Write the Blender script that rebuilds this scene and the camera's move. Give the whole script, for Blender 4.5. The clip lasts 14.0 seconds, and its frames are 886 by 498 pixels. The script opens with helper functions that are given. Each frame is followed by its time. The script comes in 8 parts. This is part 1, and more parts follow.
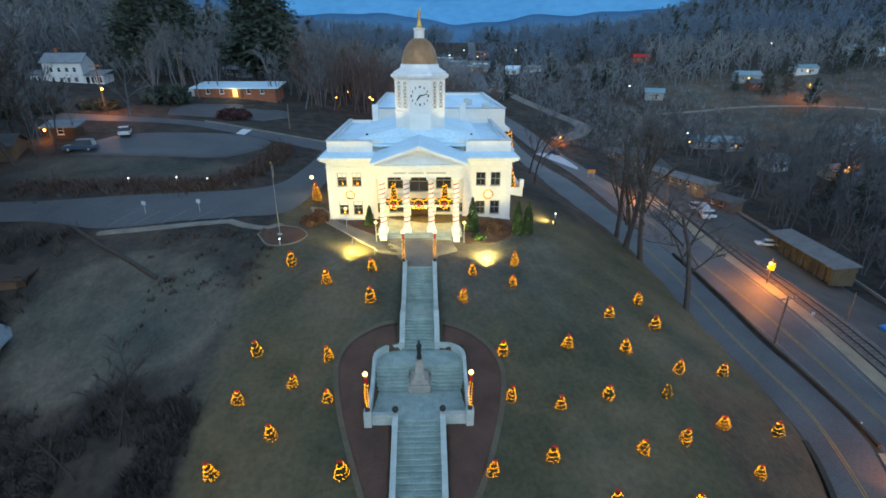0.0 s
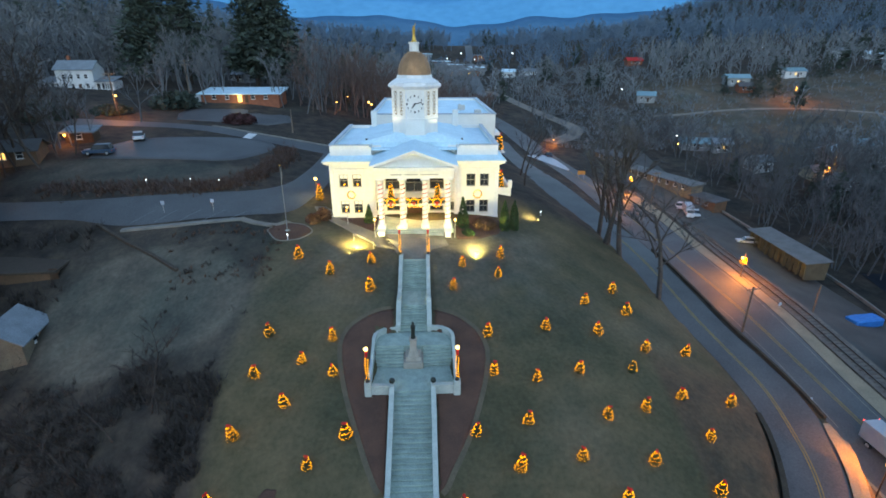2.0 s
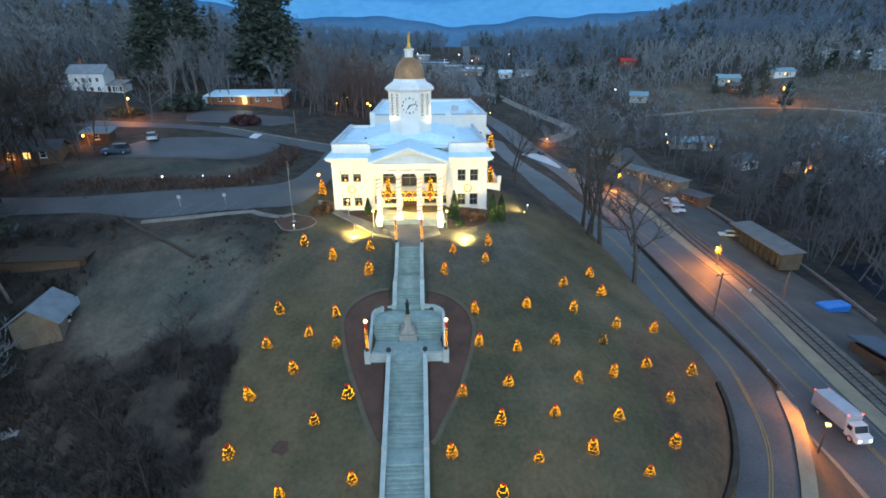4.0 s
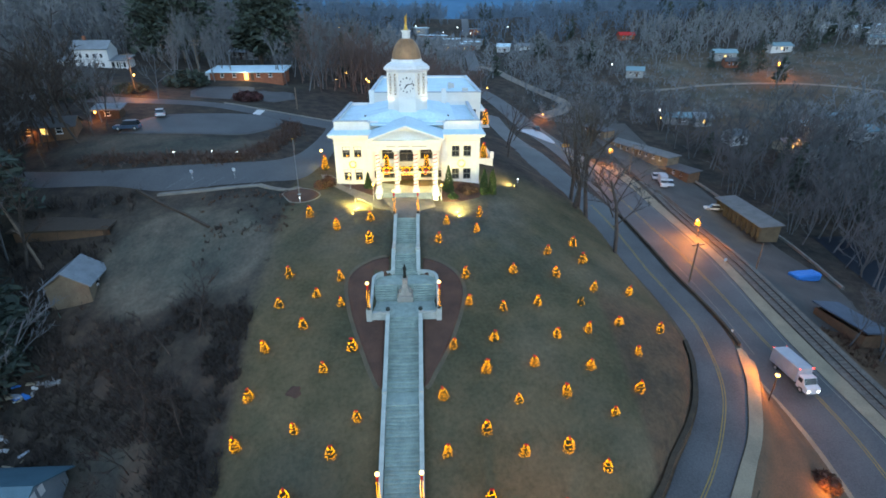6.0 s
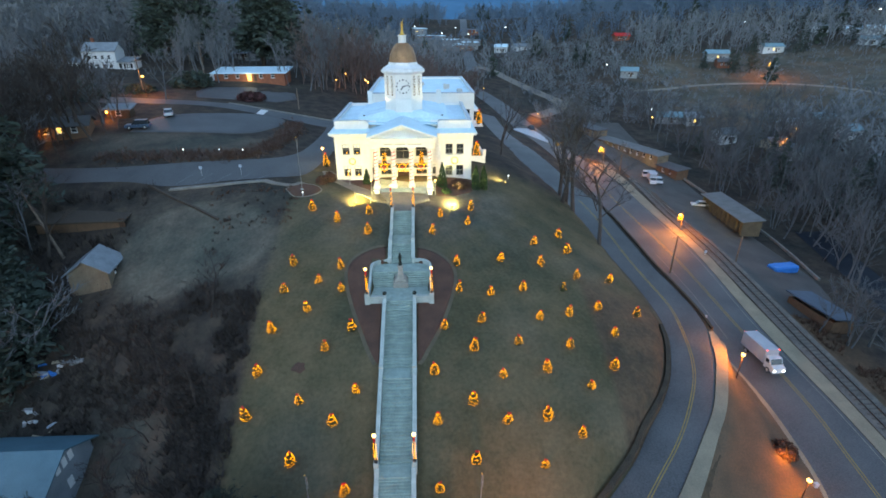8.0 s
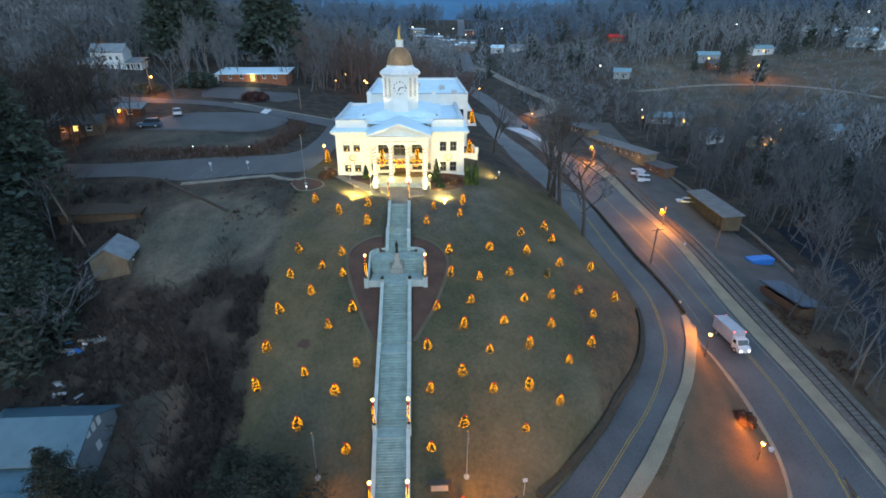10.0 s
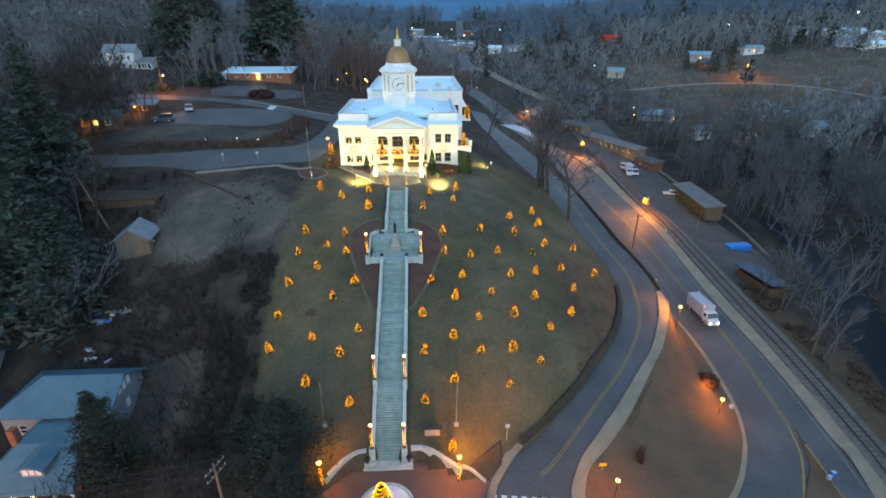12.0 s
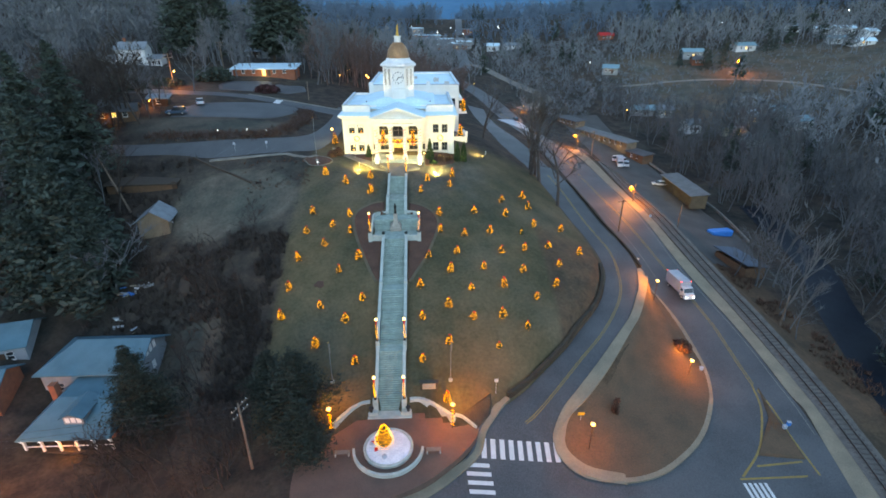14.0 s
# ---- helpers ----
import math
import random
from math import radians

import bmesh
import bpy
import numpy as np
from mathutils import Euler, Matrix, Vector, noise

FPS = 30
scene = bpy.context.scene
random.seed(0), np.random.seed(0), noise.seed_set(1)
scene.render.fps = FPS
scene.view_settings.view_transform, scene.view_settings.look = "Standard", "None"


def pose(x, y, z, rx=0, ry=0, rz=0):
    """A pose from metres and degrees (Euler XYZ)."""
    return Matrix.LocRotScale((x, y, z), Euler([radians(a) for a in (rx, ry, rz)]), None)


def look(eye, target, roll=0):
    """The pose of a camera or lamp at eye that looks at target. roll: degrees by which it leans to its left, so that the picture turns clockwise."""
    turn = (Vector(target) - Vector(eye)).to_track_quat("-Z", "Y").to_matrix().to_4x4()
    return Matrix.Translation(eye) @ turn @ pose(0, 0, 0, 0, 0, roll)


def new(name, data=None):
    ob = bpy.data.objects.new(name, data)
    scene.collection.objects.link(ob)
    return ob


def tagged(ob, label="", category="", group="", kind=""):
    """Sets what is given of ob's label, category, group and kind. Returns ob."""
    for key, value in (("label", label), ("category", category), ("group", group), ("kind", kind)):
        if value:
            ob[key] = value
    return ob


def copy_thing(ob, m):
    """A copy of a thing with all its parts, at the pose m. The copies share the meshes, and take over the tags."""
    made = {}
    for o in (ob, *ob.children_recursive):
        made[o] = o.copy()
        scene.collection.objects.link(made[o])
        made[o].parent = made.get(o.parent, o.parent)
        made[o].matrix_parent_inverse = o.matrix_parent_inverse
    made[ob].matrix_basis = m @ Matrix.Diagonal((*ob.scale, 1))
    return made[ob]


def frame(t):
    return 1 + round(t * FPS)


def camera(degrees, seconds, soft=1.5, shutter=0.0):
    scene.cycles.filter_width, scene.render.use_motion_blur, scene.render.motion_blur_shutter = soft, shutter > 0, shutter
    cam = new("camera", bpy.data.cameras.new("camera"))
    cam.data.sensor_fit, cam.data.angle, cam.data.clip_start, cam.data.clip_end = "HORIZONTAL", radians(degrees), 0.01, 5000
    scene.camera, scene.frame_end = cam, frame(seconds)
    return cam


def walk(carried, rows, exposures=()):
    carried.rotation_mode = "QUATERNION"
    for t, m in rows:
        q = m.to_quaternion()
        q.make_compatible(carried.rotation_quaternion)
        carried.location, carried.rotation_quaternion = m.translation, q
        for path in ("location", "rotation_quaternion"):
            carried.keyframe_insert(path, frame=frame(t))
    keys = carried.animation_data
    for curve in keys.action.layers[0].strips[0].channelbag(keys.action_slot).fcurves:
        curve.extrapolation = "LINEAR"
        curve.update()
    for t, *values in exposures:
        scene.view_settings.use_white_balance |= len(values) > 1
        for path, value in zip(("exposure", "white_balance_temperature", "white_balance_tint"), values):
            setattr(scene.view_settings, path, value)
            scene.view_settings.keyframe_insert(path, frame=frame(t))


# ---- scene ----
cam = camera(84.4, 14.0, soft=1.7)
PATH = [
    (0, (0.666, -59.41, 20.036), (0.736, -57.555, 19.29), 0.2),
    (0.5, (0.821, -60.838, 20.365), (0.891, -58.983, 19.621), 0.1),
    (1, (0.963, -62.292, 20.703), (1.034, -60.436, 19.961), 0.1),
    (1.5, (1.09, -63.598, 21.006), (1.162, -61.742, 20.265), 0.1),
    (2, (1.241, -64.93, 21.335), (1.315, -63.073, 20.594), 0.1),
    (2.5, (1.391, -66.428, 21.667), (1.466, -64.571, 20.926), 0.1),
    (4.8, (2.129, -73.195, 22.759), (2.203, -71.338, 22.019), -0.2),
    (5, (2.088, -73.695, 23.032), (2.165, -71.849, 22.268), 0.0),
    (5.5, (2.202, -75.078, 23.285), (2.279, -73.258, 22.46), 0.1),
    (6, (2.384, -76.43, 23.589), (2.461, -74.613, 22.755), 0.0),
    (6.5, (2.495, -77.563, 23.763), (2.574, -75.748, 22.928), 0.1),
    (7, (2.681, -78.731, 24.016), (2.759, -76.915, 23.182), -0.0),
    (7.5, (2.821, -79.993, 24.233), (2.899, -78.177, 23.398), -0.0),
    (8, (3.107, -81.41, 24.458), (3.185, -79.594, 23.622), -0.0),
    (10.3, (3.794, -88.31, 25.504), (3.88, -86.496, 24.666), 0.2),
    (10.5, (3.975, -89.086, 25.444), (4.057, -87.271, 24.609), 0.0),
    (11, (4.057, -90.825, 25.472), (4.141, -89.009, 24.638), 0.1),
    (11.5, (4.125, -92.759, 25.45), (4.21, -90.943, 24.617), 0.1),
    (12, (4.204, -94.65, 25.43), (4.288, -92.834, 24.595), 0.1),
    (12.5, (4.24, -96.543, 25.446), (4.324, -94.728, 24.61), 0.1),
    (13, (4.293, -98.413, 25.348), (4.377, -96.598, 24.513), 0.1),
    (13.5, (4.383, -100.242, 25.284), (4.467, -98.427, 24.447), 0.0),
    (14, (4.481, -102.033, 25.194), (4.564, -100.219, 24.355), -0.0),
]
walk(cam, [(t, look(eye, target, roll)) for t, eye, target, roll in PATH], exposures=[(0, 1.33, 7850, 4), (2.5, 1.5, 7800, 4), (5, 1.68, 7800, 4), (8, 1.62, 7900, 4), (12, 1.62, 8200, 4), (14, 1.72, 8300, 4)])

# ---- world, sky and exposure ----
world = bpy.data.worlds.new("dusk")
scene.world = world
world.use_nodes = True
wn = world.node_tree
sky = wn.nodes.new("ShaderNodeTexSky")
sky.sky_type = "NISHITA"
sky.sun_disc = False
sky.sun_elevation = radians(28)
sky.sun_rotation = radians(180)
sky.air_density, sky.dust_density, sky.ozone_density = 1.0, 0.2, 4.0
wn.nodes["Background"].inputs["Strength"].default_value = 0.15
wn.links.new(sky.outputs["Color"], wn.nodes["Background"].inputs["Color"])


def lamp(name, kind, place, power, colour, target=None, angle=100, radius=0.1, blend=0.6):
    data = bpy.data.lights.new(name, kind)
    data.energy, data.color = power, colour
    data.shadow_soft_size = radius
    if kind == "SPOT":
        data.spot_size, data.spot_blend = radians(angle), blend
    ob = new(name, data)
    ob.matrix_world = look(place, target) if target else pose(*place)
    return ob


WARM, SODIUM, COOL = (1.0, 0.83, 0.42), (1.0, 0.3, 0.025), (0.85, 0.93, 1.0)


# ---- materials ----
def mat(name, a, b=None, rough=0.8, metal=0.0, scale=1.0, fine=12.0, bump=0.2, island=False, vary=0.35, spec=0.3, spread=0.25):
    """Two colours mixed by broad and fine noise in world metres, with a fine relief."""
    m = bpy.data.materials.new(name)
    m.use_nodes = True
    nt, p = m.node_tree, m.node_tree.nodes["Principled BSDF"]
    b = b or tuple(c * 0.75 for c in a)
    geo = nt.nodes.new("ShaderNodeNewGeometry")
    broad, grain = nt.nodes.new("ShaderNodeTexNoise"), nt.nodes.new("ShaderNodeTexNoise")
    broad.inputs["Scale"].default_value, grain.inputs["Scale"].default_value = scale, fine
    broad.inputs["Detail"].default_value, grain.inputs["Detail"].default_value = 5, 3
    for n in (broad, grain):
        nt.links.new(geo.outputs["Position"], n.inputs["Vector"])
    add = nt.nodes.new("ShaderNodeMath")
    add.operation = "ADD"
    nt.links.new(broad.outputs["Fac"], add.inputs[0])
    nt.links.new(grain.outputs["Fac"], add.inputs[1])
    ramp = nt.nodes.new("ShaderNodeMapRange")
    ramp.inputs["From Min"].default_value, ramp.inputs["From Max"].default_value = 1 - spread, 1 + spread
    nt.links.new(add.outputs[0], ramp.inputs["Value"])
    mix = nt.nodes.new("ShaderNodeMix")
    mix.data_type = "RGBA"
    mix.inputs["A"].default_value, mix.inputs["B"].default_value = (*a, 1), (*b, 1)
    nt.links.new(ramp.outputs[0], mix.inputs["Factor"])
    out = mix.outputs["Result"]
    if island:
        hsv = nt.nodes.new("ShaderNodeHueSaturation")
        rnd = nt.nodes.new("ShaderNodeMapRange")
        rnd.inputs["To Min"].default_value, rnd.inputs["To Max"].default_value = 1 - vary, 1 + vary
        src = geo.outputs["Random Per Island"] if island == "mesh" else nt.nodes.new("ShaderNodeObjectInfo").outputs["Random"]
        nt.links.new(src, rnd.inputs["Value"])
        nt.links.new(rnd.outputs[0], hsv.inputs["Value"])
        nt.links.new(out, hsv.inputs["Color"])
        out = hsv.outputs["Color"]
    nt.links.new(out, p.inputs["Base Color"])
    p.inputs["Roughness"].default_value, p.inputs["Metallic"].default_value = rough, metal
    p.inputs["Specular IOR Level"].default_value = spec
    if bump:
        bp = nt.nodes.new("ShaderNodeBump")
        bp.inputs["Strength"].default_value, bp.inputs["Distance"].default_value = bump, 0.05
        nt.links.new(grain.outputs["Fac"], bp.inputs["Height"])
        nt.links.new(bp.outputs[0], p.inputs["Normal"])
    return m


def glow(name, colour, strength):
    m = bpy.data.materials.new(name)
    m.use_nodes = True
    p = m.node_tree.nodes["Principled BSDF"]
    p.inputs["Base Color"].default_value = (*colour, 1)
    p.inputs["Emission Color"].default_value = (*colour, 1)
    p.inputs["Emission Strength"].default_value = strength
    return m


PAINT = mat("white_paint", (0.8, 0.79, 0.74), (0.7, 0.69, 0.64), 0.6, scale=0.6, fine=6, bump=0.05)
TRIM = mat("trim_paint", (0.8, 0.8, 0.78), (0.66, 0.66, 0.64), 0.5, scale=1.5, fine=20, bump=0.05)
# white roofing, with the cyan of skylight put into its colour
ROOFW = mat("white_membrane", (0.6, 0.8, 0.88), (0.47, 0.65, 0.73), 0.55, scale=0.35, fine=3, bump=0.1)
FLASH = mat("blue_grey_flashing", (0.4, 0.46, 0.52), (0.28, 0.33, 0.38), 0.45, scale=1)
COPPER = mat("bronze_dome", (0.4, 0.22, 0.11), (0.27, 0.15, 0.08), 0.42, 0.5, scale=1.2, fine=10, bump=0.1)
GOLD = mat("gilt", (0.75, 0.45, 0.1), (0.6, 0.33, 0.06), 0.35, 0.6, scale=5)
GLASS = mat("dark_window_glass", (0.02, 0.025, 0.03), (0.03, 0.035, 0.04), 0.08, bump=0, spec=0.6)
SASH = mat("window_sash", (0.3, 0.3, 0.26), (0.2, 0.2, 0.18), 0.5, scale=3)
DARKWOOD = mat("dark_wood", (0.09, 0.05, 0.03), (0.05, 0.03, 0.02), 0.5, scale=4, fine=30)
IRON = mat("black_iron", (0.025, 0.025, 0.025), (0.05, 0.045, 0.04), 0.45, 0.4, scale=6)
CONC = mat("weathered_concrete", (0.4, 0.45, 0.41), (0.23, 0.27, 0.25), 0.85, scale=0.9, fine=9, bump=0.3)
STEPM = mat("step_concrete", (0.33, 0.42, 0.37), (0.21, 0.28, 0.25), 0.85, scale=1.2, fine=10, bump=0.3, island="object", vary=0.08)
WALLTOP = mat("pale_coping", (0.46, 0.51, 0.47), (0.3, 0.35, 0.32), 0.8, scale=1.1, fine=14, bump=0.3)
GRANITE = mat("granite", (0.4, 0.37, 0.32), (0.26, 0.24, 0.2), 0.6, scale=2, fine=40)
BRONZE = mat("dark_bronze", (0.03, 0.035, 0.03), (0.05, 0.06, 0.05), 0.4, 0.6, scale=4)
MULCH = mat("red_mulch", (0.118, 0.062, 0.042), (0.07, 0.04, 0.03), 0.95, scale=0.5, fine=14, bump=0.8)
ASPHALT = mat("asphalt", (0.1, 0.104, 0.105), (0.059, 0.061, 0.062), 0.62, scale=0.16, fine=6, bump=0.06, spread=0.24)
WALKM = mat("pavement_concrete", (0.225, 0.2, 0.165), (0.14, 0.126, 0.106), 0.85, scale=0.5, fine=8, bump=0.3)
GRAVEL = mat("pale_tan_gravel", (0.29, 0.24, 0.165), (0.19, 0.16, 0.115), 0.95, scale=0.4, fine=9, bump=0.5)
KERB = mat("kerb_concrete", (0.24, 0.225, 0.195), (0.15, 0.142, 0.125), 0.85, scale=0.8, fine=10)
YELLOW = mat("yellow_road_paint", (0.36, 0.24, 0.06), (0.18, 0.13, 0.06), 0.7, scale=1, fine=10, spread=0.4)
AMBERP = mat("amber_sign_paint", (0.75, 0.42, 0.04), (0.6, 0.32, 0.03), 0.4, scale=3)
WHITEL = mat("white_road_paint", (0.7, 0.7, 0.68), (0.5, 0.5, 0.48), 0.7, scale=1, fine=10, spread=0.4)
PAVER = mat("brick_paver", (0.13, 0.08, 0.06), (0.085, 0.056, 0.045), 0.85, scale=0.4, fine=12, bump=0.3, island="object")
BRICK = mat("red_brick", (0.3, 0.11, 0.06), (0.2, 0.075, 0.045), 0.85, scale=1.2, fine=16)
BALLAST = mat("ballast", (0.17, 0.15, 0.13), (0.09, 0.08, 0.07), 0.95, scale=0.8, fine=14, bump=0.8)
RAIL = mat("steel_rail", (0.12, 0.1, 0.09), (0.2, 0.17, 0.15), 0.4, 0.8, scale=3)
# stone darkened in its colour for the shaded wall face and recess
WALLD = mat("dark_shaded_stone", (0.075, 0.057, 0.038), (0.038, 0.031, 0.023), 0.95, scale=0.7, fine=8, bump=0.6)
TIE = mat("old_timber", (0.08, 0.06, 0.045), (0.05, 0.04, 0.03), 0.9, scale=3, fine=20)
POLEM = mat("pole_wood", (0.2, 0.15, 0.11), (0.12, 0.09, 0.07), 0.85, scale=2, fine=20)
STEELW = mat("pale_steel_pole", (0.5, 0.5, 0.48), (0.4, 0.4, 0.38), 0.4, 0.3, scale=3)
BARK = mat("bark", (0.085, 0.07, 0.06), (0.045, 0.038, 0.033), 0.95, scale=1.5, fine=14, bump=0.6)
TWIG = mat("bare_twigs", (0.118, 0.122, 0.124), (0.084, 0.088, 0.091), 0.95, scale=0.05, fine=2, bump=0, island="mesh", vary=0.12)
DTWIG = mat("dark_thicket_twigs", (0.064, 0.051, 0.043), (0.036, 0.031, 0.028), 0.95, scale=0.05, fine=2, bump=0, island="mesh")
# haze is put into these three twig colours: paler and bluer for distance
WOOD2 = mat("far_haze_twigs", (0.205, 0.218, 0.228), (0.158, 0.17, 0.18), 0.95, scale=0.02, fine=0.4, bump=0, island="mesh", vary=0.12)
DWOOD = mat("dark_haze_twigs", (0.142, 0.15, 0.156), (0.104, 0.111, 0.118), 0.95, scale=0.02, fine=0.4, bump=0, island="mesh", vary=0.12)
WOOD3 = mat("far_blue_haze_twigs", (0.12, 0.17, 0.225), (0.095, 0.137, 0.185), 0.95, scale=0.02, fine=0.4, bump=0, island="mesh", vary=0.1)
NEEDLE = mat("conifer_needles", (0.05, 0.07, 0.055), (0.03, 0.044, 0.037), 0.8, scale=0.5, fine=8, bump=0.3, island="mesh")
GREYN = mat("grey_green_needles", (0.036, 0.046, 0.034), (0.02, 0.028, 0.021), 0.85, scale=0.5, fine=8, bump=0.2, island="mesh")
SPRUCE = mat("small_spruce", (0.045, 0.055, 0.028), (0.025, 0.032, 0.018), 0.9, scale=3, fine=14, bump=0.2, spec=0.1)
YEW = mat("clipped_evergreen", (0.035, 0.07, 0.025), (0.02, 0.04, 0.016), 0.8, scale=2, fine=14, bump=0.5)
HEDGER = mat("dark_red_hedge", (0.075, 0.03, 0.03), (0.045, 0.022, 0.022), 0.9, scale=1, fine=12, island="mesh")
SHRUB = mat("russet_shrub", (0.12, 0.06, 0.04), (0.07, 0.045, 0.03), 0.9, scale=1, fine=12, island="mesh")
ROOFG = mat("grey_shingle", (0.22, 0.25, 0.27), (0.14, 0.165, 0.18), 0.7, scale=0.8, fine=9)
ROOFB = mat("brown_grey_metal_roof", (0.165, 0.165, 0.155), (0.105, 0.105, 0.1), 0.7, scale=0.6, fine=9)
ROOFD = mat("dark_roof", (0.1, 0.1, 0.1), (0.07, 0.07, 0.07), 0.8, scale=0.6, fine=9)
SIDING = mat("pale_siding", (0.6, 0.62, 0.62), (0.5, 0.52, 0.52), 0.65, scale=0.8)
TAN = mat("tan_board", (0.4, 0.34, 0.24), (0.3, 0.25, 0.18), 0.8, scale=1)
TARP = mat("blue_tarp", (0.02, 0.22, 0.62), (0.015, 0.15, 0.46), 0.4, scale=2)
CARW = mat("white_car_paint", (0.6, 0.62, 0.63), (0.5, 0.52, 0.53), 0.25, bump=0)
CARD = mat("dark_car_paint", (0.03, 0.04, 0.05), (0.05, 0.06, 0.07), 0.25, bump=0)
RUBBER = mat("rubber", (0.02, 0.02, 0.02), (0.03, 0.03, 0.03), 0.9)
RED = mat("red_ribbon", (0.6, 0.02, 0.015), (0.4, 0.015, 0.01), 0.5, scale=8)
WATER = mat("creek_water", (0.016, 0.022, 0.03), (0.01, 0.014, 0.02), 0.45, scale=0.3, fine=2, bump=0.3, spec=0.08)
BULB = glow("amber_bulb", (1.0, 0.36, 0.001), 3.0)
AMBER = glow("bright_amber_bulb", (1.0, 0.36, 0.001), 2.6)
GLOBE = glow("white_globe", (1.0, 0.72, 0.24), 1.8)
HEADL = glow("sodium_lens", (1.0, 0.5, 0.12), 3.2)
WINLIT = glow("lit_interior", (1.0, 0.6, 0.16), 0.8)
COOLL = glow("cool_lamp", (0.85, 0.95, 1.0), 2.5)
TAIL = glow("red_lamp", (1.0, 0.05, 0.03), 4)


# ---- mesh helpers ----
def part(name, bm, material, parent, label=""):
    me = bpy.data.meshes.new(name)
    bm.to_mesh(me)
    bm.free()
    me.materials.append(material)
    ob = new(name, me)
    ob.parent = parent
    if label:
        ob["label"] = label
    return ob


def thing(name, at, label, category, group="", kind="", turn=0):
    ob = new(name)
    ob.matrix_world = pose(*at, 0, 0, turn)
    return tagged(ob, label, category, group, kind)


def solo(name, bm, material, label, category, group="", kind="", at=None):
    """One mesh that is a whole thing."""
    ob = part(name, bm, material, None)
    if at:
        ob.matrix_world = at
    return tagged(ob, label, category, group, kind)


def box(bm, x0, x1, y0, y1, z0, z1, bev=0.0):
    v = [bm.verts.new((x, y, z)) for z in (z0, z1) for x, y in ((x0, y0), (x1, y0), (x1, y1), (x0, y1))]
    f = [bm.faces.new([v[i] for i in q]) for q in ((3, 2, 1, 0), (4, 5, 6, 7), (0, 1, 5, 4), (1, 2, 6, 5), (2, 3, 7, 6), (3, 0, 4, 7))]
    if bev:
        bmesh.ops.bevel(bm, geom=list({e for q in f for e in q.edges}), offset=bev, segments=1, affect="EDGES")
    return bm


def boxm(x0, x1, y0, y1, z0, z1, bev=0.0):
    return box(bmesh.new(), x0, x1, y0, y1, z0, z1, bev)


def tube(bm, a, b, r0, r1, n=8, caps=True):
    a, b = Vector(a), Vector(b)
    q = (b - a).to_track_quat("Z", "Y")
    rings = [[bm.verts.new(p + q @ Vector((r * math.cos(2 * math.pi * i / n), r * math.sin(2 * math.pi * i / n), 0))) for i in range(n)] for p, r in ((a, r0), (b, r1))]
    for i in range(n):
        bm.faces.new((rings[0][i], rings[0][(i + 1) % n], rings[1][(i + 1) % n], rings[1][i]))
    if caps:
        bm.faces.new(rings[0][::-1])
        bm.faces.new(rings[1])
    return bm


def lathe(bm, profile, n=16, x=0, y=0, turn=0.0):
    """Turns (radius, z) pairs round an upright axis."""
    rings = [[bm.verts.new((x + r * math.cos(2 * math.pi * i / n + turn), y + r * math.sin(2 * math.pi * i / n + turn), z)) for i in range(n)] for r, z in profile]
    for a, b in zip(rings, rings[1:]):
        for i in range(n):
            bm.faces.new((a[i], a[(i + 1) % n], b[(i + 1) % n], b[i]))
    bm.faces.new(rings[0][::-1])
    bm.faces.new(rings[-1])
    return bm


def prism(bm, pts, z0, z1):
    lo, hi = [bm.verts.new((x, y, z0)) for x, y in pts], [bm.verts.new((x, y, z1)) for x, y in pts]
    n = len(pts)
    bm.faces.new(lo[::-1])
    bm.faces.new(hi)
    for i in range(n):
        bm.faces.new((lo[i], lo[(i + 1) % n], hi[(i + 1) % n], hi[i]))
    return bm


def slab(bm, quad, thick):
    """A sloping board: four corners of its top, in order, and its thickness."""
    hi = [bm.verts.new(p) for p in quad]
    lo = [bm.verts.new((p[0], p[1], p[2] - thick)) for p in quad]
    bm.faces.new(hi)
    bm.faces.new(lo[::-1])
    for i in range(len(quad)):
        bm.faces.new((lo[i], lo[(i + 1) % len(quad)], hi[(i + 1) % len(quad)], hi[i]))
    return bm


def ball(bm, c, r, n=6, squash=1.0):
    bmesh.ops.create_uvsphere(bm, u_segments=n + 2, v_segments=n, radius=r, matrix=Matrix.Translation(c) @ Matrix.Diagonal((1, 1, squash, 1)))
    return bm


def mesh_object(name, verts, faces, material):
    me = bpy.data.meshes.new(name)
    me.from_pydata(verts, [], faces)
    me.materials.append(material)
    return new(name, me)


def smooth(pts, n):
    """Points along a soft curve through pts (Catmull-Rom), n to each stretch."""
    p = [np.array(q, float) for q in pts]
    p = [2 * p[0] - p[1], *p, 2 * p[-1] - p[-2]]
    out = []
    for a, b, c, d in zip(p, p[1:], p[2:], p[3:]):
        for k in range(n):
            u = k / n
            out.append(0.5 * (2 * b + (c - a) * u + (2 * a - 5 * b + 4 * c - d) * u * u + (3 * b - a - 3 * c + d) * u ** 3))
    out.append(p[-2])
    return np.array(out)


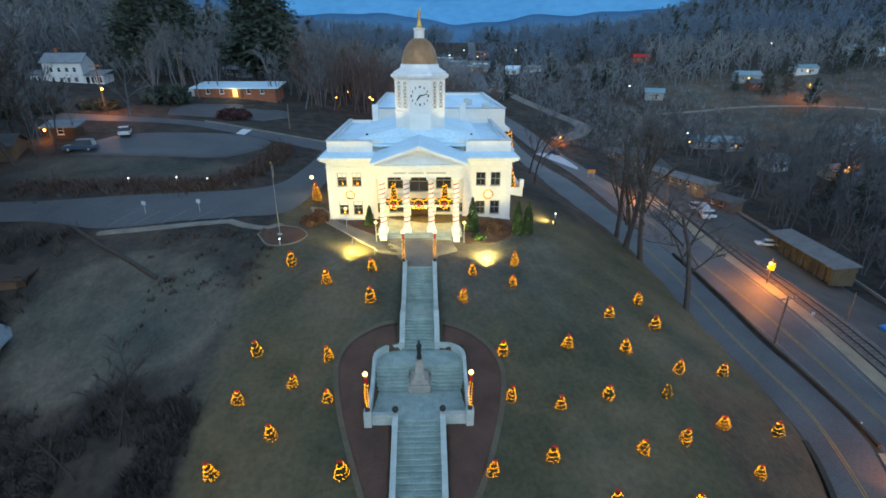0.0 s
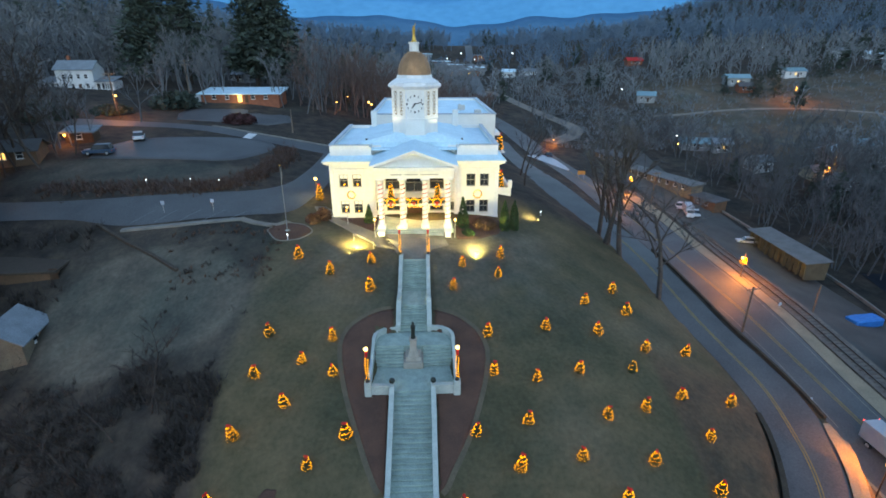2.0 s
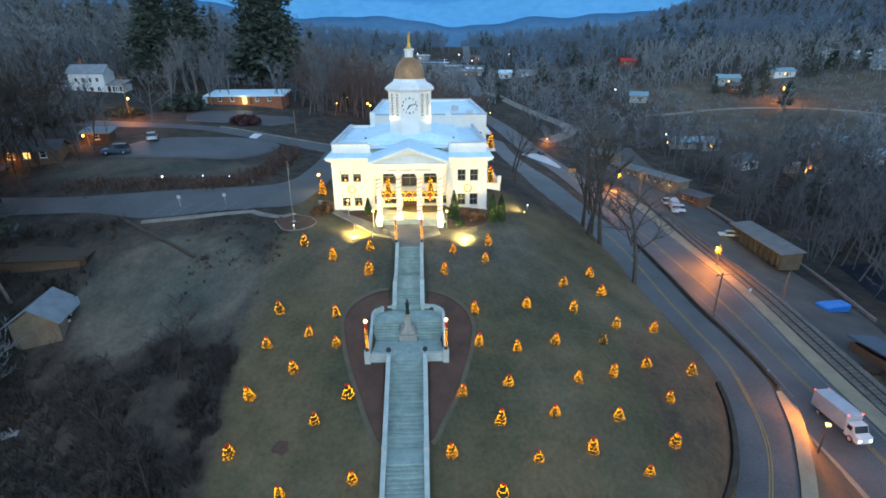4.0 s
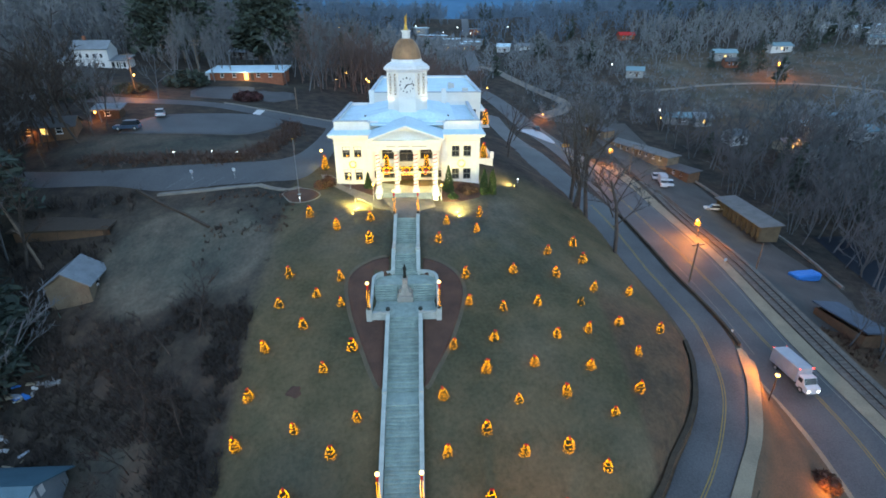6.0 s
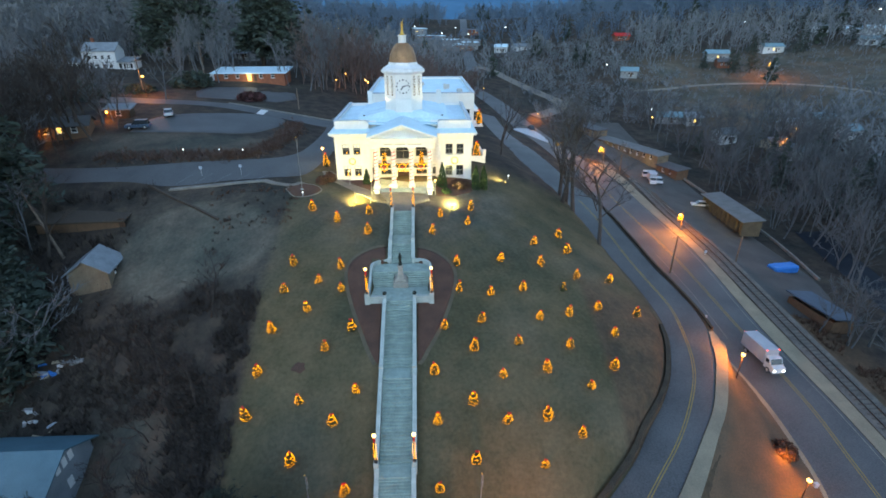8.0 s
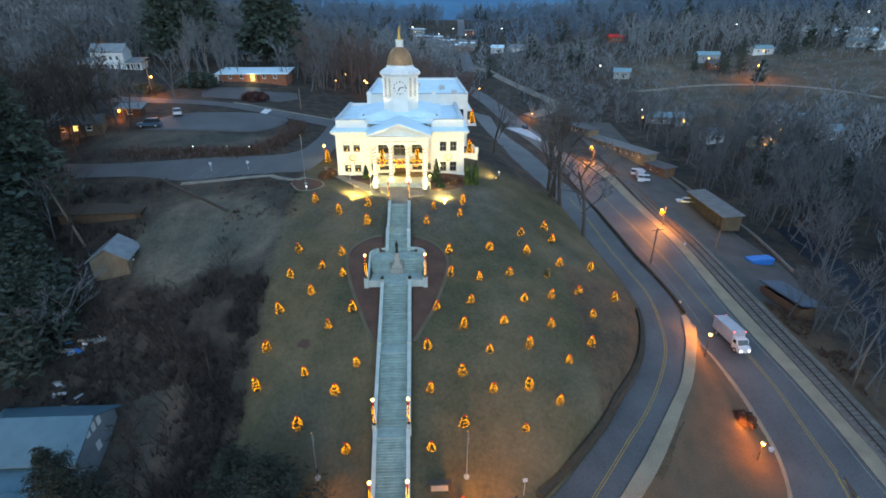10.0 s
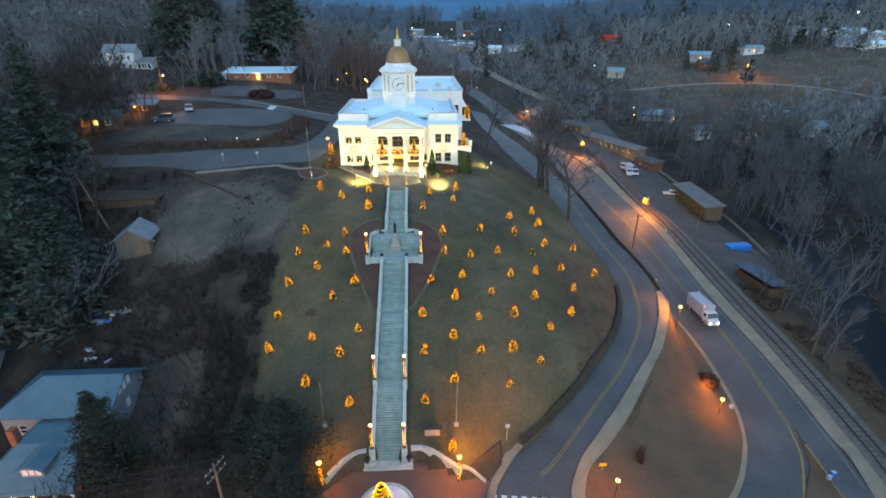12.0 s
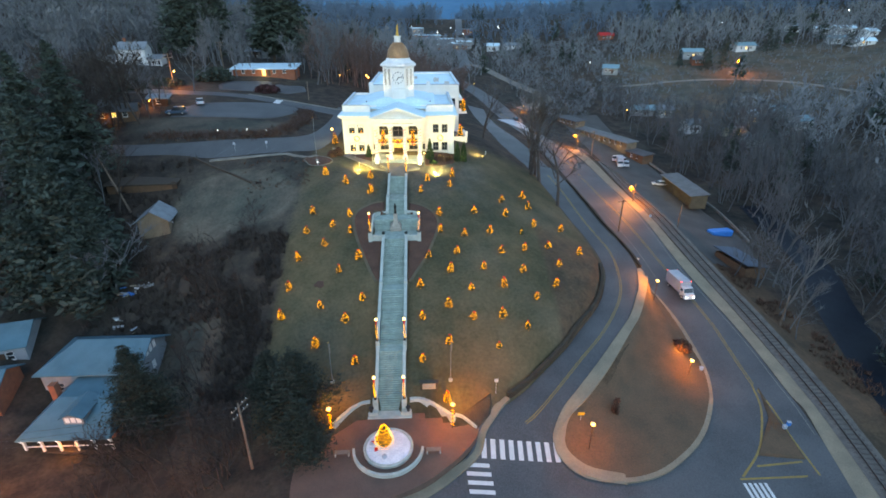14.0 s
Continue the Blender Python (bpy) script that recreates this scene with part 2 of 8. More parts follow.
# ---- land: spot heights fitted to the camera's view, joined by a thin-plate surface ----
HILL = [(-12, 0, 0), (12, 0, 0), (-12, 30, 1.0), (12, 26, 0), (0, -9, -0.75), (0, -14, -2.4), (0, -20.5, -4.95), (0, -38, -10.6), (0, -47.5, -14.9), (-16, -6.6, 1.0), (-37, -4, 0.8),
        (-13.4, -11.8, -0.7), (24.4, -11.5, -5.9), (31.8, -26.5, -11.5), (21, -39.6, -12.6), (19.7, -44.5, -14.9), (8.8, -36.3, -9.9),
        (-14.8, -32.3, -8.6), (-6.8, -42.7, -14.0), (4, -29.3, -7.0), (-4, -29.3, -7.0), (14, -24, -6.0), (-14, -22, -4.0), (-5.3, -50, -17.6), (6, -50, -16.6), (20, 20, -1.5), (14, -50, -17.5)]
PLATEAU = [(-29, 6.7, 3.2), (-34, 37, 5.6), (-53.6, 20, 5.6), (-50, 39, 7.2), (-52, 58, 7.8), (-46, 68, 9.3), (-80, 64, 11), (-60, 110, 12), (-130, 120, 20), (-15, 50, 3), (-100, 0, 4),
           (-41, -20, -7.6), (-60, -40, -14), (-34, -42, -20.8), (-12, -64, -19.6), (-45, -75, -21), (-28, -20, -5.5), (-28, -32, -11)]
VALLEY = [(0, -60, -19.3), (12, -59, -20.3), (21, -58, -21.3), (41, -55, -22), (45, -24, -16.8), (42, -47, -21.2), (57, 1.5, -17.6), (52, 34, -14.8), (38, 53, -9.5), (34, 24, -9),
          (45, 110, -11), (78, 10, -23), (81, 45, -21.5), (82, 72, -18.5), (62, -45, -22.3), (80, -40, -24), (110, 20, -24), (38, -12, -12.5), (30, -90, -22), (60, -90, -23.5), (0, -90, -21)]
FAR = [(125, 229, 13), (175, 160, 2), (276, 218, 18), (35, 330, 12), (160, 420, 60), (330, 380, 75), (-40, 330, 20), (-150, 300, 40), (-300, 150, 45), (-200, -50, 10), (150, -100, -10), (300, 0, 20), (110, 90, -16), (60, 200, 0), (-20, 180, 8)]
SPOTS = np.array(HILL + PLATEAU + VALLEY + FAR, float)


def kern(d2):
    return np.where(d2 > 0, 0.5 * d2 * np.log(np.maximum(d2, 1e-9)), 0.0)


SP = SPOTS[:, :2] / 100
QQ = np.c_[np.ones(len(SP)), SP]
KK = kern(((SP[:, None] - SP[None]) ** 2).sum(-1)) + np.eye(len(SP)) * 0.002
WW = np.linalg.solve(np.block([[KK, QQ], [QQ.T, np.zeros((3, 3))]]), np.r_[SPOTS[:, 2], 0, 0, 0])


def step01(v, a, b):
    u = np.clip((v - a) / (b - a), 0, 1)
    return u * u * (3 - 2 * u)


def spline(x, y):
    """The smooth hillside through the spot heights."""
    q = np.stack([x, y], -1) / 100
    return kern(((q[..., None, :] - SP) ** 2).sum(-1)) @ WW[:-3] + WW[-3] + q @ WW[-2:]


# the two streets lie level across, cut into the slope and banked up on its lower side
HILL_MID = [(27.9, 110), (28.4, 75), (31.2, 46), (33.2, 30), (35.0, 16), (36.2, 5), (37.9, -6.5), (39.5, -14), (40.2, -20.5), (39.8, -27), (37.6, -33), (34.4, -38.6), (30.8, -43.2), (27.0, -47.0), (23.0, -50.8), (18.6, -54.9)]
HIGH_MID = [(40, 120), (44, 88), (47.5, 60), (50.5, 34), (51.6, 12), (51.6, -8), (52.1, -24), (52.3, -36), (51.8, -50)]
STREETS = []
for pts, near, far_, near_r, far_r in ((HIGH_MID, 5.6, 9.0, 9.6, 14.0), (HILL_MID, 3.5, 5.2, 3.5, 5.2)):
    mid = smooth(pts, 5)
    ahead = np.gradient(mid, axis=0)
    STREETS.append((mid, ahead / np.linalg.norm(ahead, axis=1)[:, None], spline(mid[:, 0], mid[:, 1]), near, far_, near_r, far_r))


def land(x, y):
    """Ground height, for numbers or arrays."""
    x, y = np.asarray(x, float), np.asarray(y, float)
    z = spline(x, y)
    for mid, ahead, mz, near, far_, near_r, far_r in STREETS:
        dx, dy = x[..., None] - mid[:, 0], y[..., None] - mid[:, 1]
        d2 = dx * dx + dy * dy
        low = d2.min(-1)
        w = np.exp(-(d2 - low[..., None]) / 6.0)
        tot = w.sum(-1)
        right = (w * (dx * -ahead[:, 1] + dy * ahead[:, 0])).sum(-1) / tot > 0
        k = step01(-np.sqrt(low), -np.where(right, far_r, far_), -np.where(right, near_r, near)) * step01(y, -58, -50) * step01(-y, -80, -40)
        z = z + ((w * mz).sum(-1) / tot - z) * k
    r, az = np.hypot(x - 10, y - 60), np.degrees(np.arctan2(x, y + 60))
    far = 22 + 95 * step01(az, 8, 40) * step01(r, 300, 750) + 60 * step01(-az, 12, 45) * step01(r, 300, 800) + 6 * np.sin(x / 90) * np.cos(y / 130)
    far = np.where(y < -60, 10 + 40 * step01(r, 300, 800), far)
    return z + (far - z) * step01(r, 260, 460)


def lz(x, y, up=0.0):
    return float(land(x, y)) + up


# ---- ground: one sheet to the horizon ----
def graded(lo, hi, fine, grow, end0, end1):
    a = list(np.arange(lo, hi + 1e-6, fine))
    d, v = fine, hi
    while v < end1:
        d *= grow
        v += d
        a.append(v)
    d, v = fine, lo
    while v > end0:
        d *= grow
        v -= d
        a.insert(0, v)
    return np.array(a)


GX, GY = graded(-75, 100, 1.0, 1.09, -2500, 2500), graded(-100, 75, 1.0, 1.08, -700, 3000)
gx, gy = np.meshgrid(GX, GY)
gz = land(gx, gy)
lumps = np.array([[noise.noise((x * 0.35, y * 0.35, 0)) for x in GX] for y in GY])
gz = gz + 0.05 * lumps * (np.hypot(gx, gy) < 140)


cut = (np.abs(gx) < 1.2) & (gy < -11.5) & (gy > -55.5)
gz = np.where(cut, gz - 1.3, gz)
gz = np.where((np.abs(gx) < 3.6) & (gy < -21.4) & (gy > -28.7), np.minimum(gz - 1.0, -7.6), gz)
gz = np.where((((gx - 1.0) / 8.2) ** 2 + ((gy + 60.8) / 6.4) ** 2 < 1) & (gy < -54.4), np.minimum(gz, -20.1), gz)
gz = np.where((np.abs(gx) < 11) & (gy > 1.2) & (gy < 21.5), -1.5, gz)


def soft(x, y, x0, x1, y0, y1, w=3.0):
    return step01(x, x0 - w, x0 + w) * step01(-x, -x1 - w, -x1 + w) * step01(y, y0 - w, y0 + w) * step01(-y, -y1 - w, -y1 + w)


wob = np.array([[noise.noise((x * 0.08, y * 0.08, 5)) for x in GX] for y in GY])
lawn = soft(gx, gy, -20, 36, -56, 8, 5) * step01(gx + 1.6 * wob - np.interp(gy, (-60, -41, -35, -28, -22, -10, 8), (-18, -18.2, -17.9, -17.6, -16.6, -17.2, -19)), -0.8, 0.8)
glade = step01(1 - ((gx + 30.5) / 11.5) ** 2 - ((gy + 16.5) / 8.2) ** 2 + 0.5 * wob, -0.1, 0.35)
# last term: worn lawn by the courthouse, also paled for floodlight spill
pale = np.clip(glade + 0.3 * soft(gx, gy, -42, -18, -22, -6, 4) + soft(gx, gy, -60, -28, 8, 17, 2) * 0.6 + step01(wob, 0.1, 0.6) * 0.3 + soft(gx, gy, 112, 275, 95, 205, 15) + 0.7 * soft(gx, gy, -37, -25, -52, -37, 3)
               + 0.75 * soft(gx, gy, -14, 20, -19, -3, 6) * step01(wob + 0.5 * lumps, -0.7, 0.3), 0, 1)
bare = np.clip(soft(gx, gy, 20, 47, -62, -22, 3) * (gx > 24) + soft(gx, gy, 60, 72, -70, 60, 4) + 0.75 * soft(gx, gy, 112, 275, 95, 205, 15) * step01(wob, -0.3, 0.3), 0, 1)


def ground_material():
    m = bpy.data.materials.new("winter_ground")
    m.use_nodes = True
    nt, p = m.node_tree, m.node_tree.nodes["Principled BSDF"]
    att = nt.nodes.new("ShaderNodeVertexColor")
    att.layer_name = "cover"
    sep = nt.nodes.new("ShaderNodeSeparateColor")
    nt.links.new(att.outputs["Color"], sep.inputs["Color"])
    geo = nt.nodes.new("ShaderNodeNewGeometry")

    def blotch(scale, lo, hi, a, b):
        n, r, x = nt.nodes.new("ShaderNodeTexNoise"), nt.nodes.new("ShaderNodeMapRange"), nt.nodes.new("ShaderNodeMix")
        n.inputs["Scale"].default_value, n.inputs["Detail"].default_value, n.inputs["Roughness"].default_value = scale, 6, 0.62
        r.inputs["From Min"].default_value, r.inputs["From Max"].default_value = lo, hi
        x.data_type = "RGBA"
        nt.links.new(geo.outputs["Position"], n.inputs["Vector"])
        nt.links.new(n.outputs["Fac"], r.inputs["Value"])
        nt.links.new(r.outputs[0], x.inputs["Factor"])
        x.inputs["A"].default_value, x.inputs["B"].default_value = (*a, 1), (*b, 1)
        return x.outputs["Result"], n.outputs["Fac"]

    # litter's second tone is set low for near-black shade on the slope
    litter, grain = blotch(0.35, 0.35, 0.65, (0.08, 0.064, 0.051), (0.034, 0.031, 0.03))
    grass, _ = blotch(0.16, 0.38, 0.64, (0.083, 0.073, 0.043), (0.13, 0.104, 0.063))
    straw, _ = blotch(0.22, 0.38, 0.62, (0.136, 0.124, 0.1), (0.086, 0.08, 0.068))
    clay, _ = blotch(0.4, 0.35, 0.65, (0.13, 0.085, 0.055), (0.085, 0.062, 0.045))
    wide, _ = blotch(0.07, 0.36, 0.64, (0.64, 0.74, 0.74), (1.2, 1.1, 1.03))
    fine, tex = blotch(2.2, 0.32, 0.68, (0.82, 0.83, 0.82), (1.18, 1.17, 1.16))
    out = litter
    for chan, col in ((0, grass), (1, straw), (2, clay)):
        x = nt.nodes.new("ShaderNodeMix")
        x.data_type = "RGBA"
        nt.links.new(sep.outputs[chan], x.inputs["Factor"])
        nt.links.new(out, x.inputs["A"])
        nt.links.new(col, x.inputs["B"])
        out = x.outputs["Result"]
    mul = nt.nodes.new("ShaderNodeMix")
    mul.data_type, mul.blend_type = "RGBA", "MULTIPLY"
    mul.inputs["Factor"].default_value = 1
    nt.links.new(out, mul.inputs["A"])
    nt.links.new(fine, mul.inputs["B"])
    mul2 = nt.nodes.new("ShaderNodeMix")
    mul2.data_type, mul2.blend_type = "RGBA", "MULTIPLY"
    mul2.inputs["Factor"].default_value = 1
    nt.links.new(mul.outputs["Result"], mul2.inputs["A"])
    nt.links.new(wide, mul2.inputs["B"])
    nt.links.new(mul2.outputs["Result"], p.inputs["Base Color"])
    p.inputs["Roughness"].default_value = 0.95
    p.inputs["Specular IOR Level"].default_value = 0.1
    bp = nt.nodes.new("ShaderNodeBump")
    bp.inputs["Strength"].default_value, bp.inputs["Distance"].default_value = 0.45, 0.15
    nt.links.new(tex, bp.inputs["Height"])
    nt.links.new(bp.outputs[0], p.inputs["Normal"])
    return m


nx, ny = len(GX), len(GY)
idx = np.arange(nx * ny).reshape(ny, nx)
quads = np.stack([idx[:-1, :-1], idx[:-1, 1:], idx[1:, 1:], idx[1:, :-1]], -1).reshape(-1, 4)
ground = mesh_object("ground", np.stack([gx, gy, gz], -1).reshape(-1, 3).tolist(), quads.tolist(), ground_material())
ground.data.shade_smooth()
cover = ground.data.color_attributes.new("cover", "FLOAT_COLOR", "POINT")
cover.data.foreach_set("color", np.stack([lawn, pale, bare, np.ones_like(lawn)], -1).astype(np.float32).ravel())
tagged(ground, "dull winter lawn, dead grass and leaf litter on a hillside", "ground", kind="structure")


# ---- roads, walks and kerbs, draped on the land ----
def drape(name, left, right, up, material, label, category, across=6, n=6, kind="structure", parent=None):
    """A strip between two edges, laid on the land."""
    a, b = smooth(left, n), smooth(right, n)
    k = max(len(a), len(b)) * 2
    a, b = [np.stack([np.interp(np.linspace(0, 1, k), np.linspace(0, 1, len(e)), e[:, j]) for j in (0, 1)], -1) for e in (a, b)]
    verts = [(*(p + (q - p) * (j / across)),) for p, q in zip(a, b) for j in range(across + 1)]
    z = land(np.array(verts)[:, 0], np.array(verts)[:, 1]) + up
    faces = [(i * (across + 1) + j, i * (across + 1) + j + 1, (i + 1) * (across + 1) + j + 1, (i + 1) * (across + 1) + j) for i in range(k - 1) for j in range(across)]
    ob = mesh_object(name, [(x, y, h) for (x, y), h in zip(verts, z)], faces, material)
    ob.data.shade_smooth()
    ob.parent = parent
    return tagged(ob, label, category, kind=kind) if not parent else ob


def offset(path, d):
    p = np.array(path, float)
    t = np.gradient(p, axis=0)
    t /= np.linalg.norm(t, axis=1)[:, None]
    return p + np.stack([t[:, 1], -t[:, 0]], -1) * d


def kerb(name, path, width, high, material, label, n=6, closed=False, base=0.0):
    """A raised stone edge that follows the land."""
    p = smooth(list(path) + ([path[0]] if closed else []), n)
    a, b = offset(p, width / 2), offset(p, -width / 2)
    bm = bmesh.new()
    rows = []
    for q, r in zip(a, b):
        z = lz(*((q + r) / 2)) + base
        rows.append([bm.verts.new((*q, z - 0.3)), bm.verts.new((*q, z + high)), bm.verts.new((*r, z + high)), bm.verts.new((*r, z - 0.3))])
    for u, v in zip(rows, rows[1:]):
        for i in range(4):
            bm.faces.new((u[i], u[(i + 1) % 4], v[(i + 1) % 4], v[i]))
    bm.faces.new(rows[0])
    bm.faces.new(rows[-1][::-1])
    return solo(name, bm, material, label, "kerb", kind="structure")


def stripe(name, path, width, up, material, parent, n=6):
    p = smooth(path, n)
    return drape(name, offset(p, width / 2), offset(p, -width / 2), up, material, "", "", 1, 1, parent=parent)


# hill road beside the lawn, and the highway by the railway
HILLROAD_L = [(24.5, 110), (25.0, 75), (27.8, 46), (29.9, 30), (31.7, 16), (33.0, 5), (34.7, -6.4), (36.5, -14), (37.3, -20.8), (36.9, -26), (35.4, -30.2), (33.5, -34.1), (30.9, -37.8), (27.6, -41.6), (24.7, -45.1), (19.7, -49.6), (15.6, -53.2), (12.6, -55.5)]
HILLROAD_R = [(31.4, 110), (31.8, 75), (34.6, 46), (36.6, 30), (38.4, 16), (39.3, 3), (41.0, -8.0), (42.6, -15), (43.3, -20.5), (42.8, -26), (41.0, -30.6), (39.2, -34.1), (36.4, -38.8), (33.0, -42.9), (28.2, -48.4), (24.6, -52.0), (22.0, -54.4), (20.9, -56.6)]
HIGHWAY_L = [(2, 185), (20, 158), (32, 128), (38, 88), (42.5, 60), (45.4, 34), (46.0, 9.3), (46.0, -10), (46.4, -22), (46.2, -29), (46.4, -36), (45.6, -45), (42.6, -58), (40, -85), (30, -110)]
HIGHWAY_R = [(10, 192), (28, 164), (42, 130), (49, 88), (52.5, 60), (55.2, 34), (55.8, 9.3), (55.3, -8.6), (55.1, -18.7), (55.4, -27.5), (55.9, -36), (56.0, -43.4), (55.6, -50.7), (55.0, -57.2), (53.2, -66), (47, -88), (40, -112)]
highway = drape("road_highway", HIGHWAY_L, HIGHWAY_R, 0.07, ASPHALT, "worn grey asphalt highway beside the railway", "road", 8)
hillroad = drape("road_hill", HILLROAD_L, HILLROAD_R, 0.075, ASPHALT, "curving asphalt street round the courthouse hill", "road", 8)
junction = drape("road_junction", [(11.2, -56.1), (10.4, -59), (7.8, -62.6), (3.5, -65.8), (-6, -69), (-30, -73), (-70, -77)], [(23, -53.8), (47, -52), (50, -64), (46, -74), (10, -88), (-30, -90), (-70, -92)], 0.066, ASPHALT, "wide asphalt junction below the hill", "road", 16, 8)
connector = drape("road_slip", [(40, -60), (42, -56), (46, -49), (47.6, -40), (47, -32)], [(52, -66), (52, -58), (52, -48), (51, -38), (50, -28)], 0.052, ASPHALT, "asphalt slip road round the traffic island", "road", 6)


# ---- the traffic island, its kerb, markings ----
ISLAND = [(44.9, -24.5), (43.6, -28), (42.0, -31.3), (40.2, -34.6), (37.5, -39.0), (34.4, -43.0), (29.4, -49.2), (25.6, -52.9), (22.6, -55.2), (20.6, -57.6), (20.9, -60.5), (23.0, -62.6), (27.3, -63.4), (31.7, -62.5), (35.9, -60.1), (38.9, -57.7), (41.6, -54.6), (44.1, -50.6), (45.9, -46), (46.6, -41), (46.8, -35), (46.2, -29)]


def draped_patch(name, outline, up, material, label, category, n=4, rings=8, edge=0.25, group="", kind="structure", sink=None):
    """A patch with that outline, laid on the land with a turned-down rim."""
    p = smooth(list(outline) + [outline[0]], n)[:-1]
    c = p.mean(0)
    bm = bmesh.new()
    rows = []
    for k in range(rings):
        s = 1 - k / rings
        q = c + (p - c) * s
        z = land(q[:, 0], q[:, 1]) + up
        if sink:
            z = z - np.array([sink(*a) for a in q])
        rows.append([bm.verts.new((*a, h)) for a, h in zip(q, z)])
    rows.insert(0, [bm.verts.new((v.co.x, v.co.y, v.co.z - edge)) for v in rows[0]])
    for u, v in zip(rows, rows[1:]):
        for i in range(len(u)):
            bm.faces.new((u[i], u[(i + 1) % len(u)], v[(i + 1) % len(u)], v[i]))
    mid = bm.verts.new((*c, lz(*c) + up - (sink(*c) if sink else 0)))
    for i in range(len(p)):
        bm.faces.new((rows[-1][i], rows[-1][(i + 1) % len(p)], mid))
    ob = solo(name, bm, material, label, category, group, kind)
    ob.data.shade_smooth()
    return ob


ISLEG = mat("island_grass", (0.14, 0.088, 0.053), (0.085, 0.062, 0.04), 0.95, scale=0.35, fine=5, bump=0.6)
drape("traffic_island", ISLAND[:11], ISLAND[:1] + ISLAND[:10:-1], 0.2, ISLEG, "brown grass traffic island between the roads", "traffic island", 10)
kerb("kerb_island", ISLAND, 0.62, 0.24, GRAVEL, "pale concrete kerb round the traffic island", closed=True)
draped_patch("painted_island", [(52.0, -49), (50.0, -54.5), (45, -60.2), (50.6, -60.8)], 0.16, ISLEG, "small triangular island of brown grass", "traffic island", n=1)
for pth in ([(51.5, -48.3), (50.2, -52.4), (48.0, -56.2), (45.3, -59.7), (41.3, -63.1)], [(51.7, -49.4), (51.5, -53.4), (51.1, -58), (50.8, -63)], [(43.9, -61.7), (50.0, -61.1)], [(40.8, -63.4), (49.2, -63.1)]):
    stripe("yellow_line", pth, 0.26, 0.095, YELLOW, highway)
CENTRE = [(38.3, 110), (44, 88), (47.0, 60), (49.6, 34), (50.4, 16), (50.8, 2), (51.2, -8), (51.6, -18), (52.2, -29), (52.4, -36), (52.0, -42), (51.6, -48.3)]
for off in (-0.17, 0.17):
    stripe("centre_line", offset(np.array(CENTRE), off), 0.13, 0.095, YELLOW, highway)
for pth in ([(47.8, 2), (48.6, -12), (48.6, -22)], [(55.3, 34), (55.2, 9), (54.7, -8.6), (54.5, -18.7), (54.9, -27.5), (55.4, -36), (55.5, -43.4), (55.1, -50.7), (54.5, -57.2)]):
    stripe("edge_line", pth, 0.11, 0.095, KERB, highway)
HILLLINE = [(35.6, 14), (36.3, 5), (37.6, -6.5), (38.9, -13), (39.9, -20), (39.0, -27), (37.2, -32.8), (34.2, -38), (30.5, -42.9), (26.8, -46.8), (23.3, -50.4), (18.6, -55.0), (16.9, -56.3)]
for off in (-0.13, 0.13):
    stripe("centre_line", offset(np.array(HILLLINE), off), 0.11, 0.1, YELLOW, hillroad)
shoulder = drape("shoulder", [(57.6, 60), (57.9, 34), (57.9, 9.3), (57.5, -8), (57.7, -21), (58, -30), (58.1, -37), (58.2, -47), (57.9, -55.5), (57, -63.8), (51, -90)], [(53.6, 60), (55.3, 34), (55.9, 9.3), (55.4, -8.6), (55.2, -18.7), (55.5, -27.5), (56.0, -36), (56.1, -43.4), (55.7, -50.7), (55.1, -57.2), (47.1, -88)], 0.09, GRAVEL, "pale gravel shoulder beside the highway", "shoulder", 3)
verge = kerb("bank_wall", [(39.4, 10), (40.2, 1), (41.6, -7.5), (43.1, -14.5), (43.9, -20.5), (43.9, -24.6)], 0.3, 0.35, WALLD, "dark retaining wall between street and highway")
VERGE = mat("dry_verge", (0.125, 0.1, 0.062), (0.075, 0.064, 0.045), 0.95, scale=0.5, fine=6)
side_walk = drape("verge_hill", [(31.2, 14), (32.3, 3), (33.5, -6.4), (35.3, -14), (36.1, -20.8), (35.9, -25.6), (34.6, -29.6)], [(31.8, 14), (32.9, 4), (34.6, -6.4), (36.4, -14), (37.2, -20.8), (36.8, -26), (35.5, -30)], 0.1, VERGE, "pale dry verge along the street", "pavement", 2)
bankwall = kerb("retaining_wall", [(36.4, -24.5), (35.3, -29), (33.1, -33.9), (30.5, -37.6), (27.2, -41.3), (24.3, -44.8), (19.4, -49.2), (15.2, -52.6)], 0.5, 0.9, WALLD, "low dark retaining wall along the foot of the lawn")

drape("island_walk", [(42.9, -25.5), (41.1, -30.6), (39.3, -34.1), (36.5, -38.8), (33.1, -42.9), (28.3, -48.4), (24.7, -52.0), (22.1, -54.4), (20.3, -57.1), (19.9, -58.8), (20.4, -61), (22.6, -63.1), (27.2, -64.0)], [(44.2, -25.5), (42.3, -30.7), (40.4, -34.9), (37.7, -39.4), (34.5, -43.3), (29.5, -49.5), (25.7, -53.2), (22.8, -55.5), (21.7, -57.5), (21.4, -58.9), (21.9, -60.2), (23.7, -61.7), (27.4, -62.6)], 0.225, GRAVEL, "pale worn tan walk beside the street and the island", "pavement", 2)

# crosswalk bars
for i in range(9):
    x = 11.05 + i * 1.1
    drape("crosswalk_bar", [(x, -58.6), (x - 0.2, -61.1)], [(x + 0.6, -58.6), (x + 0.4, -61.1)], 0.085, WHITEL, "", "", 1, 2, parent=junction)
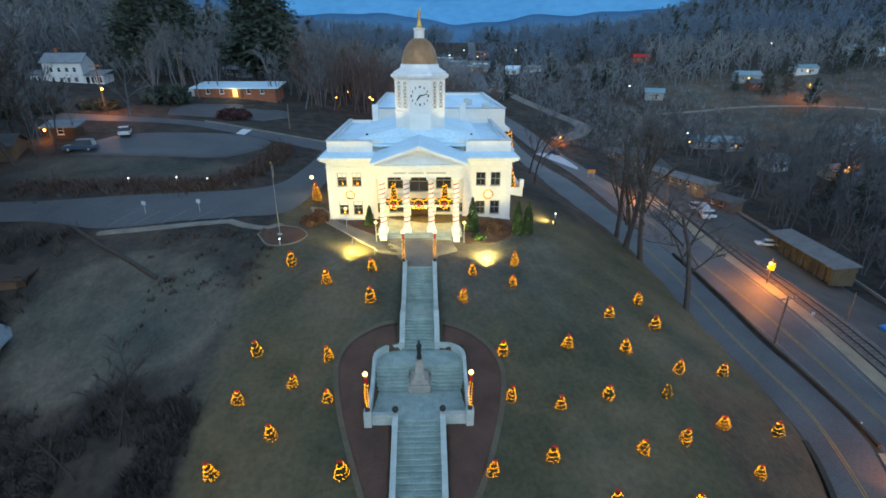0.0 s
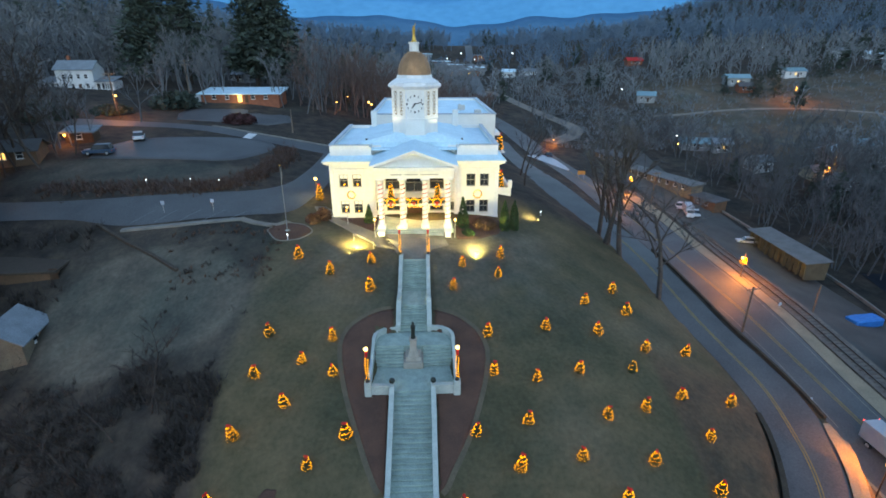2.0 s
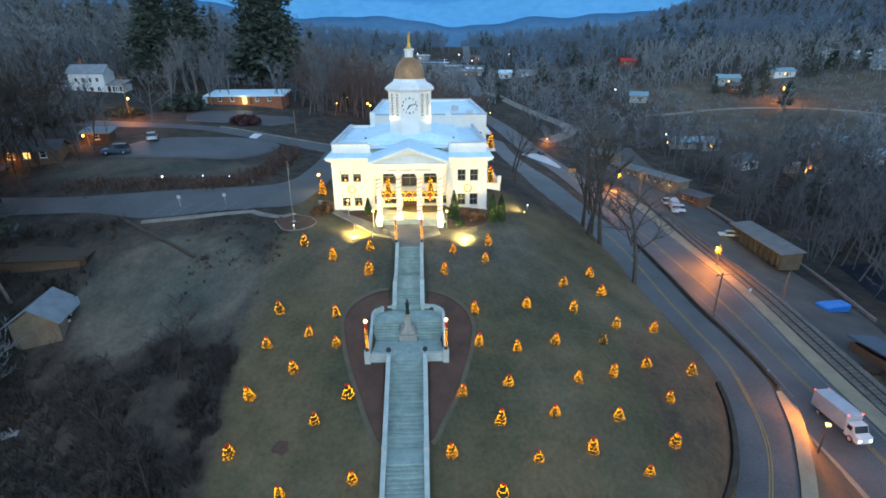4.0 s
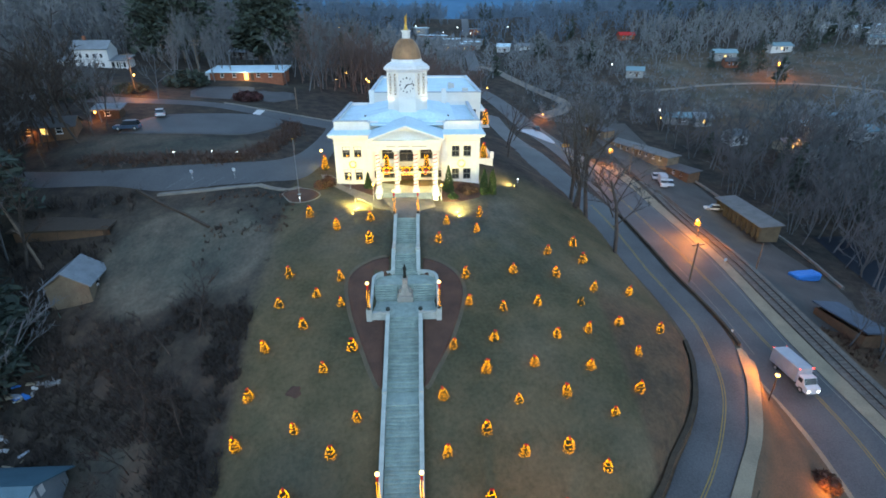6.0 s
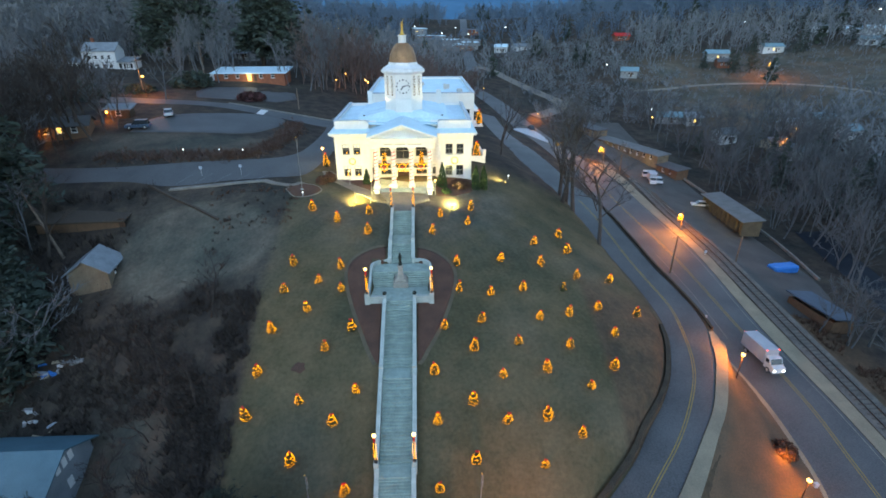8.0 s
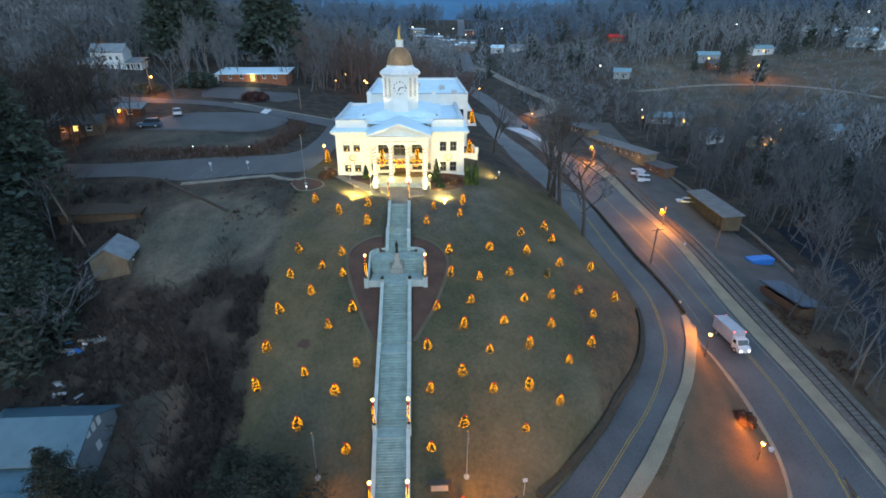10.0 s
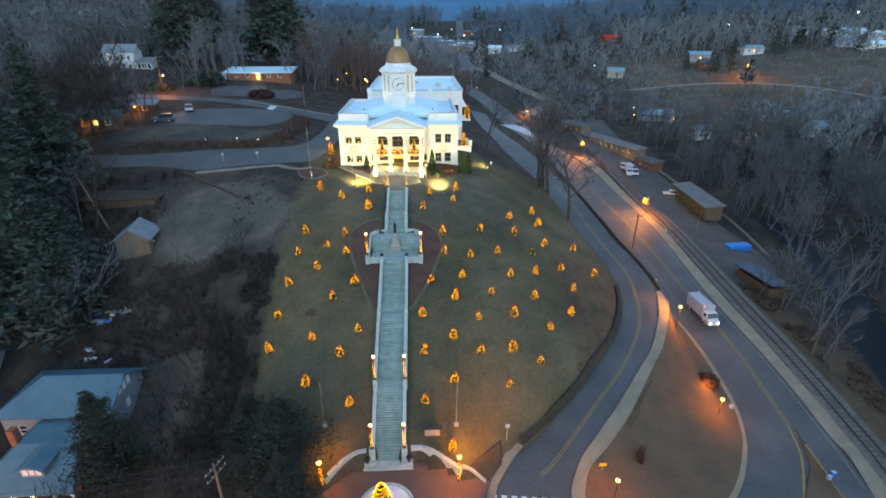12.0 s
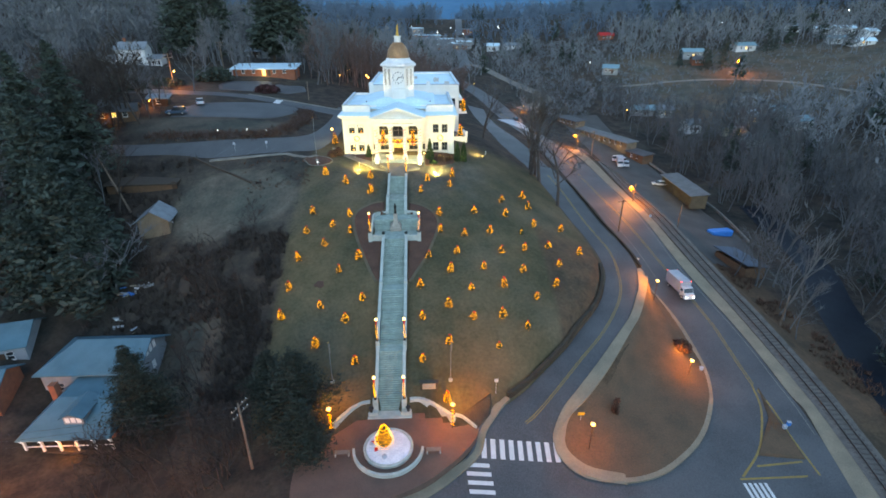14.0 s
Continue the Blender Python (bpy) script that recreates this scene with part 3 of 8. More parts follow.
for i in range(5):
    y = -61.75 - i * 1.06
    drape("crosswalk_bar", [(8.9 + i * 0.05, y), (8.9 + i * 0.05, y - 0.5)], [(11.65 + i * 0.08, y), (11.65 + i * 0.08, y - 0.5)], 0.085, WHITEL, "", "", 1, 2, parent=junction)

# worn white lettering on the road, kept as plain bars
for i in range(5):
    drape("road_lettering", [(40.8 + i * 0.62, -63.9), (40.7 + i * 0.62, -65.9)], [(41.15 + i * 0.62, -63.9), (41.05 + i * 0.62, -65.9)], 0.085, WHITEL, "", "", 1, 2, parent=junction)

# dark sheet laid here in place of the recess's shade
draped_patch("shade_patch", [(12.9, -52.7), (8.4, -56.1), (9.4, -56.6), (10.5, -57.6), (12.6, -55.4), (12.9, -54)], 0.12, WALLD, "dark patch painted for the shaded recess beside the plaza", "flower bed", n=1, edge=0.2)
# plaza at the foot of the stairs
PLAZA = [(-7.2, -57.8), (-5.6, -55.8), (-3.6, -54.0), (0, -53.8), (3.9, -53.9), (5.6, -54.6), (7.0, -55.7), (8.1, -56.4), (9.2, -56.5), (10.8, -57.6), (9.9, -59.8), (7.7, -62.2), (3.5, -65.4), (-3, -67.8), (-9, -68), (-10, -61)]
PZ = -19.45
prism_b = bmesh.new()
pp = smooth(PLAZA + [PLAZA[0]], 6)[:-1]
prism(prism_b, [tuple(p) for p in pp], PZ - 1.6, PZ)
plaza = solo("plaza", prism_b, PAVER, "reddish brick paved plaza round the fountain", "plaza", kind="structure")
kerb("pavement_plaza", [(15.0, -52.6), (13.2, -54.8), (11.3, -57.5), (10.3, -60.3), (7.7, -62.9), (3.7, -65.8), (-3, -68.2), (-9, -69)], 1.2, 0.02, GRAVEL, "pale concrete pavement at the edge of the plaza", base=0.1)


# ---- railway ----
SLEEPER = mat("weathered_sleeper", (0.12, 0.105, 0.09), (0.08, 0.072, 0.062), 0.95, scale=2, fine=14)
TRACK = [(61.2, 70), (60.7, 34), (60.0, 12), (59.7, -4), (59.8, -16), (59.9, -25), (60.1, -34), (60.1, -44.4), (59.5, -53.5), (58.3, -62.4), (52, -90)]
tp = smooth(TRACK, 10)
drape("railway_bed", offset(tp[::5], -1.9), offset(tp[::5], 1.9), 0.13, BALLAST, "grey brown ballast of a single railway track", "railway bed", 4, 3)
track = thing("railway_track", (0, 0, 0), "single railway track on dark timber ties", "railway track")
for s in (-0.72, 0.72):
    q = offset(tp, s)
    bm = bmesh.new()
    rows = []
    for x, y in q:
        z = lz(x, y)
        rows.append([bm.verts.new((x + d, y, z + h)) for d, h in ((-0.05, 0.16), (-0.05, 0.36), (0.05, 0.36), (0.05, 0.16))])
    for u, v in zip(rows, rows[1:]):
        for i in range(4):
            bm.faces.new((u[i], u[(i + 1) % 4], v[(i + 1) % 4], v[i]))
    part("rail", bm, RAIL, track)
tie_me = None
seg = np.linalg.norm(np.diff(tp, axis=0), axis=1).cumsum()
for k in range(190):
    s = k * 0.75 + 8
    i = int(np.searchsorted(seg, s))
    if i >= len(tp) - 1:
        break
    x, y = tp[i]
    if tie_me is None:
        tie = part("tie", boxm(-1.25, 1.25, -0.12, 0.12, -0.1, 0.18, 0.01), SLEEPER, track)
        tie_me = tie.data
    else:
        tie = new("tie", tie_me)
        tie.parent = track
    d = tp[i + 1] - tp[i]
    x, y = tp[i] + d * ((s - (seg[i - 1] if i else 0)) / max(1e-6, np.linalg.norm(d)))
    tie.matrix_world = pose(x, y, lz(x, y), 0, 0, math.degrees(math.atan2(d[1], d[0])) - 90)

# ---- grand staircase ----
stairs = thing("stairs", (0, 0, 0), "long grey concrete stairway climbing the hill to the courthouse", "stairs", kind="structure")


def flight(y0, z0, y1, z1, half):
    """Treads from the upper end (y0, z0) down to (y1, z1); every tread is a stone of its own."""
    n = max(1, round((z0 - z1) / 0.172))
    dy, dz = (y1 - y0) / n, (z1 - z0) / n
    me = boxm(-half, half, dy + 0.05, 0.06, dz * 2.2, -0.05)
    box(me, -half, half, dy - 0.02, 0.05, -0.05, 0, 0.012)
    first = part("step", me, STEPM, stairs)
    first.matrix_world = pose(0, y0, z0 + dz)
    for i in range(1, n):
        s = new("step", first.data)
        s.parent = stairs
        s.matrix_world = pose(0, y0 + dy * i, z0 + dz * (i + 1))


def landing(y0, y1, z, half, thick=0.8):
    part("landing", boxm(-half, half, y1, y0, z - thick, z, 0.02), STEPM, stairs)


def cheek(x, y0, z0, y1, z1, width=0.34, deep=1.6):
    """A sloping side wall with a coping; z is the coping's top."""
    bm = bmesh.new()
    slab(bm, [(x - width / 2, y0, z0), (x - width / 2, y1, z1), (x + width / 2, y1, z1), (x + width / 2, y0, z0)], deep)
    part("side_wall", bm, WALLTOP, stairs)
    bm = bmesh.new()
    slab(bm, [(x - width / 2 - 0.05, y0, z0 + 0.1), (x - width / 2 - 0.05, y1, z1 + 0.1), (x + width / 2 + 0.05, y1, z1 + 0.1), (x + width / 2 + 0.05, y0, z0 + 0.1)], 0.095)
    part("coping", bm, WALLTOP, stairs)


def post(x, y, z0, z1, r=0.26):
    part("post", boxm(x - r, x + r, y - r, y + r, z0, z1, 0.03), WALLTOP, stairs)


flight(-11.3, -1.15, -15.4, -3.6, 1.42)
landing(-15.4, -18.5, -3.6, 1.42)
flight(-18.5, -3.6, -21.2, -5.35, 1.42)
flight(-28.8, -6.75, -37.4, -10.5, 1.66)
landing(-37.4, -38.9, -10.5, 1.66)
flight(-38.9, -10.5, -46.9, -14.6, 1.6)
landing(-46.9, -48.2, -14.6, 1.6)
flight(-48.2, -14.6, -54.3, -19.25, 1.6)
for s in (-1, 1):
    cheek(s * 1.58, -11.2, -0.85, -16.0, -2.9)
    cheek(s * 1.58, -16.0, -2.9, -18.4, -2.95)
    cheek(s * 1.6, -18.4, -2.95, -20.9, -4.75, 0.4)
    cheek(s * 1.84, -28.7, -6.0, -37.6, -9.85)
    cheek(s * 1.84, -37.6, -9.85, -47.2, -14.0)
    cheek(s * 1.76, -47.2, -14.0, -54.2, -18.2)
    for y, z in ((-18.4, -2.75), (-37.7, -9.6), (-47.3, -13.5), (-11.2, -0.7)):
        post(s * (1.84 if y < -29 else 1.58), y, z - 1.6, z, 0.24)
    post(s * 1.8, -54.2, PZ - 0.2, -17.4, 0.32)
    part("plinth", boxm(min(s * 1.45, s * 2.7), max(s * 1.45, s * 2.7), -55.1, -54.5, PZ - 0.1, -18.85, 0.04), WALLTOP, stairs)
part("foot_slab", boxm(-2.75, 2.75, -55.5, -54.2, PZ - 0.1, PZ + 0.17, 0.03), WALLTOP, stairs)

# terrace with the monument
TY0, TY1, TYF = -21.1, -25.4, -28.8
part("terrace_floor", boxm(-3.75, 3.75, -23.6, TY0, -6.6, -5.35, 0.02), STEPM, stairs)
part("terrace_floor", boxm(-3.75, 3.75, TYF, TY1, -8.2, -6.75, 0.02), STEPM, stairs)
for s in (-1, 1):
    for i in range(7):
        y, z = -23.6 - i * 0.257, -5.35 - (i + 1) * 0.2
        me = boxm(min(s * 0.96, s * 3.75), max(s * 0.96, s * 3.75), y - 0.23, y + 0.02, z - 0.35, z - 0.05)
        box(me, min(s * 0.96, s * 3.75), max(s * 0.96, s * 3.75), y - 0.3, y + 0.02, z - 0.05, z, 0.012)
        part("terrace_step", me, STEPM, stairs)
    # curved wall at the back, straight wall at the side, front wall
    arc = [(s * 1.6, -20.9), (s * 2.6, -21.0), (s * 3.35, -21.45), (s * 3.8, -22.2), (s * 3.92, -23.2)]
    q = smooth(arc, 6)
    for a, b, z0, z1, w in [(q[i], q[i + 1], -4.75, -4.75, 0.36) for i in range(len(q) - 1)] + [(np.array((s * 3.92, -23.2)), np.array((s * 3.92, -25.6)), -4.75, -5.6, 0.3), (np.array((s * 3.92, -25.6)), np.array((s * 3.92, -28.7)), -5.6, -5.7, 0.3),
                             (np.array((s * 4.05, -28.9)), np.array((s * 1.7, -28.9)), -5.95, -5.95, 0.42)]:
        d = (b - a) / np.linalg.norm(b - a)
        nrm = np.array((d[1], -d[0])) * w / 2
        bm = bmesh.new()
        slab(bm, [(*(a + nrm), z0), (*(a - nrm), z0), (*(b - nrm), z1), (*(b + nrm), z1)][::s], 2.2)
        bmesh.ops.recalc_face_normals(bm, faces=bm.faces)
        part("terrace_wall", bm, WALLTOP, stairs)
    post(s * 3.95, -29.0, -7.6, -5.5, 0.3)
    part("wall_ball", ball(bmesh.new(), (s * 1.84, -28.8, -5.62), 0.27, 8), BRONZE, stairs, "dark stone ball on the wall end")

mon = thing("monument_pedestal", (0, -24.7, -6.75), "tapering pale granite monument pedestal on the stair terrace", "monument")
part("base", boxm(-0.95, 0.95, -0.85, 1.1, 0, 0.7, 0.04), GRANITE, mon)
part("plinth", boxm(-0.72, 0.72, -0.6, 0.8, 0.7, 1.15, 0.04), GRANITE, mon)
bm = bmesh.new()
lathe(bm, [(0.72, 1.15), (0.46, 1.7), (0.42, 2.7), (0.5, 2.8), (0.5, 2.92)], 4, turn=math.pi / 4)
part("shaft", bm, GRANITE, mon)
bm = bmesh.new()
lathe(bm, [(0.22, 0), (0.24, 0.12), (0.17, 0.5), (0.21, 1.0), (0.25, 1.3), (0.12, 1.42), (0.11, 1.5), (0.13, 1.62), (0.06, 1.75)], 10)
solo("statue", bm, BRONZE, "dark bronze statue standing on the monument pedestal", "statue", at=pose(0, -24.65, -3.83))

# red mulch bed round the terrace
BED = [(0, -18.6), (2.4, -18.8), (4.6, -19.8), (6.3, -21.7), (7.0, -24.0), (6.7, -26.6), (6.0, -29.2), (4.7, -32.7), (3.2, -35.4), (2.2, -36.9), (0, -37.6), (-2.1, -36.9), (-3.1, -35.5), (-4.5, -32.3), (-5.8, -28.9), (-6.6, -26.0), (-6.9, -23.5), (-6.2, -21.5), (-4.4, -19.7), (-2.4, -18.8)]
draped_patch("mulch_bed", BED, 0.09, MULCH, "dark red mulch bed round the stair terrace", "flower bed", edge=0.1, n=8, rings=24, sink=lambda x, y: 2.5 if (abs(x) < 3.75 and -28.8 < y < -21.3) or abs(x) < 2.05 else 0.0)
draped_patch("bare_spot", [(-11.2 + (0.55 + 0.2 * (k % 3)) * math.cos(k * 0.7), -36.3 + (0.45 + 0.15 * (k % 2)) * math.sin(k * 0.7)) for k in range(9)], 0.05, MULCH, "small bare red-brown spot in the lawn", "bare soil", edge=0.05, n=3, rings=4)
EDGE = mat("dry_edge", (0.13, 0.104, 0.068), (0.085, 0.072, 0.048), 0.9, scale=0.6, fine=6)
p = smooth(BED + [BED[0]], 4)
for half in (p[(p[:, 0] > 2.1)], p[(p[:, 0] < -2.1)]):
    drape("bed_edge", offset(half, -0.02), offset(half, -0.45), 0.07, EDGE, "worn pale edge of the mulch bed", "edging", 1, 1)


# ---- courthouse ----
house = thing("courthouse", (0, 0, 0), "white floodlit two-storey courthouse with portico, clock cupola and bronze dome", "courthouse")
FY, BACK = 0.4, 22.0


def wall_with_holes(name, x0, x1, z0, z1, y, thick, holes, material, parent):
    """An upright wall along x with rectangular holes right through it."""
    xs = sorted({x0, x1, *[v for h in holes for v in h[:2]]})
    zs = sorted({z0, z1, *[v for h in holes for v in h[2:]]})
    bm = bmesh.new()
    made = {}

    def at(i, k, j):
        if (i, k, j) not in made:
            made[i, k, j] = bm.verts.new((xs[i], y + thick * k, zs[j]))
        return made[i, k, j]

    def solid(i, j):
        if not (0 <= i < len(xs) - 1 and 0 <= j < len(zs) - 1):
            return False
        a, c = (xs[i] + xs[i + 1]) / 2, (zs[j] + zs[j + 1]) / 2
        return not any(h[0] < a < h[1] and h[2] < c < h[3] for h in holes)

    for i in range(len(xs) - 1):
        for j in range(len(zs) - 1):
            if solid(i, j):
                bm.faces.new((at(i, 0, j), at(i + 1, 0, j), at(i + 1, 0, j + 1), at(i, 0, j + 1)))
                bm.faces.new((at(i, 1, j + 1), at(i + 1, 1, j + 1), at(i + 1, 1, j), at(i, 1, j)))
                for di, dj, p, q in ((-1, 0, (i, j), (i, j + 1)), (1, 0, (i + 1, j), (i + 1, j + 1)), (0, -1, (i, j), (i + 1, j)), (0, 1, (i, j + 1), (i + 1, j + 1))):
                    if not solid(i + di, j + dj):
                        bm.faces.new((at(p[0], 0, p[1]), at(q[0], 0, q[1]), at(q[0], 1, q[1]), at(p[0], 1, p[1])))
    bmesh.ops.recalc_face_normals(bm, faces=bm.faces)
    return part(name, bm, material, parent)


def window(x, z0, z1, w, y, parent, lit=False, blind=0.0, dark=False):
    """A sash window in its hole: frame, bars, pane, sill; blind: the share of it that a shade covers."""
    win = new("window")
    win.parent = parent
    h = w / 2
    bm = bmesh.new()
    for a in ((-h, -h + 0.09, 0, z1 - z0), (h - 0.09, h, 0, z1 - z0), (-h, h, 0, 0.1), (-h, h, z1 - z0 - 0.1, z1 - z0), (-h, h, (z1 - z0) / 2 - 0.04, (z1 - z0) / 2 + 0.04), (-0.02, 0.02, 0.1, (z1 - z0) - 0.1)):
        box(bm, a[0], a[1], 0, 0.1, a[2], a[3])
    part("frame", bm, SASH, win)
    part("pane", boxm(-h + 0.05, h - 0.05, 0.06, 0.08, 0.05, z1 - z0 - 0.05), GLASS, win)
    part("sill", boxm(-h - 0.1, h + 0.1, -0.28, 0.1, -0.12, 0, 0.01), TRIM, win)
    if blind:
        part("blind", boxm(-h + 0.08, h - 0.08, 0.035, 0.05, (z1 - z0) * (1 - blind), z1 - z0 - 0.1), TRIM, win, "pale roller blind")
    if lit:
        part("candle_lamp", ball(bmesh.new(), (0.05, 0.02, 0.3), 0.09, 5), BULB, win, "glowing amber candle lamp")
    win.matrix_world = pose(x, y, z0)
    return win


LEFT = [(-9.65, 1.2), (-7.85, 1.2)]
RIGHT = [(7.65, 1.25), (9.5, 1.25)]
UP, LOW = (4.5, 6.25), (0.78, 2.58)
for s, cols in ((-1, LEFT), (1, RIGHT)):
    holes = [(x - w / 2, x + w / 2, *r) for x, w in cols for r in (UP, LOW)]
    wall_with_holes("front_wall", *sorted((s * 5.7, s * 11.4)), -1.0, 7.7, FY, 0.4, holes, PAINT, house)
    for x, w in cols:
        for r, b in ((UP, 0.35), (LOW, 0.3)):
            window(x, *r, w, FY + 0.2, house, lit=s < 0, blind=b if s < 0 else 0)
# recessed middle
MID = [(-3.1, 2.0, 4.0, 6.2), (3.0, 2.0, 4.0, 6.2), (-0.1, 2.5, 3.6, 6.3), (-3.05, 1.9, 0.9, 2.6), (2.95, 1.9, 0.9, 2.6), (-0.1, 2.2, 0.36, 2.6), (-5.2, 0.7, 0.9, 2.6), (5.2, 0.7, 0.9, 2.6)]
wall_with_holes("middle_wall", -5.7, 5.7, -1.0, 7.7, 0.9, 0.4, [(x - w / 2, x + w / 2, a, b) for x, w, a, b in MID], PAINT, house)
for i, (x, w, a, b) in enumerate(MID):
    if i == 5:
        door = new("door")
        door.parent = house
        part("leaf", boxm(-1.05, -0.02, 0, 0.08, 0, b - a, 0.01), DARKWOOD, door)
        part("leaf", boxm(0.02, 1.05, 0, 0.08, 0, b - a, 0.01), DARKWOOD, door)
        for k in (-0.75, -0.25, 0.27, 0.77):
            part("lit_pane", boxm(k - 0.17, k + 0.17, -0.03, -0.005, 1.0, 1.75), WINLIT, door, "warm lit door pane")
        door.matrix_world = pose(x, 1.1, a)
    else:
        window(x, a, b, w, 1.1, house, blind=0.3 if i in (3, 4, 6, 7) else 0)
for s in (-1, 1):
    x0, x1 = sorted((s * 11.4, s * 11.0))
    part("side_wall", boxm(x0, x1, FY + 0.4, BACK, -3.0, 7.7), PAINT, house)
    part("return_wall", boxm(*sorted((s * 5.7, s * 5.4)), FY, 0.9, -0.5, 7.7), PAINT, house)
    for k in range(4):
        win = window(0, *UP, 1.1, 0, house, lit=False)
        win.matrix_world = pose(s * 11.42, 4 + k * 4.4, UP[0], 0, 0, 90 * s)
    part("pilaster", boxm(*sorted((s * 11.46, s * 10.9)), FY - 0.08, FY, -0.6, 7.6), TRIM, house)
    part("pilaster", boxm(*sorted((s * 6.3, s * 5.7)), FY - 0.08, FY, -0.6, 7.6), TRIM, house)
    # frieze band, cornice, sloping cornice top and parapet
    part("frieze", boxm(*sorted((s * 11.5, s * 5.6)), FY - 0.12, FY - 0.005, 6.85, 7.05), TRIM, house)
    bm = bmesh.new()
    box(bm, *sorted((s * 11.75, s * 5.55)), FY - 0.35, FY + 0.3, 7.55, 7.75)
    box(bm, *sorted((s * 12.1, s * 5.35)), FY - 0.7, FY + 0.3, 7.75, 8.0)
    box(bm, *sorted((s * 12.25, s * 5.25)), FY - 0.85, FY + 0.3, 8.0, 8.16)
    part("cornice", bm, TRIM, house)
    bm = bmesh.new()
    slab(bm, [(s * 12.25, FY - 0.85, 8.2), (s * 5.25, FY - 0.85, 8.2), (s * 5.4, FY + 0.6, 8.75), (s * 11.3, FY + 0.6, 8.75)][::-s], 0.05)
    bmesh.ops.recalc_face_normals(bm, faces=bm.faces)
    part("cornice_roof", bm, ROOFW, house, "pale metal cornice top")
    bm = bmesh.new()
    slab(bm, [(s * 12.25, FY - 0.85, 8.2), (s * 11.3, FY + 0.6, 8.75), (s * 11.3, BACK - 0.5, 8.75), (s * 12.25, BACK + 0.6, 8.2)][::s], 0.05)
    bmesh.ops.recalc_face_normals(bm, faces=bm.faces)
    part("cornice_roof", bm, ROOFW, house)
    part("side_cornice", boxm(*sorted((s * 12.2, s * 11.0)), FY + 0.3, BACK + 0.5, 7.7, 8.15, 0.03), TRIM, house)
    part("parapet", boxm(*sorted((s * 11.3, s * 6.1)), FY + 0.5, FY + 0.85, 8.1, 10.0, 0.02), PAINT, house)
    part("parapet", boxm(*sorted((s * 11.3, s * 10.95)), FY + 0.85, BACK - 0.5, 8.1, 10.0, 0.02), PAINT, house)
    part("parapet_cap", boxm(*sorted((s * 11.42, s * 6.0)), FY + 0.4, FY + 0.98, 10.0, 10.14, 0.02), FLASH, house)
    part("parapet_cap", boxm(*sorted((s * 11.42, s * 10.83)), FY + 0.98, BACK - 0.4, 10.0, 10.14, 0.02), FLASH, house)
    part("parapet", boxm(*sorted((s * 6.1, s * 5.75)), FY + 0.5, 3.4, 8.1, 9.85, 0.02), PAINT, house)
    part("parapet", boxm(*sorted((s * 5.75, s * 4.6)), 2.6, 2.9, 8.1, 9.75, 0.02), PAINT, house)
part("back_parapet", boxm(-10.95, 10.95, BACK - 0.85, BACK - 0.5, 8.1, 10.0, 0.02), PAINT, house)
part("back_wall", boxm(-11.0, 11.0, BACK - 0.4, BACK, -2, 7.7), PAINT, house)
part("wing_roof", boxm(-10.95, 10.95, FY + 0.85, BACK - 0.85, 9.3, 9.5), ROOFW, house, "white membrane flat roof")
part("plinth_course", boxm(-11.55, 11.55, FY - 0.15, FY - 0.01, -1.2, 0.35, 0.02), TRIM, house)

# raised hip under the cupola
CX, CY = 0.12, 7.0
bm = bmesh.new()
prism(bm, [(-7.6, 2.9), (7.6, 2.9), (7.6, 19.5), (-7.6, 19.5)], 9.45, 10.1)
hi = [(-2.6, 4.2, 11.15), (2.8, 4.2, 11.15), (2.8, 17, 11.15), (-2.6, 17, 11.15)]
lo = [(-7.7, 2.8, 10.1), (7.7, 2.8, 10.1), (7.7, 19.6, 10.1), (-7.7, 19.6, 10.1)]
hv, lv = [bm.verts.new(p) for p in hi], [bm.verts.new(p) for p in lo]
bm.faces.new(hv)
for i in range(4):
    bm.faces.new((lv[i], lv[(i + 1) % 4], hv[(i + 1) % 4], hv[i]))
part("hip_roof", bm, ROOFW, house, "low white hipped roof")
for x, y, w, z in ((-6.8, 18, 0.9, 12.7), (6.5, 18, 0.9, 12.9)):
    part("chimney", boxm(x - w / 2, x + w / 2, y - w / 2, y + w / 2, 9.4, z, 0.03), PAINT, house)

# portico
PY = -4.6
part("portico_floor", boxm(-5.0, 5.0, PY - 0.55, 0.9, -1.3, 0.34, 0.02), CONC, house)
for i in range(5):
    part("entrance_step", boxm(-3.7, 3.7, PY - 0.9 - 0.36 * i, PY - 0.5 - 0.36 * i, -1.6, 0.18 - 0.17 * i, 0.01), CONC, house)
for s in (-1, 1):
    part("stair_pedestal", boxm(*sorted((s * 3.85, s * 4.6)), PY - 1.8, PY - 0.5, -1.9, 0.2, 0.05), PAINT, house)
    part("pedestal_cap", boxm(*sorted((s * 3.78, s * 4.68)), PY - 1.88, PY - 0.5, 0.2, 0.36, 0.04), TRIM, house)
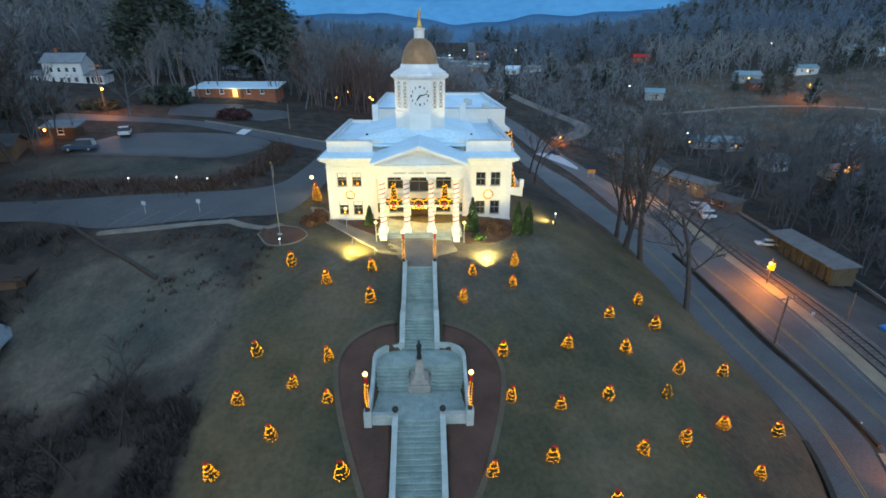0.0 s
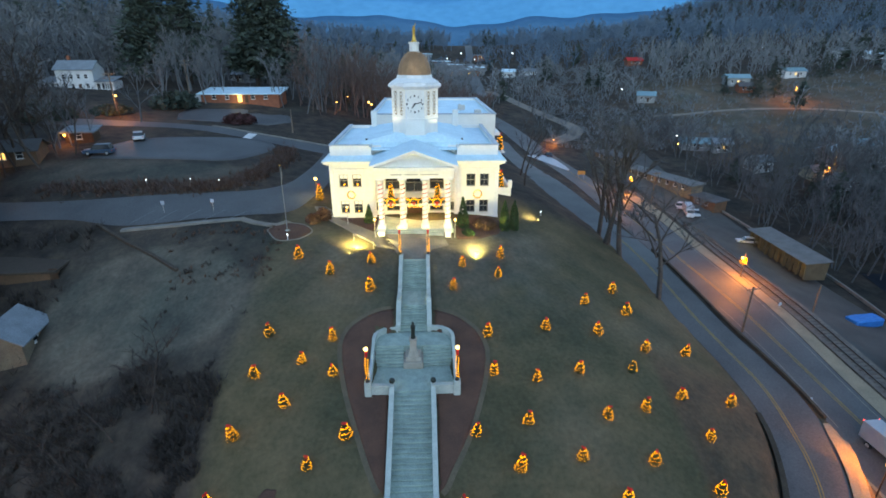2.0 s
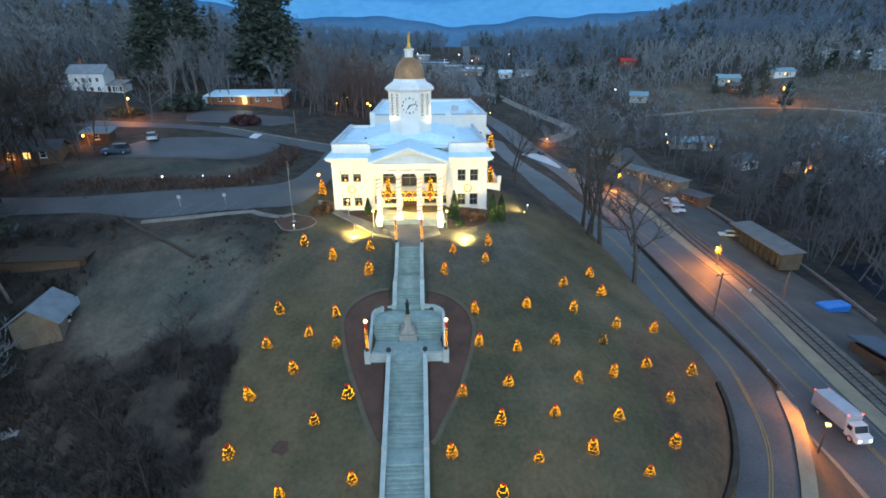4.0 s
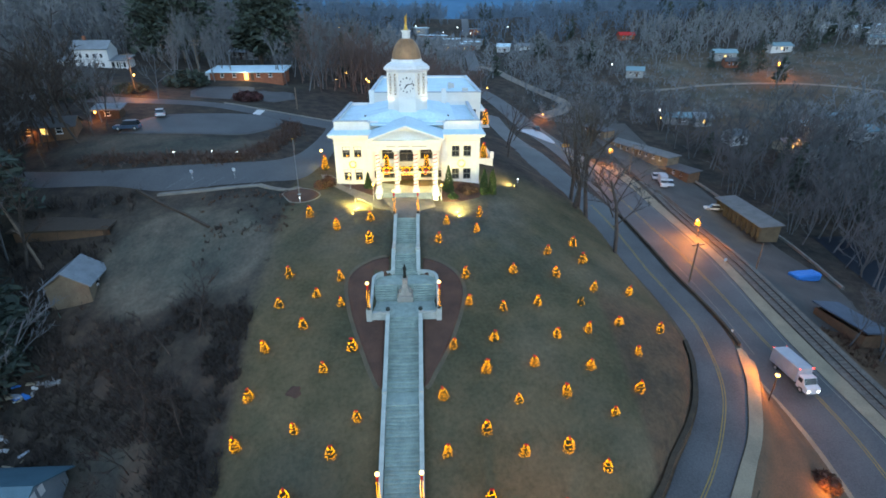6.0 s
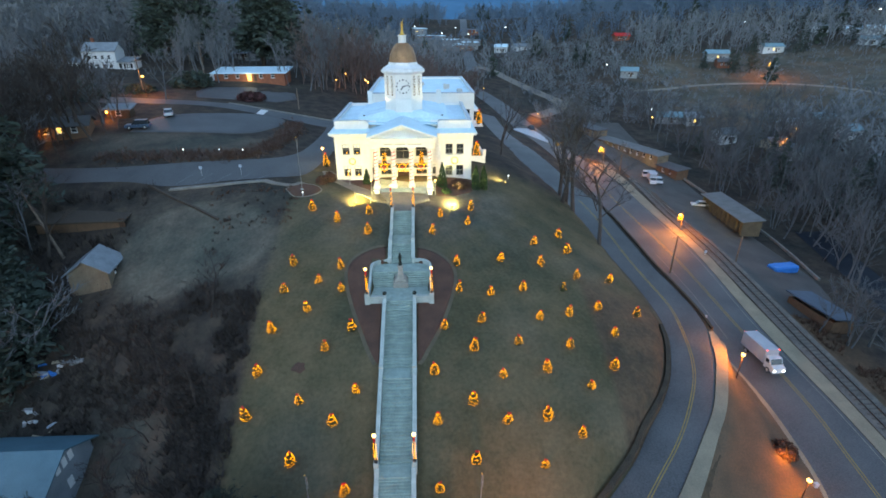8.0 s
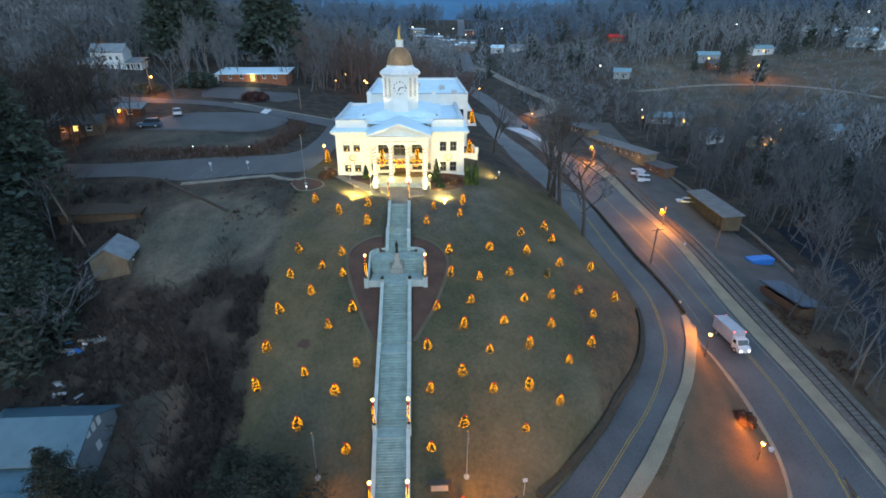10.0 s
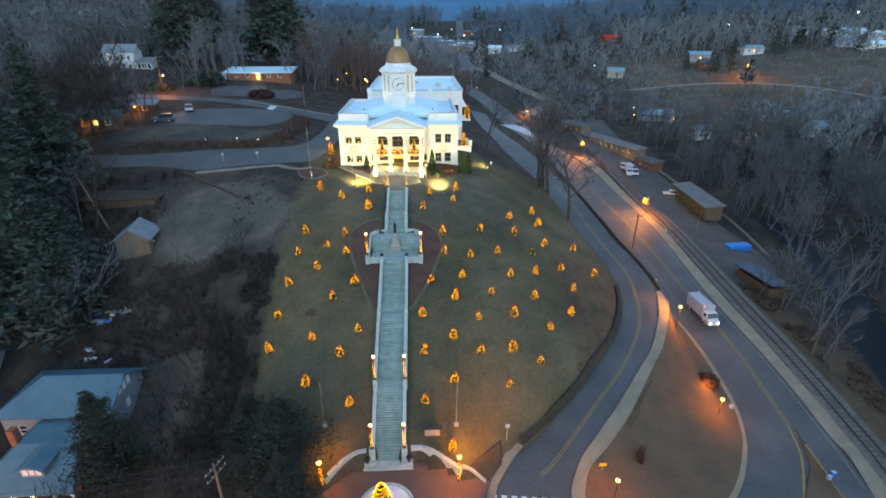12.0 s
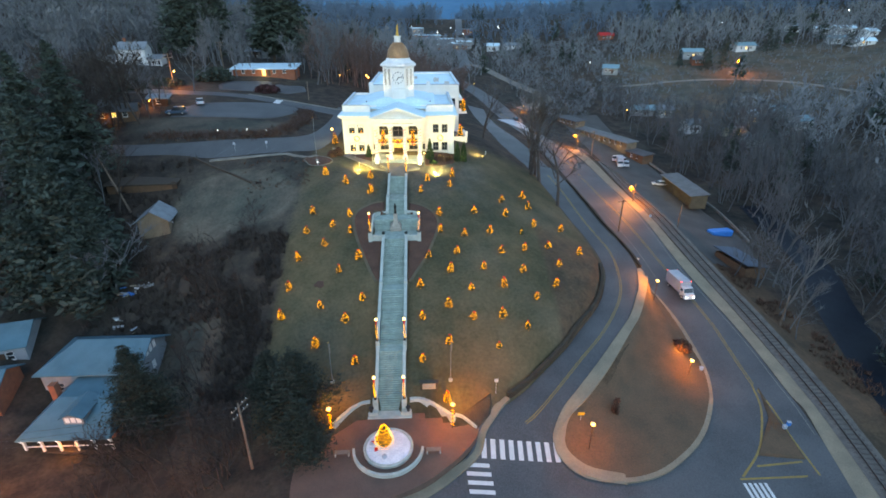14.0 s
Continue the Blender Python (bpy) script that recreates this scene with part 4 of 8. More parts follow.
for x in (-4.25, -1.5, 1.35, 4.25):
    column = new("column")
    column.parent = house
    part("column_base", boxm(-0.52, 0.52, -0.52, 0.52, 0, 0.42, 0.04), TRIM, column)
    bm = bmesh.new()
    lathe(bm, [(0.48, 0.42), (0.48, 0.55), (0.38, 0.62), (0.37, 2.5), (0.33, 6.05), (0.4, 6.1), (0.4, 6.2), (0.5, 6.36)], 18)
    part("shaft", bm, PAINT, column)
    part("capital", boxm(-0.56, 0.56, -0.56, 0.56, 6.36, 6.62, 0.03), TRIM, column)
    bm = bmesh.new()
    for k in range(112):
        a0, a1 = 0.5 * k, 0.5 * (k + 1)
        z0, z1 = 0.8 + 5.0 * k / 112, 0.8 + 5.0 * (k + 1) / 112
        r0, r1 = 0.39 - 0.05 * k / 112, 0.39 - 0.05 * (k + 1) / 112
        v = [bm.verts.new((r * math.cos(a), r * math.sin(a), z)) for a, z, r in ((a0, z0, r0), (a1, z1, r1), (a1, z1 + 0.15, r1), (a0, z0 + 0.15, r0))]
        bm.faces.new(v)
    bmesh.ops.solidify(bm, geom=list(bm.faces), thickness=0.015)
    part("ribbon", bm, RED, column, "red garland wound round the column")
    column.matrix_world = pose(x, PY, 0.34)
for x in (-3.05, -0.1, 2.85):
    bm = bmesh.new()
    for z in (0.05, 0.72):
        box(bm, -1.05, 1.05, -0.04, 0.04, z, z + 0.08)
    for k in range(14):
        box(bm, -1.0 + k * 0.15, -0.95 + k * 0.15, -0.02, 0.02, 0.1, 0.75)
    rail = part("balcony_rail", bm, IRON, house)
    rail.location = (x, PY + 0.1, 3.5)
part("balcony_floor", boxm(-4.6, 4.6, PY + 0.0, 0.9, 3.3, 3.5, 0.02), TRIM, house)
bm = bmesh.new()
box(bm, -5.0, 5.0, PY - 0.5, PY + 0.5, 6.96, 7.9)
box(bm, -5.0, -4.3, PY + 0.5, FY, 6.96, 7.9)
box(bm, 4.3, 5.0, PY + 0.5, FY, 6.96, 7.9)
part("entablature", bm, PAINT, house)
part("portico_ceiling", boxm(-4.3, 4.3, PY + 0.5, 0.9, 6.8, 6.94), TRIM, house)
bm = bmesh.new()
box(bm, -5.25, 5.25, PY - 0.75, FY - 0.86, 7.9, 8.1)
box(bm, -5.45, 5.45, PY - 0.95, FY - 0.86, 8.1, 8.4)
part("portico_cornice", bm, TRIM, house)
bm = bmesh.new()
prism(bm, [(-4.9, 0), (4.9, 0), (0, 1.75)], 0, 5.0)
bmesh.ops.transform(bm, matrix=Matrix(((1, 0, 0, 0), (0, 0, 1, PY - 0.35), (0, 1, 0, 8.4), (0, 0, 0, 1))), verts=bm.verts)
bmesh.ops.recalc_face_normals(bm, faces=bm.faces)
part("tympanum", bm, PAINT, house)
for s in (-1, 1):
    bm = bmesh.new()
    slab(bm, [(s * 5.5, PY - 1.0, 8.62), (0, PY - 1.0, 10.56), (0, 2.8, 10.56), (s * 5.5, 2.8, 8.62)][::s], 0.22)
    bmesh.ops.recalc_face_normals(bm, faces=bm.faces)
    part("pediment_roof", bm, ROOFW, house, "pale blue white pediment roof")
    bm = bmesh.new()
    slab(bm, [(s * 5.48, PY - 1.06, 8.56), (0, PY - 1.06, 10.5), (0, PY - 1.0, 10.5), (s * 5.48, PY - 1.0, 8.56)][::s], 0.3)
    bmesh.ops.recalc_face_normals(bm, faces=bm.faces)
    part("raking_cornice", bm, TRIM, house)
LETTER = mat("faint_lettering", (0.42, 0.42, 0.38), (0.34, 0.34, 0.3), 0.6)
for k, (a, b) in enumerate(((-2.9, -1.5), (-1.2, 0.5), (0.8, 3.0))):
    part("frieze_lettering", boxm(a, b, PY - 0.52, PY - 0.5, 7.36, 7.52), LETTER, house, "row of faint grey frieze lettering")

# cupola
# warm glow and gloom behind the lattice are painted as one ochre colour
LATGLOW = mat("ochre_glow_panel", (0.3, 0.25, 0.14), (0.2, 0.16, 0.09), 0.8, scale=3)
cup = new("cupola")
cup.parent = house


def octagon(name, prof, material, label=""):
    """Stacked eight-sided rings; the four main faces are wider than the corner faces."""
    bm = bmesh.new()
    rings = []
    for r, z in prof:
        h = r * 0.4142
        rings.append([bm.verts.new((x, y, z)) for x, y in ((h, -r), (r, -h), (r, h), (h, r), (-h, r), (-r, h), (-r, -h), (-h, -r))])
    for a, b in zip(rings, rings[1:]):
        for i in range(8):
            bm.faces.new((a[i], a[(i + 1) % 8], b[(i + 1) % 8], b[i]))
    bm.faces.new(rings[0][::-1])
    bm.faces.new(rings[-1])
    return part(name, bm, material, cup, label)


octagon("drum", [(3.16, 10.4), (3.16, 12.95), (3.26, 13.0), (3.26, 13.14), (3.14, 13.18)], PAINT)
octagon("clock_stage", [(3.12, 13.1), (3.12, 17.0)], PAINT)
octagon("cupola_cornice", [(3.15, 16.9), (3.3, 17.02), (3.62, 17.25), (3.62, 17.5), (3.36, 17.58), (3.34, 17.78), (3.2, 17.84), (2.45, 18.3), (2.36, 18.7)], TRIM)
lathe_b = lathe(bmesh.new(), [(r * 0.94, z + 0.05) for r, z in ((2.46, 18.55), (2.5, 18.7), (2.4, 18.8), (2.36, 19.2), (2.2, 19.9), (1.86, 20.6), (1.4, 21.2), (0.85, 21.58), (0.7, 21.63))], 24)
part("dome", lathe_b, COPPER, cup, "ribbed bronze dome").data.shade_smooth()
bm = bmesh.new()
for k in range(16):
    a = 2 * math.pi * k / 16
    for (r0, z0), (r1, z1) in zip([(2.39, 18.5), (2.36, 18.9), (2.2, 19.6), (1.86, 20.3), (1.4, 20.9)], [(2.36, 18.9), (2.2, 19.6), (1.86, 20.3), (1.4, 20.9), (0.85, 21.28)]):
        tube(bm, (0.94 * r0 * math.cos(a), 0.94 * r0 * math.sin(a), z0 + 0.35), (0.94 * r1 * math.cos(a), 0.94 * r1 * math.sin(a), z1 + 0.35), 0.045, 0.045, 4)
part("dome_rib", bm, COPPER, cup)
part("lantern", lathe(bmesh.new(), [(0.74, 21.55), (0.68, 21.7), (0.68, 22.6), (0.8, 22.7), (0.8, 22.85)], 8, turn=math.pi / 8), PAINT, cup)
part("finial_base", lathe(bmesh.new(), [(0.5, 22.85), (0.28, 23.1), (0.22, 23.4)], 12), GOLD, cup)
for k in range(8):
    a = k * math.pi / 4 - math.pi / 2
    m = Matrix.Rotation(a + math.pi / 2, 4, "Z")
    if k % 2 == 0:
        mine = []
        face = part("clock_face", tube(bmesh.new(), (0, -3.13, 15.05), (0, -3.2, 15.05), 1.2, 1.2, 40), PAINT, cup, "white clock face")
        mine.append(face)
        for h in range(12):
            b = h * math.pi / 6
            c = Vector((1.06 * math.sin(b), -3.215, 15.05 + 1.06 * math.cos(b)))
            w = 0.055 if h % 3 else 0.1
            mine.append(part("numeral", boxm(c.x - w, c.x + w, c.y, c.y + 0.02, c.z - 0.13, c.z + 0.13), IRON, cup))
        for nm, ang, ln, w in (("hour_hand", 216, 0.66, 0.085), ("minute_hand", 76, 0.98, 0.065)):
            bm = boxm(-w, w, -3.25, -3.23, -0.18, ln)
            bmesh.ops.transform(bm, matrix=Matrix.Translation((0, 0, 15.05)) @ Matrix.Rotation(radians(ang), 4, "Y"), verts=bm.verts)
            mine.append(part(nm, bm, IRON, cup))
        for o in mine:
            o.matrix_world = m
    else:
        D8 = 3.12
        for c in (-0.56, 0.56):
            lat = part("lattice_window", boxm(c - 0.34, c + 0.34, -D8 - 0.03, -D8 + 0.01, 13.5, 16.7), LATGLOW, cup, "flat panel coloured like a warm shaded opening")
            lat.matrix_world = m
            bm = bmesh.new()
            for z in np.arange(13.5, 16.71, 0.8):
                box(bm, c - 0.4, c + 0.4, -D8 - 0.09, -D8 - 0.03, z - 0.05, z + 0.05)
            for dx in (-0.36, 0.36):
                box(bm, c + dx - 0.05, c + dx + 0.05, -D8 - 0.09, -D8 - 0.03, 13.5, 16.7)
            for r in range(4):
                zc = 13.9 + r * 0.8
                for sx in (-1, 1):
                    tube(bm, (c - 0.32 * sx, -D8 - 0.06, zc - 0.34), (c + 0.32 * sx, -D8 - 0.06, zc + 0.34), 0.045, 0.045, 4)
                tube(bm, (c - 0.33, -D8 - 0.06, zc), (c + 0.33, -D8 - 0.06, zc), 0.035, 0.035, 4)
            lat = part("lattice", bm, TRIM, cup)
            lat.matrix_world = m
    if k % 2 == 0:
        for c in (-1.19, 1.19):
            pl = part("pilaster", boxm(c - 0.09, c + 0.09, -3.19, -3.11, 13.15, 16.9), TRIM, cup)
            pl.matrix_world = m
cup.matrix_world = pose(CX, CY, 0)
bm = lathe(bmesh.new(), [(0.26, 0), (0.2, 0.5), (0.24, 1.0), (0.27, 1.35), (0.1, 1.5), (0.15, 1.65), (0.06, 1.85)], 10)
tube(bm, (0.1, 0, 1.35), (0.28, 0, 2.25), 0.07, 0.04, 6)
solo("gilt_statue", bm, GOLD, "gilded figure standing on top of the dome", "statue", at=pose(CX, CY, 23.38) @ Matrix.Scale(0.83, 4))

# rear block and side porch
rear = thing("rear_wing", (0, 0, 0), "white flat-roofed rear wing of the courthouse", "building")
RX0, RX1, RY0, RY1, RZ = -8.0, 14.3, 25.5, 60.0, 11.3
wall_with_holes("front_wall", RX0, RX1, -2, RZ, RY0, 0.4, [(12.0, 13.4, 5.0, 8.0)], PAINT, rear)
for x in (RX0, RX1 - 0.4):
    part("side_wall", boxm(x, x + 0.4, RY0 + 0.4, RY1, -4, RZ), PAINT, rear)
part("back_wall", boxm(RX0 + 0.4, RX1 - 0.4, RY1 - 0.4, RY1, -2, RZ), PAINT, rear)
part("roof", boxm(RX0 + 0.4, RX1 - 0.4, RY0 + 0.4, RY1 - 0.4, RZ - 0.7, RZ - 0.45), ROOFW, rear, "white membrane roof")
for a in ((RX0 - 0.15, RX1 + 0.15, RY0 - 0.15, RY0 + 0.5), (RX0 - 0.15, RX1 + 0.15, RY1 - 0.5, RY1 + 0.15), (RX0 - 0.15, RX0 + 0.5, RY0 + 0.5, RY1 - 0.5), (RX1 - 0.5, RX1 + 0.15, RY0 + 0.5, RY1 - 0.5)):
    part("parapet_cap", boxm(*a, RZ, RZ + 0.18, 0.02), FLASH, rear)
part("cornice", boxm(RX1 + 0.005, RX1 + 0.9, RY0 - 0.4, RY1, 7.6, 8.1, 0.03), TRIM, rear)
part("window", boxm(12.0, 13.4, RY0 + 0.2, RY0 + 0.28, 5.0, 8.0), GLASS, rear)
for x, y, w, h in ((9, 38, 1.4, 0.9), (8.6, 36.5, 0.6, 1.2), (3, 45, 1.8, 0.7), (11.5, 30, 1.2, 0.8)):
    unit = part("roof_unit", boxm(x - w / 2, x + w / 2, y - w / 2, y + w / 2, RZ - 0.45, RZ - 0.45 + h, 0.04), STEELW, rear)
part("link", boxm(-6.0, 8.0, BACK + 0.01, RY0 - 0.01, -2, 8.6), PAINT, rear)
porch = thing("side_porch", (0, 0, 0), "white walled balcony porch at the courthouse side", "porch")
part("wall", boxm(11.45, 15.3, 11.6, 12.0, -4.0, 1.3, 0.02), PAINT, porch)
part("wall", boxm(14.9, 15.3, 12.0, 20, -4.0, 1.3, 0.02), PAINT, porch)
part("deck", boxm(11.45, 14.9, 12.0, 20, 0.2, 0.5), WALKM, porch)
part("post", boxm(14.75, 15.4, 11.5, 12.15, 1.3, 2.5, 0.03), PAINT, porch)


# ---- light-strung little trees on the lawn ----
def shape(u):
    """Half width of a plump little tree at a share of its height."""
    return min(1.0, 0.6 + 2.0 * u) * (1 - u) ** 0.6 * 1.12


def string_tree(seed, h, w, bulbs, bow=True, rows=0, bulb=None):
    """A small evergreen with a spiral of amber bulbs and a red bow, standing at the origin."""
    rng = random.Random(seed)
    t = new("lit_tree")
    bm = bmesh.new()
    tube(bm, (0, 0, -0.15), (0, 0, h * 0.3), 0.05, 0.04, 6)
    part("trunk", bm, BARK, t)
    bm = bmesh.new()
    for k in range(130):
        z = h * (0.08 + 0.88 * rng.random())
        r = w * shape(z / h) * (0.4 + 0.45 * rng.random())
        a = rng.random() * 6.283
        c = Vector((r * math.cos(a), r * math.sin(a), z))
        d = Vector((math.cos(a), math.sin(a), -0.2)) * (0.04 + 0.12 * shape(z / h))
        sd = Vector((-math.sin(a), math.cos(a), 0)) * (0.03 + 0.1 * rng.random() * shape(z / h))
        up = Vector((0, 0, 0.06 + 0.06 * rng.random()))
        v = [bm.verts.new(p) for p in (c - d, c + sd, c + d, c - sd, c + up)]
        for q in ((0, 1, 4), (1, 2, 4), (2, 3, 4), (3, 0, 4), (3, 2, 1, 0)):
            bm.faces.new([v[i] for i in q])
    lathe(bm, [(w * 0.55, h * 0.06), (w * 0.82, h * 0.22), (w * 0.52, h * 0.65), (0.03, h * 0.97)], 9)
    part("foliage", bm, SPRUCE, t)
    bm = bmesh.new()
    turns = 3.4 + rng.random() * 1.2 + (2.2 if h > 2.2 else 0) + rows
    tilt, way = rng.uniform(0.08, 0.16), rng.uniform(0, 6.283)
    for k in range(bulbs):
        u = k / bulbs
        z = h * (0.1 + 0.86 * u) + rng.uniform(-0.06, 0.06)
        r = w * shape(0.1 + 0.86 * u) * rng.uniform(0.8, 1.1) + 0.05
        a = turns * 6.283 * u ** 0.8 + rng.uniform(-0.08, 0.08)
        z = max(0.08, z + tilt * (1 - u) * math.cos(a - way))
        bmesh.ops.create_icosphere(bm, subdivisions=1, radius=0.025, matrix=Matrix.Translation((r * math.cos(a), r * math.sin(a), z)))
    tagged(part("light_string", bm, bulb or BULB, t, "string of glowing amber bulbs"), kind="stuff")
    if bow:
        bm = bmesh.new()
        for s in (-1, 1):
            ball(bm, (s * 0.12, -0.02, h + 0.04), 0.13, 4, 0.7)
            tube(bm, (0, -0.04, h), (s * 0.12, -0.08, h - 0.32), 0.05, 0.02, 5)
        ball(bm, (0, 0, h + 0.03), 0.07, 4)
        part("bow", bm, RED, t, "red ribbon bow")
    return t


LAWN_TREES = [(-13.4, -12.0), (-9.4, -14.5), (-5.0, -12.1), (-4.8, -16.4), (-14.0, -23.0), (-10.4, -26.0), (-7.8, -23.4), (-7.3, -27.2), (-14.5, -27.2), (-11.2, -29.9), (-14.9, -32.3), (-8.4, -34.8), (-5.5, -32.7), (-15.8, -36.6), (-10.6, -39.9), (-6.8, -42.2), (-4.5, -39.5), (-16.2, -40.7), (-10.7, -45.2), (5.6, -12.2)]
LAWN_TREES += [(10.5, -10.1), (9.7, -13.6), (4.3, -15.9), (7.5, -22.5), (7.5, -27.1), (5.3, -32.9), (4.1, -38.2), (4.2, -43.2), (7.9, -46.6), (4.2, -48.9), (8.1, -41.2), (11.5, -43.0), (15.9, -42.5), (19.3, -43.9), (14.8, -46.7), (21.5, -39.1), (16.8, -37.6), (11.7, -38.5), (8.6, -35.6), (13.9, -34.7)]
LAWN_TREES += [(20.2, -34.4), (26.9, -31.2), (25.2, -36.0), (9.9, -31.9), (17.2, -30.9), (21.2, -29.6), (25.8, -27.4), (31.7, -26.4), (29.8, -20.2), (24.3, -21.9), (15.8, -26.5), (11.5, -27.8), (13.6, -21.4), (19.3, -16.3), (24.1, -12.1), (24.5, -16.0), (19.4, -20.9), (-4.9, -48.3), (7.2, -54.2)]
rng = random.Random(4)
kinds = [string_tree(s, h, w, b) for s, h, w, b in ((1, 1.6, 0.5, 66), (2, 1.72, 0.48, 72), (3, 1.4, 0.5, 60), (4, 1.62, 0.54, 76), (5, 1.5, 0.46, 52))]
for i, (x, y) in enumerate(LAWN_TREES):
    k = kinds[i] if i < 5 else None
    m = pose(x, y, lz(x, y, 0.02), rng.uniform(-5, 5), rng.uniform(-5, 5), rng.uniform(0, 360))
    if k:
        k.matrix_world = m
        tagged(k, "small evergreen wound with amber lights, red bow on top", "christmas tree", "lit trees on the lawn")
for i, (x, y) in enumerate(LAWN_TREES[5:]):
    m = pose(x, y, lz(x, y, 0.02), rng.uniform(-6, 6), rng.uniform(-6, 6), rng.uniform(0, 360))
    c = copy_thing(kinds[rng.randrange(5)], m)
    s = rng.uniform(0.8, 1.04)
    c.scale = (s, s, s * rng.uniform(0.92, 1.08))
faint = string_tree(9, 1.4, 0.45, 16, False)
faint.matrix_world = pose(21.5, -25.4, lz(21.5, -25.4))
tagged(faint, "small evergreen with few dim lights on the lawn", "christmas tree", "lit trees on the lawn")
tall = string_tree(11, 2.6, 0.55, 170, True, 0, AMBER)
tall.matrix_world = pose(-14.2, 5.9, lz(-14.2, 5.9))
tagged(tall, "tall narrow evergreen wound with amber lights beside the courthouse", "christmas tree")
for x, y, z in ((13.8, 13.4, 0.5), (15.7, 28.0, 4.22)):
    c = copy_thing(tall, pose(x, y, z) @ Matrix.Scale(1.25, 4))
    tagged(c, "tall evergreen wound with amber lights on the side porch", "christmas tree")
part("deck", boxm(14.35, 16.6, 27.5, 34, 3.9, 4.2, 0.02), TRIM, rear, "white balcony deck")


# ---- globe lamp posts wound with lights ----
def globe_post(h):
    t = new("lamp_post")
    part("post_base", lathe(bmesh.new(), [(0.2, 0), (0.2, 0.12), (0.11, 0.3), (0.08, 0.5)], 10), IRON, t)
    part("pole", tube(bmesh.new(), (0, 0, 0.4), (0, 0, h - 0.3), 0.06, 0.05, 8), IRON, t)
    part("globe", ball(bmesh.new(), (0, 0, h), 0.19, 10), GLOBE, t, "glowing white globe")
    bm = bmesh.new()
    for k in range(26):
        u = k / 26
        a = u * 9 * 6.283
        bmesh.ops.create_icosphere(bm, subdivisions=1, radius=0.036, matrix=Matrix.Translation((0.13 * math.cos(a), 0.13 * math.sin(a), 0.3 + (h - 1.1) * u)))
    tagged(part("light_string", bm, BULB, t, "amber bulbs wound round the pole"), kind="stuff")
    bm = bmesh.new()
    tube(bm, (0, 0, h - 0.75), (0, 0, h - 0.28), 0.12, 0.12, 8)
    part("bow", bm, RED, t, "red ribbon")
    return t


first_post = globe_post(3.35)
first_post.matrix_world = pose(-1.72, -11.2, -0.7)
tagged(first_post, "globe lamp post wound with amber lights on the stair wall", "lamp post", "stair lamp posts")
for x, y, z in ((1.62, -11.2, -0.7), (-3.95, -29.0, -5.5), (3.95, -29.0, -5.5), (-1.84, -47.3, -13.5), (1.84, -47.3, -13.5), (-1.8, -54.2, -17.4), (1.8, -54.2, -17.4)):
    copy_thing(first_post, pose(x, y, z))

# ---- courthouse floodlights and street lamps ----
for s, x, pw, tone in ((-1, -7.4, 1750, (1.0, 0.84, 0.28)), (1, 7.6, 1350, (1.0, 0.86, 0.34))):
    y = -9.9
    fl = thing("floodlight", (x, y, lz(x, y)), "black ground floodlight glaring on the courthouse lawn", "floodlight", "courthouse floodlights")
    part("stake", tube(bmesh.new(), (0, 0, -0.2), (0, 0, 0.25), 0.03, 0.03, 6), IRON, fl)
    part("housing", boxm(-0.25, 0.25, -0.18, 0.12, 0.2, 0.5, 0.03), IRON, fl)
    part("lens", boxm(-0.22, 0.22, 0.122, 0.14, 0.23, 0.47), GLOBE, fl, "glowing lens")
    lamp("flood_lamp", "SPOT", (x, y + 0.2, lz(x, y) + 0.6), pw, tone, (x * 0.75, 1, 3.2), 172, 0.15, 0.5)

for x, y, pw in ((7.4, -10.8, 800), (-7.6, -10.9, 220)):
    fl = thing("lawn_spotlight", (x, y, lz(x, y)), "small black lawn spotlight beside the floodlight", "floodlight", "courthouse floodlights")
    part("stake", tube(bmesh.new(), (0, 0, -0.2), (0, 0, 0.2), 0.02, 0.02, 6), IRON, fl)
    part("housing", tube(bmesh.new(), (0, -0.12, 0.24), (0, 0.06, 0.3), 0.07, 0.09, 8), IRON, fl)
    lamp("spot_lamp", "SPOT", (x, y + 0.1, lz(x, y) + 0.4), pw, (1.0, 0.8, 0.3), (x * 1.02, y + 2.4, lz(x, y + 2.4) + 0.1), 130, 0.08, 0.8)

for sx in (-1, 1):
    rl = thing("roof_floodlight", (sx * 6.6, 3.6, 10.1), "small roof floodlight aimed at the cupola", "floodlight", "cupola floodlights")
    part("bracket", tube(bmesh.new(), (0, 0, -0.1), (0, 0, 0.25), 0.03, 0.03, 6), IRON, rl)
    part("housing", boxm(-0.15, 0.15, -0.12, 0.12, 0.2, 0.42, 0.02), IRON, rl)
    lamp("cupola_lamp", "SPOT", (sx * 6.4, 2.9, 10.75), 300, (1.0, 0.88, 0.56), (CX, CY, 17.0), 46, 0.1)
# extra floodlight, none seen here, added to brighten the side wall
fl = thing("floodlight", (18.0, 2.3, lz(18.0, 2.3)), "added ground floodlight brightening the courthouse side wall", "floodlight", "courthouse floodlights")
part("stake", tube(bmesh.new(), (0, 0, -0.2), (0, 0, 0.25), 0.03, 0.03, 6), IRON, fl)
part("housing", boxm(-0.18, 0.12, -0.25, 0.25, 0.2, 0.5, 0.03), IRON, fl)
part("lens", boxm(-0.2, -0.182, -0.22, 0.22, 0.23, 0.47), GLOBE, fl, "glowing lens")
lamp("flood_lamp", "SPOT", (17.7, 2.4, lz(18.0, 2.3) + 0.75), 900, (1.0, 0.86, 0.45), (11.0, 7.0, 2.6), 140, 0.15, 0.7)
